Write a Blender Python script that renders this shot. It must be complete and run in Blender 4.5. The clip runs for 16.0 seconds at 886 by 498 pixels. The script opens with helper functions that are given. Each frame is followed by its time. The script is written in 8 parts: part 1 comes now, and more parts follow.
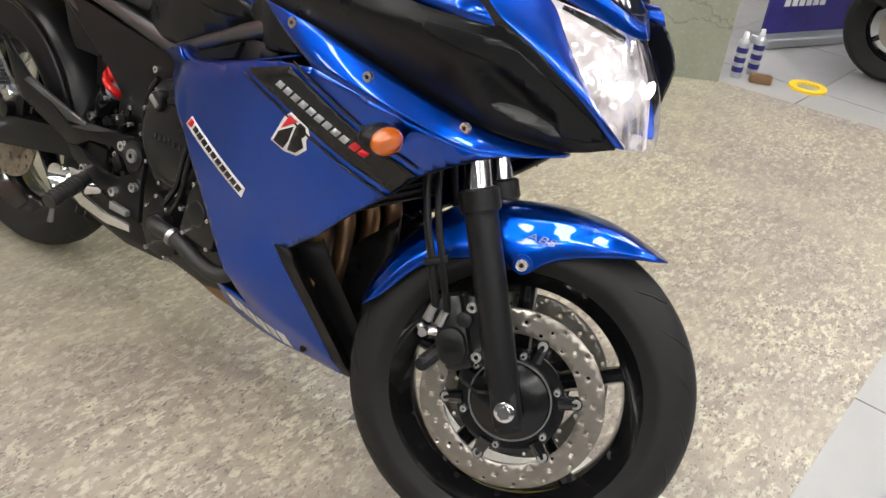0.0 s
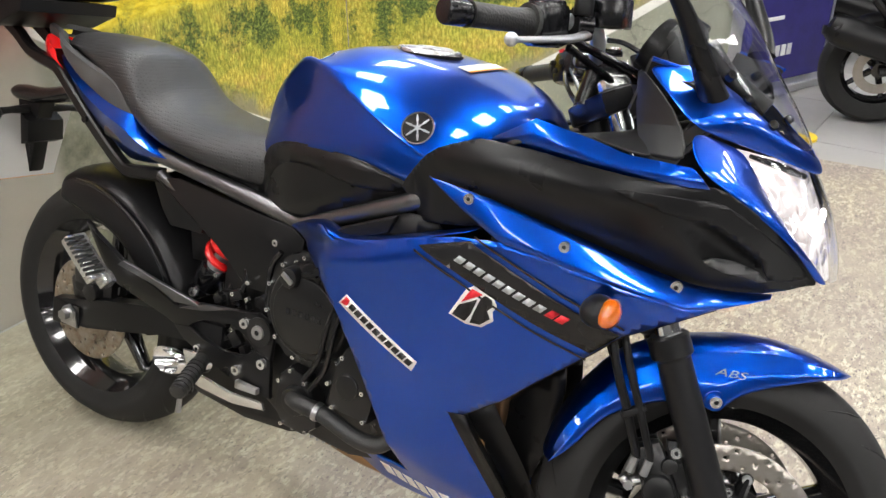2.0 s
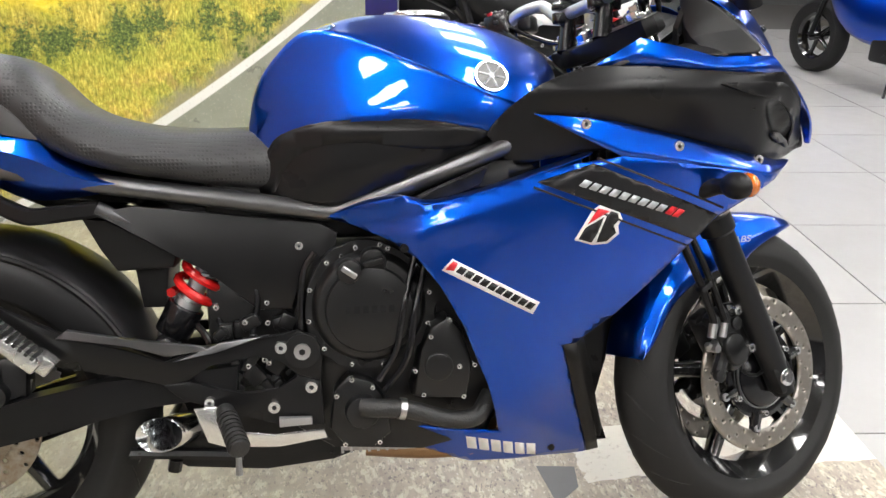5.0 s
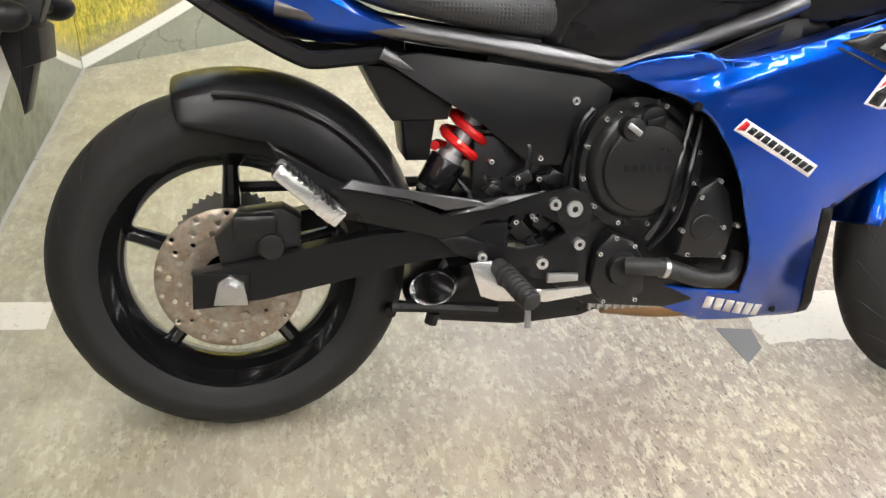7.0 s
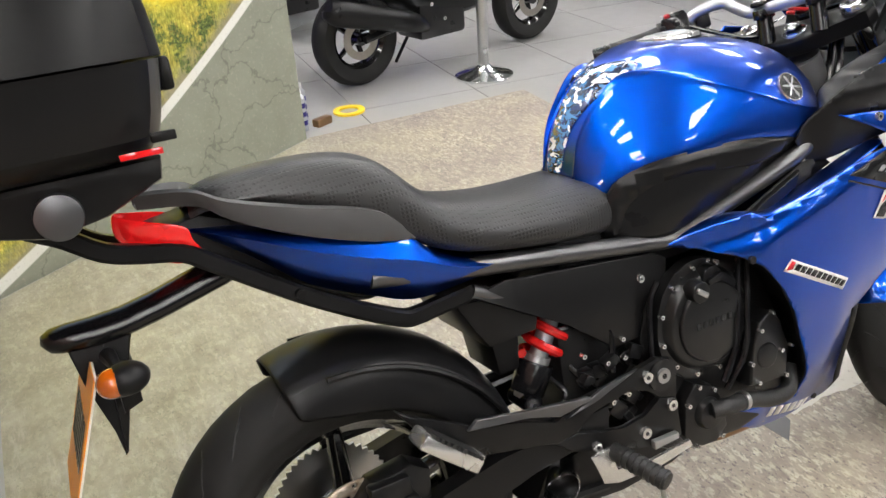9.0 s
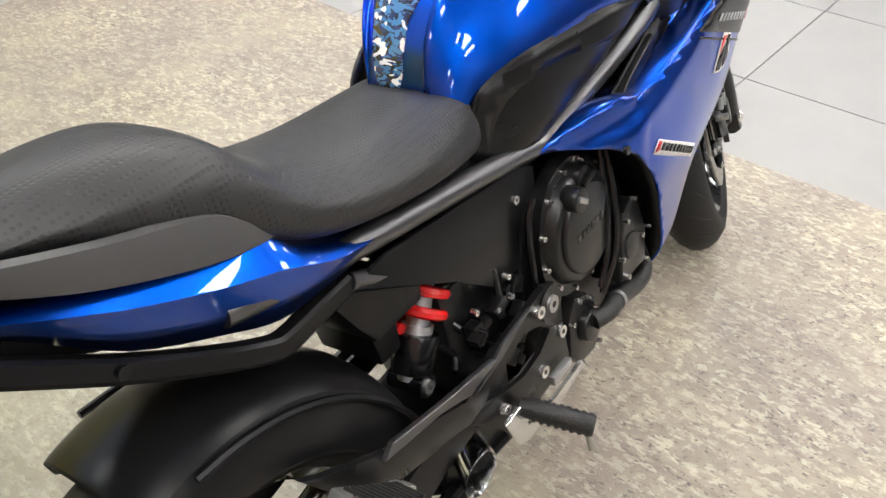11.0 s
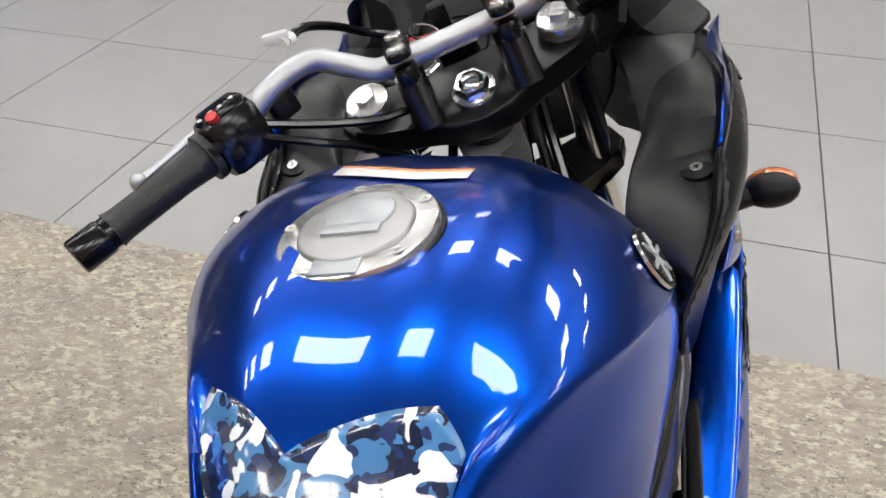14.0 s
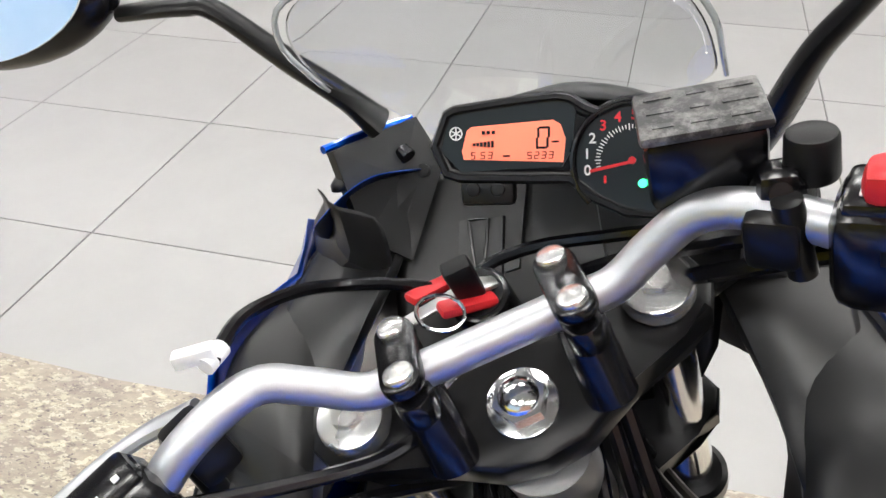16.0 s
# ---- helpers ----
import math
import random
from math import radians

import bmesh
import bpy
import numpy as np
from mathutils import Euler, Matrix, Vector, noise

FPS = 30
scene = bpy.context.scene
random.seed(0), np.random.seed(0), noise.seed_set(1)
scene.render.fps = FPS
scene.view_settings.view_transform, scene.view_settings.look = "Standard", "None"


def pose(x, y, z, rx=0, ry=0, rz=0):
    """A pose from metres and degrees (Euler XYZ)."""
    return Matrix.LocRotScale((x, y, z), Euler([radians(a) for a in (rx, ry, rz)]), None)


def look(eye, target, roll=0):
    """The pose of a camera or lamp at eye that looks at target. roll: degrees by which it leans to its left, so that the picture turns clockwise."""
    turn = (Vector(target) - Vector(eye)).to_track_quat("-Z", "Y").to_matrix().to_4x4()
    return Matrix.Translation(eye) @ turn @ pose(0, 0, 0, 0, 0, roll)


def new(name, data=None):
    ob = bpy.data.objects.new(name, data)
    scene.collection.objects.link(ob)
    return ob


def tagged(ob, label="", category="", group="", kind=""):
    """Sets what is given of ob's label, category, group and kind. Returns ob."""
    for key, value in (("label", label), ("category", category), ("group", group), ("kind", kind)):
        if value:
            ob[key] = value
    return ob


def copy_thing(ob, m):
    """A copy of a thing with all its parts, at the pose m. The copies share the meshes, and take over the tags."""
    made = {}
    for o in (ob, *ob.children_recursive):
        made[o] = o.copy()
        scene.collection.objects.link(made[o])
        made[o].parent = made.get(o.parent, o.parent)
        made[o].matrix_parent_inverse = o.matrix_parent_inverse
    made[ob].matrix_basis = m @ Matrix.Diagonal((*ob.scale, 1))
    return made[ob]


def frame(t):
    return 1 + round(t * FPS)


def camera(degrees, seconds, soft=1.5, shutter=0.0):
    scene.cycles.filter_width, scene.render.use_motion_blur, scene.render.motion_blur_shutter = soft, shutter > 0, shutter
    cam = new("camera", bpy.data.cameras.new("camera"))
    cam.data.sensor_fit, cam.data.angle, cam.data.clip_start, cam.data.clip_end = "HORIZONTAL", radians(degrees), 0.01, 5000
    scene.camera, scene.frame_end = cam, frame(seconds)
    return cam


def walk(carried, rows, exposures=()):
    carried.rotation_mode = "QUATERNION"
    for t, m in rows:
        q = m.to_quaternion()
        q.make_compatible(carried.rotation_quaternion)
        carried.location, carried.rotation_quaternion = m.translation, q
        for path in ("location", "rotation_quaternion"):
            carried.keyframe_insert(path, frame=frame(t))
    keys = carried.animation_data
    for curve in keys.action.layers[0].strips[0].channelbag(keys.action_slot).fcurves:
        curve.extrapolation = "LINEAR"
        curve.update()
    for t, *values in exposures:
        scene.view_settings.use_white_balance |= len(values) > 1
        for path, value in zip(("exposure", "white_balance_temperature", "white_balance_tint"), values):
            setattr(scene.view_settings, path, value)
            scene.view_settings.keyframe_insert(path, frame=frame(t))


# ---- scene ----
cam = camera(56.7, 16.0)
EXPOSURES = [(0, -0.7), (1.0, -0.5), (3.2, -0.5), (5.3, -0.25), (6.5, -0.08), (7.5, -0.12), (8.2, -0.4), (10.3, -0.6), (11.0, -0.5), (12.0, -0.75), (12.5, -0.88), (13.5, -1.15), (14.5, -1.1), (15.3, -0.75), (16, -0.6)]
PATH = [
    (0, (1.919, -0.9, 1.224), (0.967, 0.509, 0.17), 5.9),
    (0.5, (1.823, -1.002, 1.296), (0.884, 0.472, 0.323), 4.1),
    (1, (1.739, -1.031, 1.321), (0.749, 0.445, 0.404), 2.6),
    (1.5, (1.638, -1.037, 1.327), (0.656, 0.437, 0.399), 1.0),
    (2, (1.556, -1.034, 1.339), (0.671, 0.506, 0.421), -0.2),
    (2.5, (1.435, -1.104, 1.349), (0.721, 0.543, 0.466), -0.9),
    (3, (1.295, -1.193, 1.359), (0.78, 0.546, 0.515), -0.9),
    (3.2, (1.242, -1.203, 1.355), (0.791, 0.557, 0.521), -0.9),
    (5.3, (0.549, -1.297, 1.135), (0.9, 0.511, 0.356), 2.2),
    (5.5, (0.508, -1.307, 1.115), (0.892, 0.477, 0.295), 3.2),
    (6, (0.39, -1.299, 1.094), (0.791, 0.441, 0.192), 5.0),
    (6.5, (0.237, -1.233, 1.088), (0.62, 0.454, 0.084), 5.8),
    (7, (0.09, -1.192, 1.113), (0.47, 0.469, 0.066), 4.7),
    (7.5, (-0.065, -1.167, 1.197), (0.336, 0.507, 0.178), 1.8),
    (8, (-0.189, -1.119, 1.285), (0.29, 0.574, 0.334), -1.3),
    (8.2, (-0.211, -1.097, 1.313), (0.313, 0.605, 0.403), -2.1),
    (10.3, (-0.34, -0.583, 1.388), (0.785, 0.604, 0.236), -3.8),
    (10.5, (-0.326, -0.534, 1.368), (0.833, 0.582, 0.179), -3.1),
    (11, (-0.254, -0.442, 1.327), (0.989, 0.456, 0.044), -0.8),
    (11.5, (-0.119, -0.366, 1.302), (1.15, 0.436, -0.02), -0.4),
    (12, (0.044, -0.293, 1.302), (1.322, 0.473, -0.032), -0.5),
    (12.5, (0.149, -0.225, 1.306), (1.459, 0.498, -0.021), -0.6),
    (13, (0.227, -0.153, 1.306), (1.611, 0.506, 0.021), -1.4),
    (13.5, (0.291, -0.017, 1.3), (1.808, 0.477, 0.094), -2.1),
    (14, (0.35, 0.08, 1.305), (1.917, 0.447, 0.118), -0.9),
    (14.5, (0.423, 0.131, 1.332), (2.03, 0.432, 0.18), -1.8),
    (15, (0.54, 0.169, 1.342), (2.162, 0.456, 0.208), -2.1),
    (15.5, (0.658, 0.185, 1.333), (2.267, 0.465, 0.179), -1.2),
    (16, (0.746, 0.204, 1.325), (2.334, 0.504, 0.146), -1.1),
]
walk(cam, [(t, look(e, g, r)) for t, e, g, r in PATH], EXPOSURES)

# ---- world and large lights ----
world = bpy.data.worlds.new("world")
scene.world = world
world.use_nodes = True
world.node_tree.nodes["Background"].inputs[0].default_value = (0.55, 0.6, 0.68, 1)
world.node_tree.nodes["Background"].inputs[1].default_value = 0.1


# ---- materials ----
class Mat:
    """A procedural node material; values that are sockets get linked."""

    def __init__(self, name):
        self.m = bpy.data.materials.new(name)
        self.m.use_nodes = True
        self.t = self.m.node_tree
        self.b = self.t.nodes["Principled BSDF"]
        self.tc = self.t.nodes.new("ShaderNodeTexCoord").outputs["Object"]

    def put(self, socket, v):
        if isinstance(v, bpy.types.NodeSocket):
            self.t.links.new(v, socket)
        elif isinstance(v, tuple) and len(v) == 3 and socket.type == "RGBA":
            socket.default_value = (*v, 1)
        else:
            socket.default_value = v

    def n(self, kind, out=0, props=None, **ins):
        node = self.t.nodes.new("ShaderNode" + kind)
        for k, v in (props or {}).items():
            if k == "operation":
                node.operation = v
            elif k == "feature":
                node.feature = v
            elif k == "blend_type":
                node.blend_type = v
            elif k == "bands_direction":
                node.bands_direction = v
            elif k == "wave_type":
                node.wave_type = v
        for k, v in ins.items():
            key = k.replace("_", " ")
            if key[0] == "i" and key[1:].isdigit():
                self.put(node.inputs[int(key[1:])], v)
            else:
                self.put(node.inputs[key], v)
        return node.outputs[out]

    def noise(self, scale, detail=3.0, rough=0.55, vec=None, out=0, distortion=0.0):
        return self.n("TexNoise", out, Vector=vec or self.tc, Scale=scale, Detail=detail, Roughness=rough, Distortion=distortion)

    def voro(self, scale, out=0, feature="F1", vec=None):
        return self.n("TexVoronoi", out, {"feature": feature}, Vector=vec or self.tc, Scale=scale)

    def math(self, op, a, b=0.0, c=0.0):
        return self.n("Math", 0, {"operation": op}, i0=a, i1=b, i2=c)

    def mix(self, f, a, b, blend="MIX"):
        node = self.t.nodes.new("ShaderNodeMix")
        node.data_type, node.blend_type = "RGBA", blend
        self.put(node.inputs[0], f)
        self.put(node.inputs[6], a)
        self.put(node.inputs[7], b)
        return node.outputs[2]

    def ramp(self, f, stops, hard=False):
        node = self.t.nodes.new("ShaderNodeValToRGB")
        r = node.color_ramp
        r.interpolation = "CONSTANT" if hard else "LINEAR"
        while len(r.elements) < len(stops):
            r.elements.new(0.5)
        for e, (p, c) in zip(r.elements, stops):
            e.position = p
            e.color = (*c, 1) if isinstance(c, tuple) else (c, c, c, 1)
        self.put(node.inputs[0], f)
        return node.outputs[0]

    def step(self, f, edge, soft=0.01):
        node = self.t.nodes.new("ShaderNodeMapRange")
        node.interpolation_type = "SMOOTHSTEP"
        self.put(node.inputs[0], f)
        self.put(node.inputs[1], edge - soft)
        self.put(node.inputs[2], edge + soft)
        return node.outputs[0]

    def bump(self, h, strength=0.2, dist=0.001):
        self.put(self.b.inputs["Normal"], self.n("Bump", 0, Height=h, Strength=strength, Distance=dist))
        return self

    def set(self, **ins):
        for k, v in ins.items():
            self.put(self.b.inputs[k.replace("_", " ")], v)
        return self


def simple(name, color, rough, metal=0.0, grain=400.0, bump=0.1, wear=0.12, coat=0.0, dist=0.0006, spec=0.3):
    """A plain coloured surface with fine grain and slow variation of tone and gloss."""
    m = Mat(name)
    slow = m.noise(9.0, 4)
    fine = m.noise(grain, 2)
    dark = tuple(c * (1 - wear) for c in color)
    light = tuple(min(1, c * (1 + wear)) for c in color)
    m.set(Base_Color=m.mix(slow, dark, light), Metallic=metal,
          Roughness=m.math("ADD", m.math("MULTIPLY", slow, 0.16), rough - 0.08))
    m.set(Specular_IOR_Level=spec)
    if coat:
        m.set(Coat_Weight=coat, Coat_Roughness=0.03)
    if bump:
        m.bump(fine, bump, dist)
    return m.m


BLUE = Mat("blue_metallic_paint")
flake = BLUE.noise(2600, 1)
BLUE.set(Base_Color=BLUE.mix(flake, (0.0, 0.034, 0.31), (0.0, 0.09, 0.64)), Metallic=1.0,
         Roughness=BLUE.math("ADD", BLUE.math("MULTIPLY", BLUE.noise(14, 3), 0.05), 0.27),
         Coat_Weight=0.75, Coat_Roughness=0.004, Coat_IOR=1.52)
BLUE = BLUE.m
BLACK = simple("satin_black_plastic", (0.007, 0.007, 0.0075), 0.3, grain=900, bump=0.06, spec=0.22)
# lighter copy of the satin black, for ceiling light on upward cockpit faces
COCKPIT = simple("lit_black_cockpit_plastic", (0.013, 0.013, 0.0135), 0.4, grain=1000, bump=0.1, spec=0.35)
MATT = simple("matt_black_plastic", (0.006, 0.006, 0.0065), 0.42, grain=700, bump=0.1, spec=0.22)
GLOSS = simple("gloss_black_plastic", (0.005, 0.005, 0.006), 0.2, bump=0.0, spec=0.4)
ENGINE = simple("black_engine_casting", (0.009, 0.009, 0.0095), 0.3, 0.1, grain=600, bump=0.16, spec=0.4)
FRAME = simple("grey_steel_frame_paint", (0.13, 0.13, 0.135), 0.33, 0.9, bump=0.0, wear=0.06)
RIM = simple("gloss_black_rim_paint", (0.006, 0.006, 0.0065), 0.16, 0.1, bump=0.03, coat=0.9)
FORK = simple("black_anodised_fork", (0.012, 0.012, 0.013), 0.36, 0.3, grain=1400, bump=0.06)
CHROME = simple("chrome", (0.78, 0.79, 0.8), 0.13, 1.0, bump=0.0, wear=0.04)
STEEL = simple("zinc_steel", (0.5, 0.5, 0.5), 0.3, 1.0, grain=900, bump=0.08)
ALU = simple("brushed_aluminium", (0.5, 0.51, 0.53), 0.45, 0.95, grain=1500, bump=0.12, wear=0.06)
CASTALU = simple("raw_cast_aluminium", (0.42, 0.42, 0.42), 0.42, 0.85, grain=500, bump=0.4)
BRASS = simple("heat_stained_steel_pipe", (0.28, 0.17, 0.09), 0.36, 0.85, bump=0.1)
RED = simple("red_spring_paint", (0.55, 0.012, 0.012), 0.25, bump=0.03, coat=0.5)
REDP = simple("red_plastic", (0.5, 0.02, 0.025), 0.35, bump=0.03)
WHITE = simple("white_film", (0.7, 0.7, 0.7), 0.35, bump=0.02, wear=0.04)
STRED = simple("red_film", (0.6, 0.02, 0.03), 0.35, bump=0.02, wear=0.04)
STBLK = simple("black_film", (0.01, 0.01, 0.011), 0.25, bump=0.02)
SILV = simple("silver_film", (0.42, 0.44, 0.46), 0.32, 0.4, bump=0.02)
ORANGE = simple("orange_film", (0.75, 0.28, 0.03), 0.35, bump=0.02)
YELLOW = simple("yellow_plate", (0.8, 0.55, 0.03), 0.4, bump=0.02)
WORN = Mat("scuffed_black_plastic")
WORN.set(Base_Color=WORN.mix(WORN.ramp(WORN.noise(60, 6, 0.75), [(0.45, 0.0), (0.72, 1.0)]), (0.012, 0.012, 0.0125), (0.2, 0.195, 0.19)), Roughness=0.4)
WORN = WORN.bump(WORN.noise(300, 3), 0.2, 0.0006).m
AMBER = Mat("amber_lens").set(Base_Color=(0.72, 0.15, 0.006), Roughness=0.1, Coat_Weight=1.0, Transmission_Weight=0.35).m
REDLENS = Mat("red_lens").set(Base_Color=(0.75, 0.008, 0.01), Roughness=0.08, Coat_Weight=1.0, Transmission_Weight=0.25).m

TAILLIT = Mat("lit_red_tail_lens")
cell = TAILLIT.n("SeparateColor", 0, None, Color=TAILLIT.voro(70, 1))
TAILLIT.set(Base_Color=(0.7, 0.008, 0.01), Roughness=0.1, Coat_Weight=1.0, Emission_Color=(1.0, 0.02, 0.02), Emission_Strength=TAILLIT.math("ADD", TAILLIT.math("MULTIPLY", cell, 0.35), 0.25))
TAILLIT = TAILLIT.m
RUBBER = Mat("tyre_rubber")
RUBBER.set(Base_Color=RUBBER.mix(RUBBER.noise(12, 5), (0.007, 0.007, 0.0075), (0.018, 0.0175, 0.017)), Specular_IOR_Level=0.25,
           Roughness=RUBBER.math("ADD", RUBBER.math("MULTIPLY", RUBBER.noise(6, 4), 0.2), 0.52))
RUBBER = RUBBER.bump(RUBBER.noise(500, 3), 0.2, 0.0006).m
GRIP = Mat("ribbed_rubber")
GRIP.set(Base_Color=(0.013, 0.013, 0.013), Roughness=0.5)
GRIP = GRIP.bump(GRIP.voro(320), 0.5, 0.001).m

SEAT = Mat("black_textured_seat_vinyl")
dimple = SEAT.n("TexVoronoi", 0, {"feature": "F1", "voronoi_dimensions": "2D"}, Vector=SEAT.tc, Scale=150.0, Randomness=0.0)
hole = SEAT.step(dimple, 0.33, 0.1)
SEAT.set(Base_Color=SEAT.mix(hole, (0.012, 0.012, 0.012), SEAT.mix(SEAT.noise(7, 4), (0.016, 0.016, 0.017), (0.027, 0.027, 0.028))), Specular_IOR_Level=0.42,
         Roughness=SEAT.math("ADD", SEAT.math("MULTIPLY", SEAT.noise(5, 3), 0.14), 0.38))
SEAT = SEAT.bump(SEAT.math("ADD", hole, SEAT.math("MULTIPLY", SEAT.noise(500, 2), 0.15)), 0.5, 0.0009).m

DISC = Mat("worn_steel_brake_disc")
DISC.set(Base_Color=DISC.mix(DISC.noise(40, 4), (0.26, 0.235, 0.205), (0.36, 0.335, 0.305)), Metallic=0.9,
         Roughness=DISC.math("ADD", DISC.math("MULTIPLY", DISC.noise(25, 3), 0.2), 0.24))
DISC = DISC.bump(DISC.noise(700, 2), 0.1, 0.0004).m
RUSTY = Mat("rusty_steel_brake_disc")
RUSTY.set(Base_Color=RUSTY.mix(RUSTY.ramp(RUSTY.noise(45, 6, 0.7), [(0.3, 0.0), (0.62, 1.0)]), (0.36, 0.335, 0.29), (0.25, 0.19, 0.135)), Metallic=0.75,
          Roughness=0.42)
RUSTY = RUSTY.bump(RUSTY.noise(500, 3), 0.2, 0.0005).m

GLASS = Mat("clear_screen").set(Base_Color=(0.95, 0.965, 0.985), Roughness=0.0, Transmission_Weight=1.0, IOR=1.02, Coat_Weight=1.0, Coat_Roughness=0.01, Coat_IOR=1.5).m
SCREENRIM = Mat("pale_screen_edge").set(Base_Color=(0.55, 0.58, 0.6), Roughness=0.12, Transmission_Weight=0.5, IOR=1.3, Coat_Weight=1.0).m
LENS = Mat("clear_headlamp_lens").set(Base_Color=(0.97, 0.98, 1.0), Roughness=0.02, Transmission_Weight=1.0, IOR=1.02, Coat_Weight=1.0, Coat_IOR=1.45).m
REFL = Mat("headlamp_reflector_painted_glow")
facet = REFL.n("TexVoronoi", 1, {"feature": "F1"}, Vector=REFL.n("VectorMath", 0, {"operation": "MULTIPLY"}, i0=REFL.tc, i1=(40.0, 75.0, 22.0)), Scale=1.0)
# patchy emission stands in for bulb light thrown back by the reflector
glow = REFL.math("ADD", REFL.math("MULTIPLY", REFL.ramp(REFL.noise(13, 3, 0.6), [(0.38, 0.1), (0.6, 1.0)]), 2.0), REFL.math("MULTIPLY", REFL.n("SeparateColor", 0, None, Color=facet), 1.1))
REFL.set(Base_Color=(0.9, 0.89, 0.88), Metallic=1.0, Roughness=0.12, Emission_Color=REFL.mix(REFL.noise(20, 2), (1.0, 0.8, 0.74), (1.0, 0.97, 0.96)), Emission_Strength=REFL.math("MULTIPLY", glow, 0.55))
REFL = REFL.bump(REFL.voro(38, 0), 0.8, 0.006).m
BULB = Mat("lit_headlamp_bulb").set(Base_Color=(1, 0.95, 0.88), Emission_Color=(1.0, 0.93, 0.85), Emission_Strength=250.0).m
LCD = Mat("lit_orange_display").set(Base_Color=(0.9, 0.2, 0.11), Roughness=0.3, Emission_Color=(1.0, 0.24, 0.15), Emission_Strength=0.4).m
LEDG = Mat("green_indicator_lamp").set(Base_Color=(0.0, 0.5, 0.2), Emission_Color=(0.05, 1.0, 0.35), Emission_Strength=6.0).m
MIRROR = Mat("mirror_glass").set(Base_Color=(0.85, 0.9, 0.95), Metallic=1.0, Roughness=0.02).m
PANEL = Mat("lit_ceiling_panel").set(Base_Color=(1, 1, 1), Emission_Color=(1.0, 0.98, 0.95), Emission_Strength=42.0).m

CAMO = Mat("camouflage_tank_pad_print")
cv = CAMO.n("VectorMath", 0, {"operation": "MULTIPLY"}, i0=CAMO.tc, i1=(38.0, 38.0, 62.0))
c1 = CAMO.noise(1.0, 1.5, vec=cv, distortion=0.6)
c2 = CAMO.noise(1.4, 1.5, vec=CAMO.n("VectorMath", 0, {"operation": "ADD"}, i0=cv, i1=(7.3, 2.1, 4.4)), distortion=0.6)
ca = CAMO.mix(CAMO.step(c2, 0.49, 0.006), (0.01, 0.016, 0.05), (0.06, 0.19, 0.4))
c3 = CAMO.noise(1.7, 1.5, vec=CAMO.n("VectorMath", 0, {"operation": "ADD"}, i0=cv, i1=(1.7, 9.1, 3.3)), distortion=0.6)
ca = CAMO.mix(CAMO.step(c3, 0.56, 0.006), ca, (0.02, 0.035, 0.11))
ca = CAMO.mix(CAMO.step(c1, 0.575, 0.005), ca, (0.8, 0.82, 0.84))
CAMO.set(Base_Color=ca, Roughness=0.2, Coat_Weight=0.8)
CAMO = CAMO.m

# printed road of the floor mat
ROAD = Mat("printed_gravel_road_vinyl")
warp = ROAD.n("VectorMath", 0, {"operation": "MULTIPLY"}, i0=ROAD.tc, i1=(1.5, 0.72, 1.0))
big = ROAD.noise(1.1, 4)
fl = ROAD.n("VectorMath", 0, {"operation": "ADD"}, i0=warp, i1=ROAD.n("VectorMath", 0, {"operation": "SCALE"}, i0=ROAD.noise(40, 3, out=1), Scale=0.02))
st2 = ROAD.noise(85, 4, 0.65, vec=warp)
st3 = ROAD.noise(42, 5, 0.7, vec=warp)
chip = ROAD.n("TexVoronoi", 1, {"feature": "F1"}, Vector=fl, Scale=62.0)
chipv = ROAD.n("SeparateColor", 0, None, Color=chip)
stone = ROAD.ramp(ROAD.noise(17, 7, 0.7, vec=warp), [(0.3, (0.24, 0.2, 0.18)), (0.45, (0.33, 0.285, 0.24)), (0.58, (0.42, 0.365, 0.295)), (0.72, (0.53, 0.465, 0.36))])
stone = ROAD.mix(ROAD.math("MULTIPLY", ROAD.step(st3, 0.57, 0.035), 0.7), stone, (0.68, 0.62, 0.47))
stone = ROAD.mix(ROAD.math("MULTIPLY", ROAD.math("MULTIPLY", ROAD.step(chipv, 0.8, 0.05), ROAD.step(st2, 0.45, 0.08)), 0.8), stone, (0.7, 0.65, 0.52))
stone = ROAD.mix(ROAD.math("MULTIPLY", ROAD.step(st2, 0.64, 0.03), 0.75), stone, (0.74, 0.7, 0.6))
dk = ROAD.step(ROAD.noise(105, 3, 0.6, vec=ROAD.n("VectorMath", 0, {"operation": "ADD"}, i0=warp, i1=(5.0, 3.0, 1.0))), 0.62, 0.03)
stone = ROAD.mix(ROAD.math("MULTIPLY", dk, 0.85), stone, (0.09, 0.07, 0.085))
stone = ROAD.mix(ROAD.math("MULTIPLY", ROAD.step(ROAD.noise(2.3, 4, 0.6), 0.5, 0.12), 0.38), stone, (0.27, 0.225, 0.22))
stone = ROAD.mix(ROAD.math("MULTIPLY", ROAD.step(ROAD.noise(3.1, 4, 0.6), 0.56, 0.1), 0.3), stone, (0.56, 0.5, 0.38))
smooth = ROAD.mix(ROAD.math('MULTIPLY', ROAD.step(ROAD.noise(1.0, 5, 0.75, vec=ROAD.n('VectorMath', 0, {'operation': 'MULTIPLY'}, i0=ROAD.tc, i1=(22.0, 4.0, 1.0))), 0.6, 0.08), 0.55), ROAD.ramp(ROAD.noise(7, 6, 0.7), [(0.3, (0.24, 0.24, 0.165)), (0.5, (0.38, 0.375, 0.27)), (0.7, (0.54, 0.53, 0.42))]), (0.62, 0.6, 0.52))
sep = ROAD.n("SeparateXYZ", 0, None, Vector=ROAD.tc)
ysep = sep.node.outputs[1]
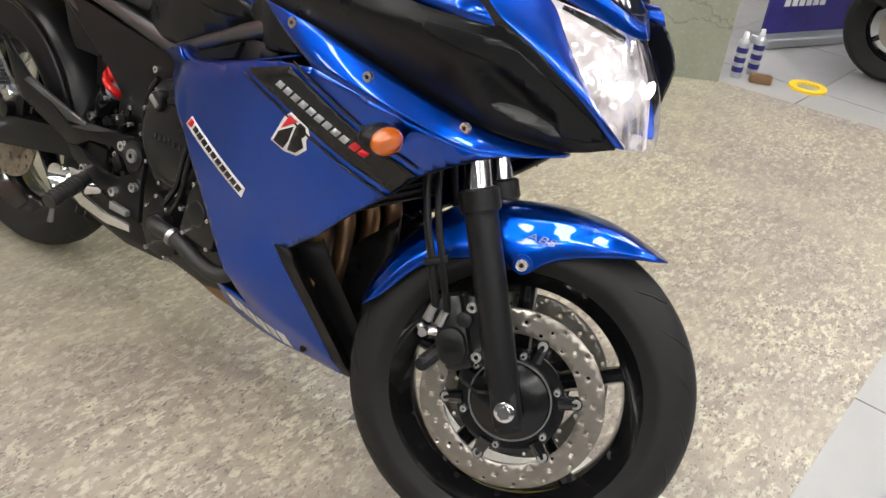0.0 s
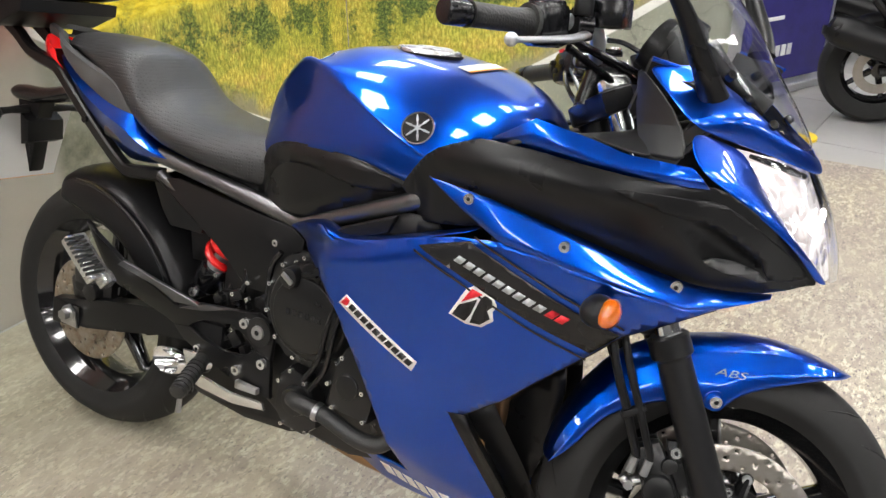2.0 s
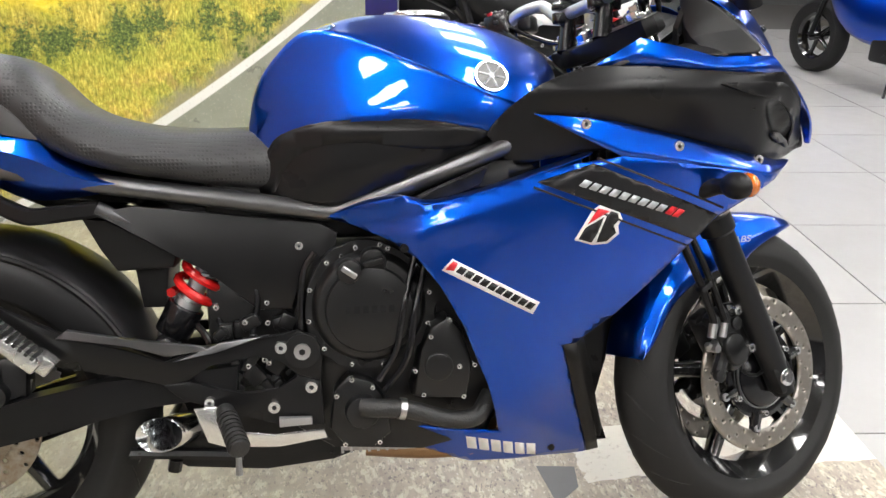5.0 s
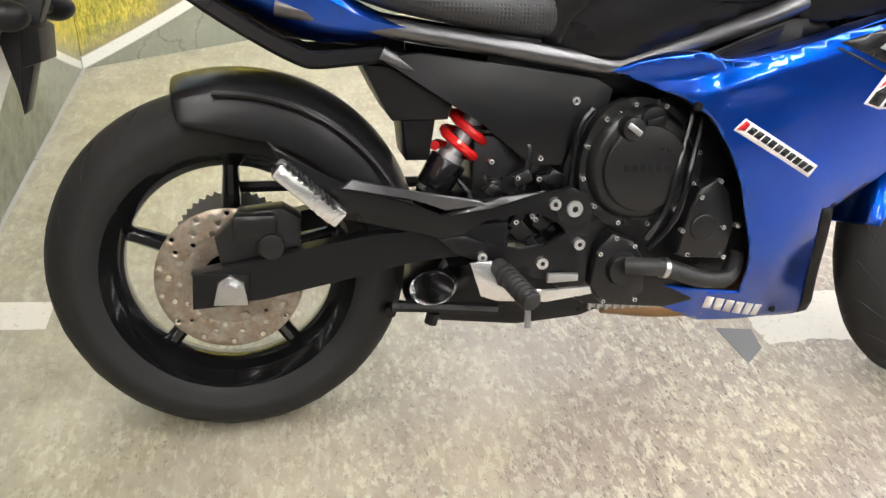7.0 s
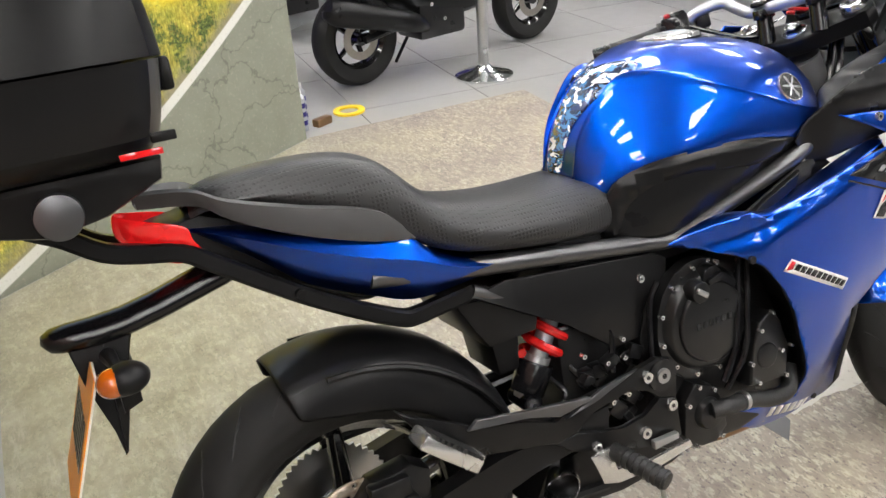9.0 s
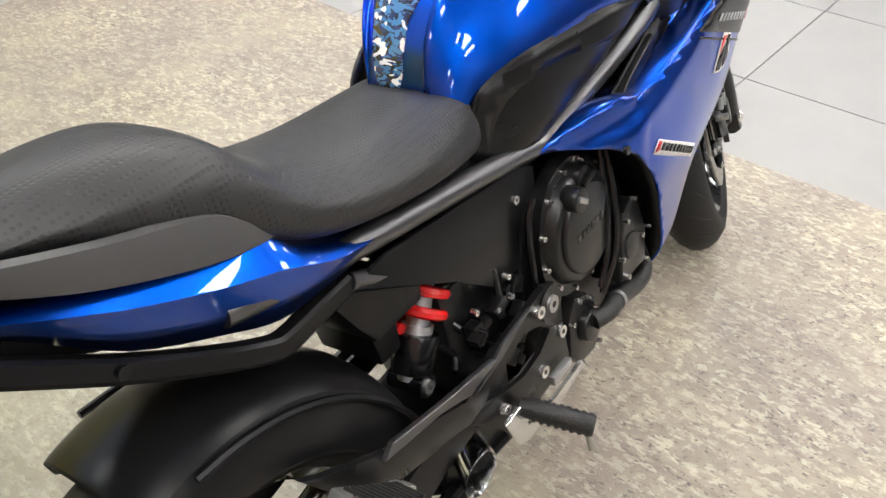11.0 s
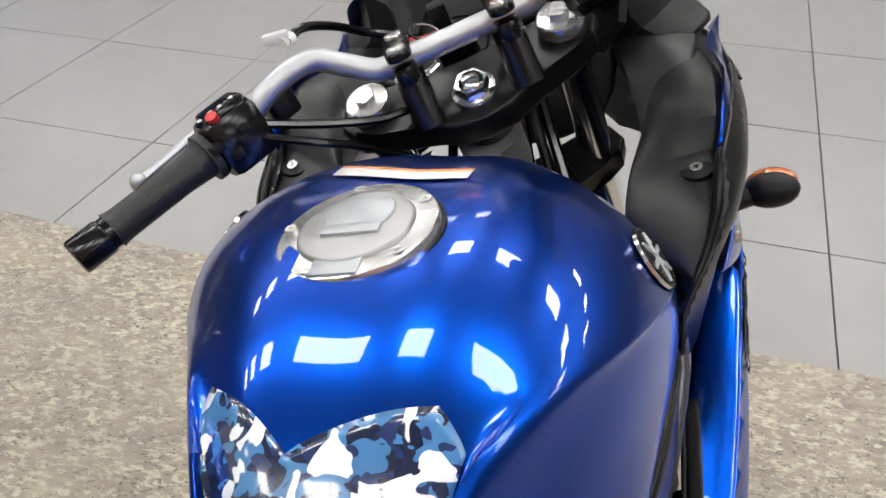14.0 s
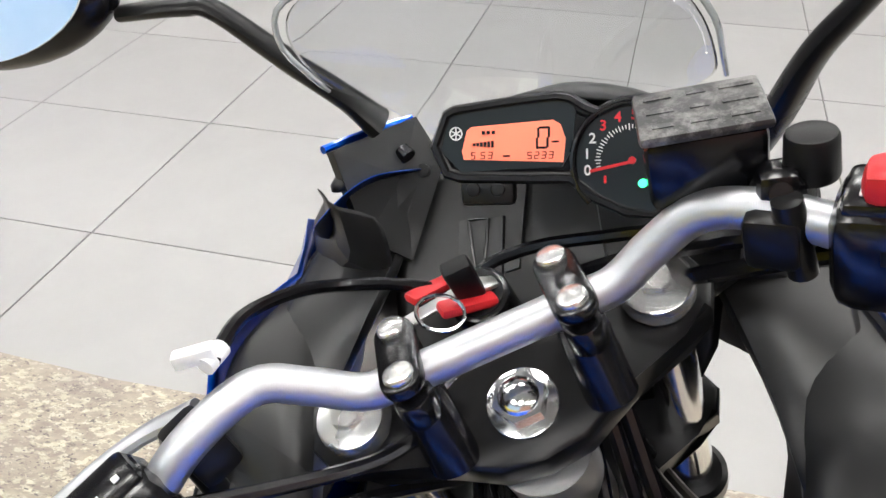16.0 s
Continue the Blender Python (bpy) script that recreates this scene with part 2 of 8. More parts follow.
edge = ROAD.math("ADD", sep, ROAD.math("MULTIPLY", big, 0.8))
edge = ROAD.math("SUBTRACT", edge, ROAD.math("MULTIPLY", ysep, 0.25))
road = ROAD.mix(ROAD.math("ADD", ROAD.math("MULTIPLY", ROAD.step(edge, 0.6, 0.7), 0.62), 0.35), smooth, stone)
# the dashes of the road's middle line
dy = ROAD.math("LESS_THAN", ROAD.math("ABSOLUTE", ROAD.math("SUBTRACT", ysep, ROAD.math("ADD", 0.33, ROAD.math("MULTIPLY", sep, -0.07)))), 0.05)
d1 = ROAD.math("MULTIPLY", ROAD.math("LESS_THAN", sep, -0.41), dy)
dy2 = ROAD.math("LESS_THAN", ROAD.math("ABSOLUTE", ROAD.math("SUBTRACT", ROAD.math("ADD", ysep, ROAD.math("MULTIPLY", ROAD.noise(9, 4), 0.05)), 0.235)), 0.095)
d2 = ROAD.math("MULTIPLY", ROAD.math("GREATER_THAN", ROAD.math("ADD", sep, ROAD.math("MULTIPLY", ROAD.noise(30, 2), 0.06)), 1.19), dy2)
dash = ROAD.math("MULTIPLY", ROAD.math("ADD", d1, d2), ROAD.ramp(ROAD.noise(60, 4, 0.7), [(0.32, 0.45), (0.42, 0.95)]))
road = ROAD.mix(dash, road, (0.74, 0.72, 0.66))
scuff = ROAD.step(ROAD.noise(7, 7, 0.75, distortion=1.2), 0.71, 0.03)
road = ROAD.mix(ROAD.math("MULTIPLY", scuff, 0.5), road, (0.12, 0.11, 0.11))
ROAD.set(Base_Color=ROAD.mix(1.0, road, (0.75, 0.74, 0.72), "MULTIPLY"), Roughness=ROAD.math("ADD", ROAD.math("MULTIPLY", big, 0.2), 0.3))
ROAD = ROAD.bump(ROAD.noise(300, 3), 0.12, 0.0006).m


def mural(name, a, b, pink_from):
    """A printed landscape: grey road below a white line that rises from the corner, dry meadow, bushes and a wheat field above it."""
    m = Mat(name)
    u = m.n("SeparateXYZ", 0, None, Vector=m.tc)
    v = u.node.outputs[2]
    line = m.math("ADD", m.math("MULTIPLY", u, a), m.math("MULTIPLY", m.math("MULTIPLY", u, u), b))
    h = m.math("SUBTRACT", v, line)
    asphalt = m.mix(m.noise(3.5, 6, 0.7), (0.17, 0.18, 0.14), (0.36, 0.37, 0.3))
    asphalt = m.mix(m.math("MULTIPLY", m.step(m.noise(60, 4, 0.7), 0.6, 0.06), 0.5), asphalt, (0.42, 0.4, 0.32))
    crack = m.step(m.n("TexVoronoi", 0, {"feature": "DISTANCE_TO_EDGE"}, Vector=m.n("VectorMath", 0, {"operation": "ADD"}, i0=m.tc, i1=m.n("VectorMath", 0, {"operation": "SCALE"}, i0=m.noise(6, 5, out=1), Scale=0.35)), Scale=2.4), 0.012, 0.01)
    asphalt = m.mix(crack, m.mix(0.4 if pink_from > 50 else 0.2, asphalt, (0.06, 0.065, 0.055)), asphalt)
    sv = m.n("VectorMath", 0, {"operation": "MULTIPLY"}, i0=m.tc, i1=(95.0, 95.0, 34.0))
    blades = m.noise(1.0, 4, 0.75, vec=sv)
    patch = m.noise(4.5, 6, 0.75)
    tuft = m.noise(17, 5, 0.75)
    grass = m.mix(m.step(patch, 0.5, 0.1), m.ramp(blades, [(0.3, (0.2, 0.17, 0.02)), (0.48, (0.55, 0.43, 0.06)), (0.66, (0.95, 0.8, 0.2))]),
                  m.ramp(blades, [(0.3, (0.1, 0.13, 0.015)), (0.5, (0.38, 0.38, 0.05)), (0.68, (0.78, 0.72, 0.14))]))
    grass = m.mix(m.math("MULTIPLY", m.step(tuft, 0.56, 0.08), 0.5), grass, m.ramp(blades, [(0.3, (0.05, 0.08, 0.012)), (0.6, (0.26, 0.3, 0.05))]))
    grass = m.mix(m.math("MULTIPLY", m.step(m.noise(8, 5, 0.7), 0.6, 0.06), 0.6), grass, m.ramp(blades, [(0.3, (0.26, 0.13, 0.03)), (0.65, (0.75, 0.48, 0.16))]))
    grass = m.mix(m.math("MULTIPLY", m.step(m.noise(3.0, 5, 0.65), 0.58, 0.08), 0.45), grass, m.ramp(blades, [(0.3, (0.12, 0.09, 0.02)), (0.65, (0.5, 0.36, 0.1))]))
    bare = m.step(m.math("ADD", h, m.math("MULTIPLY", patch, -0.25)), -0.04, 0.05)
    grass = m.mix(bare, m.mix(blades, (0.2, 0.18, 0.1), (0.4, 0.37, 0.24)), grass)
    wheat = m.ramp(m.noise(16, 5, 0.7, vec=m.n("VectorMath", 0, {"operation": "MULTIPLY"}, i0=m.tc, i1=(1.0, 1.0, 3.0))), [(0.35, (0.6, 0.45, 0.02)), (0.5, (0.88, 0.7, 0.04)), (0.7, (1.0, 0.9, 0.16))])
    hill = m.math("ADD", v, m.math("MULTIPLY", m.noise(2.2, 4), 0.4))
    top = m.step(hill, 0.97, 0.05)
    grass = m.mix(top, grass, wheat)
    clump = m.math("ADD", m.noise(4.0, 5, 0.6), m.math("MULTIPLY", m.math("SUBTRACT", m.noise(55, 4, 0.75), 0.5), 0.4))
    band = m.math("MULTIPLY", m.step(hill, 0.66, 0.08), m.math("SUBTRACT", 1.0, m.step(hill, 1.0, 0.08)))
    bushy = m.math("MULTIPLY", m.step(clump, 0.565, 0.05), band)
    small = m.math("MULTIPLY", m.step(m.math("ADD", m.noise(14, 4, 0.6), m.math("MULTIPLY", m.math("SUBTRACT", m.noise(90, 3, 0.7), 0.5), 0.5)), 0.66, 0.05), m.step(hill, 0.6, 0.2))
    bushy = m.math("MAXIMUM", bushy, m.math("MULTIPLY", small, 0.75))
    leaf = m.ramp(m.noise(85, 4, 0.75), [(0.35, (0.012, 0.025, 0.006)), (0.52, (0.09, 0.14, 0.03)), (0.68, (0.36, 0.42, 0.1))])
    grass = m.mix(bushy, grass, leaf)
    sky = m.mix(m.noise(2.5, 3), (0.25, 0.5, 0.85), (0.75, 0.85, 0.95))
    grass = m.mix(m.step(m.math("ADD", v, m.math("MULTIPLY", u, -0.12)), 1.12, 0.02), grass, sky)
    white = m.mix(m.math("MULTIPLY", m.step(m.noise(70, 4, 0.7), 0.6, 0.05), 0.3), (0.78, 0.78, 0.74), (0.45, 0.44, 0.4))
    c = m.mix(m.step(h, 0.0, 0.004), asphalt, white)
    c = m.mix(m.step(h, m_width(pink_from), 0.004), c, grass)
    if pink_from < 50:
        verge = m.math("MULTIPLY", m.step(m.math("SUBTRACT", m.math("MULTIPLY", m.noise(2.6, 5, 0.7), 1.1), h), 0.78, 0.12), 0.8)
        c = m.mix(verge, c, m.ramp(m.noise(26, 5, 0.7), [(0.3, (0.05, 0.055, 0.03)), (0.7, (0.24, 0.24, 0.17))]))
        for du, dv in ((1.33, 0.1), (1.1, 0.27)):
            q = m.math("MULTIPLY", m.math("LESS_THAN", m.math("ABSOLUTE", m.math("SUBTRACT", u, du)), 0.035), m.math("LESS_THAN", m.math("ABSOLUTE", m.math("SUBTRACT", v, dv)), 0.035))
            c = m.mix(q, c, (0.7, 0.7, 0.66))
        sun = m.mix(m.step(v, 0.8, 0.1), m.mix(m.noise(5, 4), (0.33, 0.33, 0.27), (0.42, 0.38, 0.33)), m.mix(m.noise(30, 3), (0.45, 0.22, 0.17), (0.55, 0.36, 0.3)))
        c = m.mix(m.step(u, pink_from, 0.03), c, sun)
    m.set(Base_Color=m.mix(1.0, c, (0.93, 0.93, 0.93), "MULTIPLY"), Roughness=m.math("ADD", m.math("MULTIPLY", patch, 0.15), 0.32))
    return m.bump(m.noise(250, 2), 0.05, 0.0005).m


def m_width(pink_from):
    return 0.03 if pink_from < 50 else 0.045


MURAL_BACK = mural("printed_meadow_mural", 0.33, 0.1, 99.0)
MURAL_SIDE = mural("printed_roadside_mural", 0.45, 0.06, 1.5)

TILE = Mat("grey_porcelain_tile")
rnd = TILE.n("ObjectInfo", 5)
tb = TILE.noise(6, 5, 0.6)
TILE.set(Base_Color=TILE.mix(TILE.math("ADD", TILE.math("MULTIPLY", rnd, 0.35), TILE.math("MULTIPLY", tb, 0.6)), (0.265, 0.262, 0.26), (0.35, 0.345, 0.342)),
         Roughness=TILE.math("ADD", TILE.math("MULTIPLY", TILE.noise(11, 5), 0.18), 0.24))
TILE = TILE.bump(TILE.noise(180, 3), 0.06, 0.0006).m
GROUT = simple("dark_grout", (0.12, 0.115, 0.11), 0.8)
DARKFLOOR = simple("dark_grey_floor_tile", (0.1, 0.1, 0.105), 0.35, grain=160)
PLASTER = simple("dark_grey_wall_paint", (0.09, 0.09, 0.092), 0.6, grain=120, bump=0.1, wear=0.05)
CEIL = simple("white_ceiling_tile", (0.4, 0.4, 0.4), 0.7, grain=90, bump=0.1, wear=0.05)
BANNER = simple("purple_blue_banner_print", (0.03, 0.025, 0.16), 0.4, grain=60, bump=0.05, wear=0.5)
RAIL = simple("grey_black_moulded_plastic", (0.06, 0.06, 0.061), 0.48, grain=800, bump=0.12)
POLISH = simple("polished_alloy", (0.66, 0.66, 0.65), 0.26, 0.88, bump=0.0, wear=0.04)
DIAL = simple("smoked_dial_face", (0.012, 0.017, 0.02), 0.3, bump=0.0, spec=0.2)
GREYP = simple("grey_painted_board", (0.33, 0.34, 0.35), 0.5)


# ---- mesh helpers ----
# the left half of the fairing sits higher and further forward
LEFT = Matrix(((1, 0.19, 0, 0), (0, 1, 0, 0), (0, 0.14, 1, 0), (0, 0, 0, 1)))
half_xf = {"now": None}


def part(name, bm, material, parent, label="", smooth=True, xf=None, sub=0, thick=0.0, angle=35.0):
    """Links a bmesh as one mesh object under a thing or a part."""
    xf = half_xf["now"] if xf is None else xf
    if xf is not None:
        bmesh.ops.transform(bm, matrix=xf, verts=bm.verts)
    bmesh.ops.recalc_face_normals(bm, faces=bm.faces)
    me = bpy.data.meshes.new(name)
    bm.to_mesh(me)
    bm.free()
    me.materials.append(material)
    if smooth:
        me.shade_smooth()
        me.set_sharp_from_angle(angle=radians(angle))
    ob = new(name, me)
    ob.parent = parent
    if thick:
        s = ob.modifiers.new("thickness", "SOLIDIFY")
        s.thickness, s.offset = thick, -1.0
    if sub:
        s = ob.modifiers.new("subdivision", "SUBSURF")
        s.levels = s.render_levels = sub
        s.boundary_smooth = "PRESERVE_CORNERS"
    if label:
        ob["label"] = label
    return ob


def thing(name, label, category, m=None, group="", kind=""):
    ob = new(name)
    if m is not None:
        ob.matrix_world = m
    return tagged(ob, label, category, group, kind)


def box(bm, c, size, rot=None, bevel=0.0):
    m = Matrix.Translation(c) @ (rot.to_4x4() if rot is not None else Matrix()) @ Matrix.Diagonal((*size, 1))
    g = bmesh.ops.create_cube(bm, size=1.0, matrix=m)
    if bevel:
        es = list({e for v in g["verts"] for e in v.link_edges})
        bmesh.ops.bevel(bm, geom=es, offset=bevel, segments=2, affect="EDGES", profile=0.5)


def cyl(bm, p0, p1, r0, r1=None, seg=20, bevel=0.0):
    p0, p1 = Vector(p0), Vector(p1)
    d = p1 - p0
    m = Matrix.Translation((p0 + p1) / 2) @ d.to_track_quat("Z", "Y").to_matrix().to_4x4()
    g = bmesh.ops.create_cone(bm, cap_ends=True, segments=seg, radius1=r0, radius2=r0 if r1 is None else r1, depth=d.length, matrix=m)
    if bevel:
        es = list({e for v in g["verts"] for e in v.link_edges if len(e.link_faces) == 2 and any(len(f.verts) > 4 for f in e.link_faces)})
        bmesh.ops.bevel(bm, geom=es, offset=bevel, segments=2, affect="EDGES", profile=0.5)


def ball(bm, c, r, scale=(1, 1, 1), rot=None, seg=16):
    m = Matrix.Translation(c) @ (rot.to_4x4() if rot is not None else Matrix()) @ Matrix.Diagonal((*scale, 1))
    bmesh.ops.create_uvsphere(bm, u_segments=seg, v_segments=seg // 2 + 2, radius=r, matrix=m)


def curve(pts, n=6):
    """Catmull-Rom through the points."""
    p = [Vector(q) for q in pts]
    if len(p) < 3 or n < 2:
        return p
    p = [2 * p[0] - p[1], *p, 2 * p[-1] - p[-2]]
    out = []
    for i in range(1, len(p) - 2):
        a, b, c, d = p[i - 1:i + 3]
        for k in range(n):
            t = k / n
            out.append(0.5 * (2 * b + (c - a) * t + (2 * a - 5 * b + 4 * c - d) * t * t + (3 * b - a - 3 * c + d) * t ** 3))
    return out + [p[-2]]


def tube(bm, pts, r, seg=10, n=6, flat=1.0):
    """A round (or flattened) bar along a smooth line; r may be a list, one radius for each point given."""
    line = curve(pts, n)
    rs = [r] * len(line) if not isinstance(r, (list, tuple)) else [float(q) for q in np.interp(np.linspace(0, len(r) - 1, len(line)), range(len(r)), r)]
    rings, up = [], None
    for i, p in enumerate(line):
        d = (line[min(i + 1, len(line) - 1)] - line[max(i - 1, 0)]).normalized()
        if up is None:
            up = Vector((0, 0, 1)) if abs(d.z) < 0.9 else Vector((0, 1, 0))
        side = d.cross(up).normalized()
        up = side.cross(d).normalized()
        rings.append([bm.verts.new(p + rs[i] * (math.cos(a) * side + math.sin(a) * up * flat)) for a in (2 * math.pi * k / seg for k in range(seg))])
    for a, b in zip(rings, rings[1:]):
        for k in range(seg):
            bm.faces.new((a[k], a[(k + 1) % seg], b[(k + 1) % seg], b[k]))
    bm.faces.new(rings[0][::-1])
    bm.faces.new(rings[-1])


def grid(bm, rows, mirror=False, weld=True):
    """A surface through rows of points; mirror adds the other side of the bike."""
    for sgn in ((1, -1) if mirror else (1,)):
        vs = [[bm.verts.new((p[0], p[1] * sgn, p[2])) for p in row] for row in rows]
        for a, b in zip(vs, vs[1:]):
            for k in range(len(a) - 1):
                bm.faces.new((a[k], a[k + 1], b[k + 1], b[k]) if sgn == 1 else (a[k + 1], a[k], b[k], b[k + 1]))
    if mirror and weld:
        bmesh.ops.remove_doubles(bm, verts=bm.verts, dist=0.0008)


def prism(bm, outline, y0, y1, bevel=0.0, plane="xz", smooth=0):
    """A flat plate: an outline in a plane, with thickness across it."""
    if smooth:
        outline = [(p.x, p.y) for p in curve([(a, b, 0) for a, b in outline], smooth)]
    put = {"xz": lambda a, b, c: (a, c, b), "xy": lambda a, b, c: (a, b, c), "yz": lambda a, b, c: (c, a, b)}[plane]
    lo = [bm.verts.new(put(a, b, y0)) for a, b in outline]
    hi = [bm.verts.new(put(a, b, y1)) for a, b in outline]
    n = len(lo)
    f = [bm.faces.new(lo[::-1]), bm.faces.new(hi)] + [bm.faces.new((lo[i], lo[(i + 1) % n], hi[(i + 1) % n], hi[i])) for i in range(n)]
    if bevel:
        es = list({e for q in f[:2] for e in q.edges})
        bmesh.ops.bevel(bm, geom=es, offset=bevel, segments=2, affect="EDGES", profile=0.5)


def panel(bm, outline, yfun, step=0.03, side=-1, smooth=0):
    """A curved shell seen from the side: an outline in x and z, cut fine and pushed out to the half width yfun(x, z)."""
    if smooth:
        outline = [(p.x, p.y) for p in curve([(a, b, 0) for a, b in outline], smooth)]
    bm2 = bmesh.new()
    bm2.faces.new([bm2.verts.new((a, 0, b)) for a, b in outline])
    xs, zs = [a for a, b in outline], [b for a, b in outline]
    x = math.ceil(min(xs) / step + 0.02) * step
    while x < max(xs):
        bmesh.ops.bisect_plane(bm2, geom=bm2.verts[:] + bm2.edges[:] + bm2.faces[:], plane_co=(x, 0, 0), plane_no=(1, 0, 0))
        x += step
    z = math.ceil(min(zs) / step + 0.02) * step
    while z < max(zs):
        bmesh.ops.bisect_plane(bm2, geom=bm2.verts[:] + bm2.edges[:] + bm2.faces[:], plane_co=(0, 0, z), plane_no=(0, 0, 1))
        z += step
    new_v = {v: bm.verts.new((v.co.x, side * yfun(v.co.x, v.co.z), v.co.z)) for v in bm2.verts}
    for f in bm2.faces:
        bm.faces.new([new_v[v] for v in f.verts])
    bm2.free()


def revolve(bm, profile, c, seg=64, closed=True):
    """A ring round an axle along y: profile in radius and y."""
    rings = []
    for k in range(seg):
        a = 2 * math.pi * k / seg
        rings.append([bm.verts.new((c[0] + r * math.cos(a), c[1] + y, c[2] + r * math.sin(a))) for r, y in profile])
    n = len(profile)
    for k in range(seg):
        a, b = rings[k], rings[(k + 1) % seg]
        for i in range(n if closed else n - 1):
            bm.faces.new((a[i], a[(i + 1) % n], b[(i + 1) % n], b[i]))


def interp(x, xs, ys):
    return float(np.interp(x, xs, ys))


def soft(x, xs, ys):
    """Smooth curve through the given values."""
    k = min(max(int(np.searchsorted(xs, x)) - 1, 0), len(xs) - 2)
    x = min(max(x, xs[0]), xs[-1])

    def slope(i):
        if i == 0 or i == len(xs) - 1:
            j = min(max(i, 1), len(xs) - 1)
            return (ys[j] - ys[j - 1]) / (xs[j] - xs[j - 1]) * 0.6
        a, b = (ys[i] - ys[i - 1]) / (xs[i] - xs[i - 1]), (ys[i + 1] - ys[i]) / (xs[i + 1] - xs[i])
        return 0.0 if a * b <= 0 else 2 * a * b / (a + b)

    h = xs[k + 1] - xs[k]
    t = (x - xs[k]) / h
    return (2 * t ** 3 - 3 * t * t + 1) * ys[k] + (t ** 3 - 2 * t * t + t) * h * slope(k) + (3 * t * t - 2 * t ** 3) * ys[k + 1] + (t ** 3 - t * t) * h * slope(k + 1)


bolt_meshes = {}


def bolt(p, parent, r=0.007, material=None, axis=(0, -1, 0), name="bolt", h=0.005, xf=None):
    """A socket-head bolt; bolts of one size share their mesh."""
    material = POLISH if material in (None, STEEL, CHROME) else material
    xf = half_xf["now"] if xf is None else xf
    key = (round(r, 4), material.name, h)
    if key not in bolt_meshes:
        bm = bmesh.new()
        cyl(bm, (0, 0, -h), (0, 0, h), r, r * 0.92, 14)
        # raised hexagon, coloured black below for the shade of a hollow socket
        cyl(bm, (0, 0, h * 0.8), (0, 0, h * 1.1), r * 0.4, r * 0.38, 6)
        for f in bm.faces:
            f.material_index = 1 if max(v.co.xy.length for v in f.verts) < r * 0.45 else 0
        me = bpy.data.meshes.new("bolt")
        bm.to_mesh(me)
        bm.free()
        me.materials.append(material)
        me.materials.append(STBLK if material.name not in ("satin_black_plastic", "matt_black_plastic") else material)
        bolt_meshes[key] = me
    ob = new(name, bolt_meshes[key])
    ob.parent = parent
    m = Matrix.Translation(p) @ Vector(axis).to_track_quat("Z", "Y").to_matrix().to_4x4()
    ob.matrix_basis = (xf @ m) if xf is not None else m
    return ob


# ---- the showroom ----
def slab(name, pts, z0, z1, material, label, category, kind="structure"):
    bm = bmesh.new()
    prism(bm, pts, z0, z1, plane="xy")
    return tagged(part(name, bm, material, None, smooth=False), label, category, kind=kind)


ROOM = (-7.0, -6.0, 9.0, 9.0)
x0, y0, x1, y1 = ROOM
slab("floor", [(x0, y0), (x1, y0), (x1, y1), (x0, y1)], -0.25, -0.006, GROUT, "dark grout bed of the grey tiled showroom floor", "floor")
floor = bpy.data.objects["floor"]
slab("ceiling", [(x0, y0), (x1, y0), (x1, y1), (x0, y1)], 3.1, 3.3, CEIL, "white suspended showroom ceiling with light panels", "ceiling")
# walls added out of view, dark to keep bounced light low
for nm, pts in (("wall_south", [(x0, y0 - 0.2), (x1, y0 - 0.2), (x1, y0), (x0, y0)]), ("wall_north", [(x0, y1), (x1, y1), (x1, y1 + 0.2), (x0, y1 + 0.2)]),
                ("wall_west", [(x0 - 0.2, y0), (x0, y0), (x0, y1), (x0 - 0.2, y1)]), ("wall_east", [(x1, y0), (x1 + 0.2, y0), (x1 + 0.2, y1), (x1, y1)])):
    slab(nm, pts, -0.2, 3.3, PLASTER, "dark grey wall added to close off the unseen room", "wall")

# ceiling light panels in rows
bm = bmesh.new()
box(bm, (0, 0, 0), (0.56, 0.56, 0.03))
bmesh.ops.delete(bm, geom=[f for f in bm.faces if f.normal.z < -0.9], context="FACES_ONLY")
lamp = thing("ceiling_light", "square white LED panel set in the ceiling, lit", "ceiling light", pose(-5.4, -5.4, 3.085), "ceiling light panels")
part("frame", bm, PLASTER, lamp, smooth=False)
bm = bmesh.new()
box(bm, (0, 0, -0.008), (0.52, 0.52, 0.012))
part("diffuser", bm, PANEL, lamp, "glowing white diffuser", smooth=False)
for i in range(6):
    for j in range(10):
        if i or j:
            copy_thing(lamp, pose(-5.4 + 2.4 * i, -5.4 + 1.2 * j, 3.085))

# printed corner: two mural walls and the road mat
bm = bmesh.new()
box(bm, (0.85, 0.04, 1.1), (1.7, 0.08, 2.2))
back = tagged(part("wall_mural_back", bm, MURAL_BACK, None, smooth=False), "mural wall printed with road, dry meadow and bushes", "wall", kind="structure")
UDIR = math.degrees(math.atan2(0.89, 1.45))
back.matrix_world = pose(-0.61, 1.91, 0, rz=UDIR)
bm = bmesh.new()
box(bm, (1.7, 0.05, 1.1), (3.4, 0.08, 2.2))
side = tagged(part("wall_mural_side", bm, MURAL_SIDE, None, smooth=False), "mural wall printed with roadside grass, road and sunset", "wall", kind="structure")
side.matrix_world = Matrix(((0, -1, 0, -0.605), (-1, 0, 0, 1.91), (0, 0, 1, 0), (0, 0, 0, 1)))
MAT_EDGE = [(-0.6, -2.6), (1.66, -2.6), (1.8, -0.56), (1.86, 0.2), (1.92, 1.2), (2.05, 2.2), (2.1, 2.79), (0.86, 2.8), (-0.6, 1.905)]
slab("floor_mat", MAT_EDGE, 0.0, 0.0035, ROAD, "floor mat printed as a gravel road with white dashes", "floor mat")
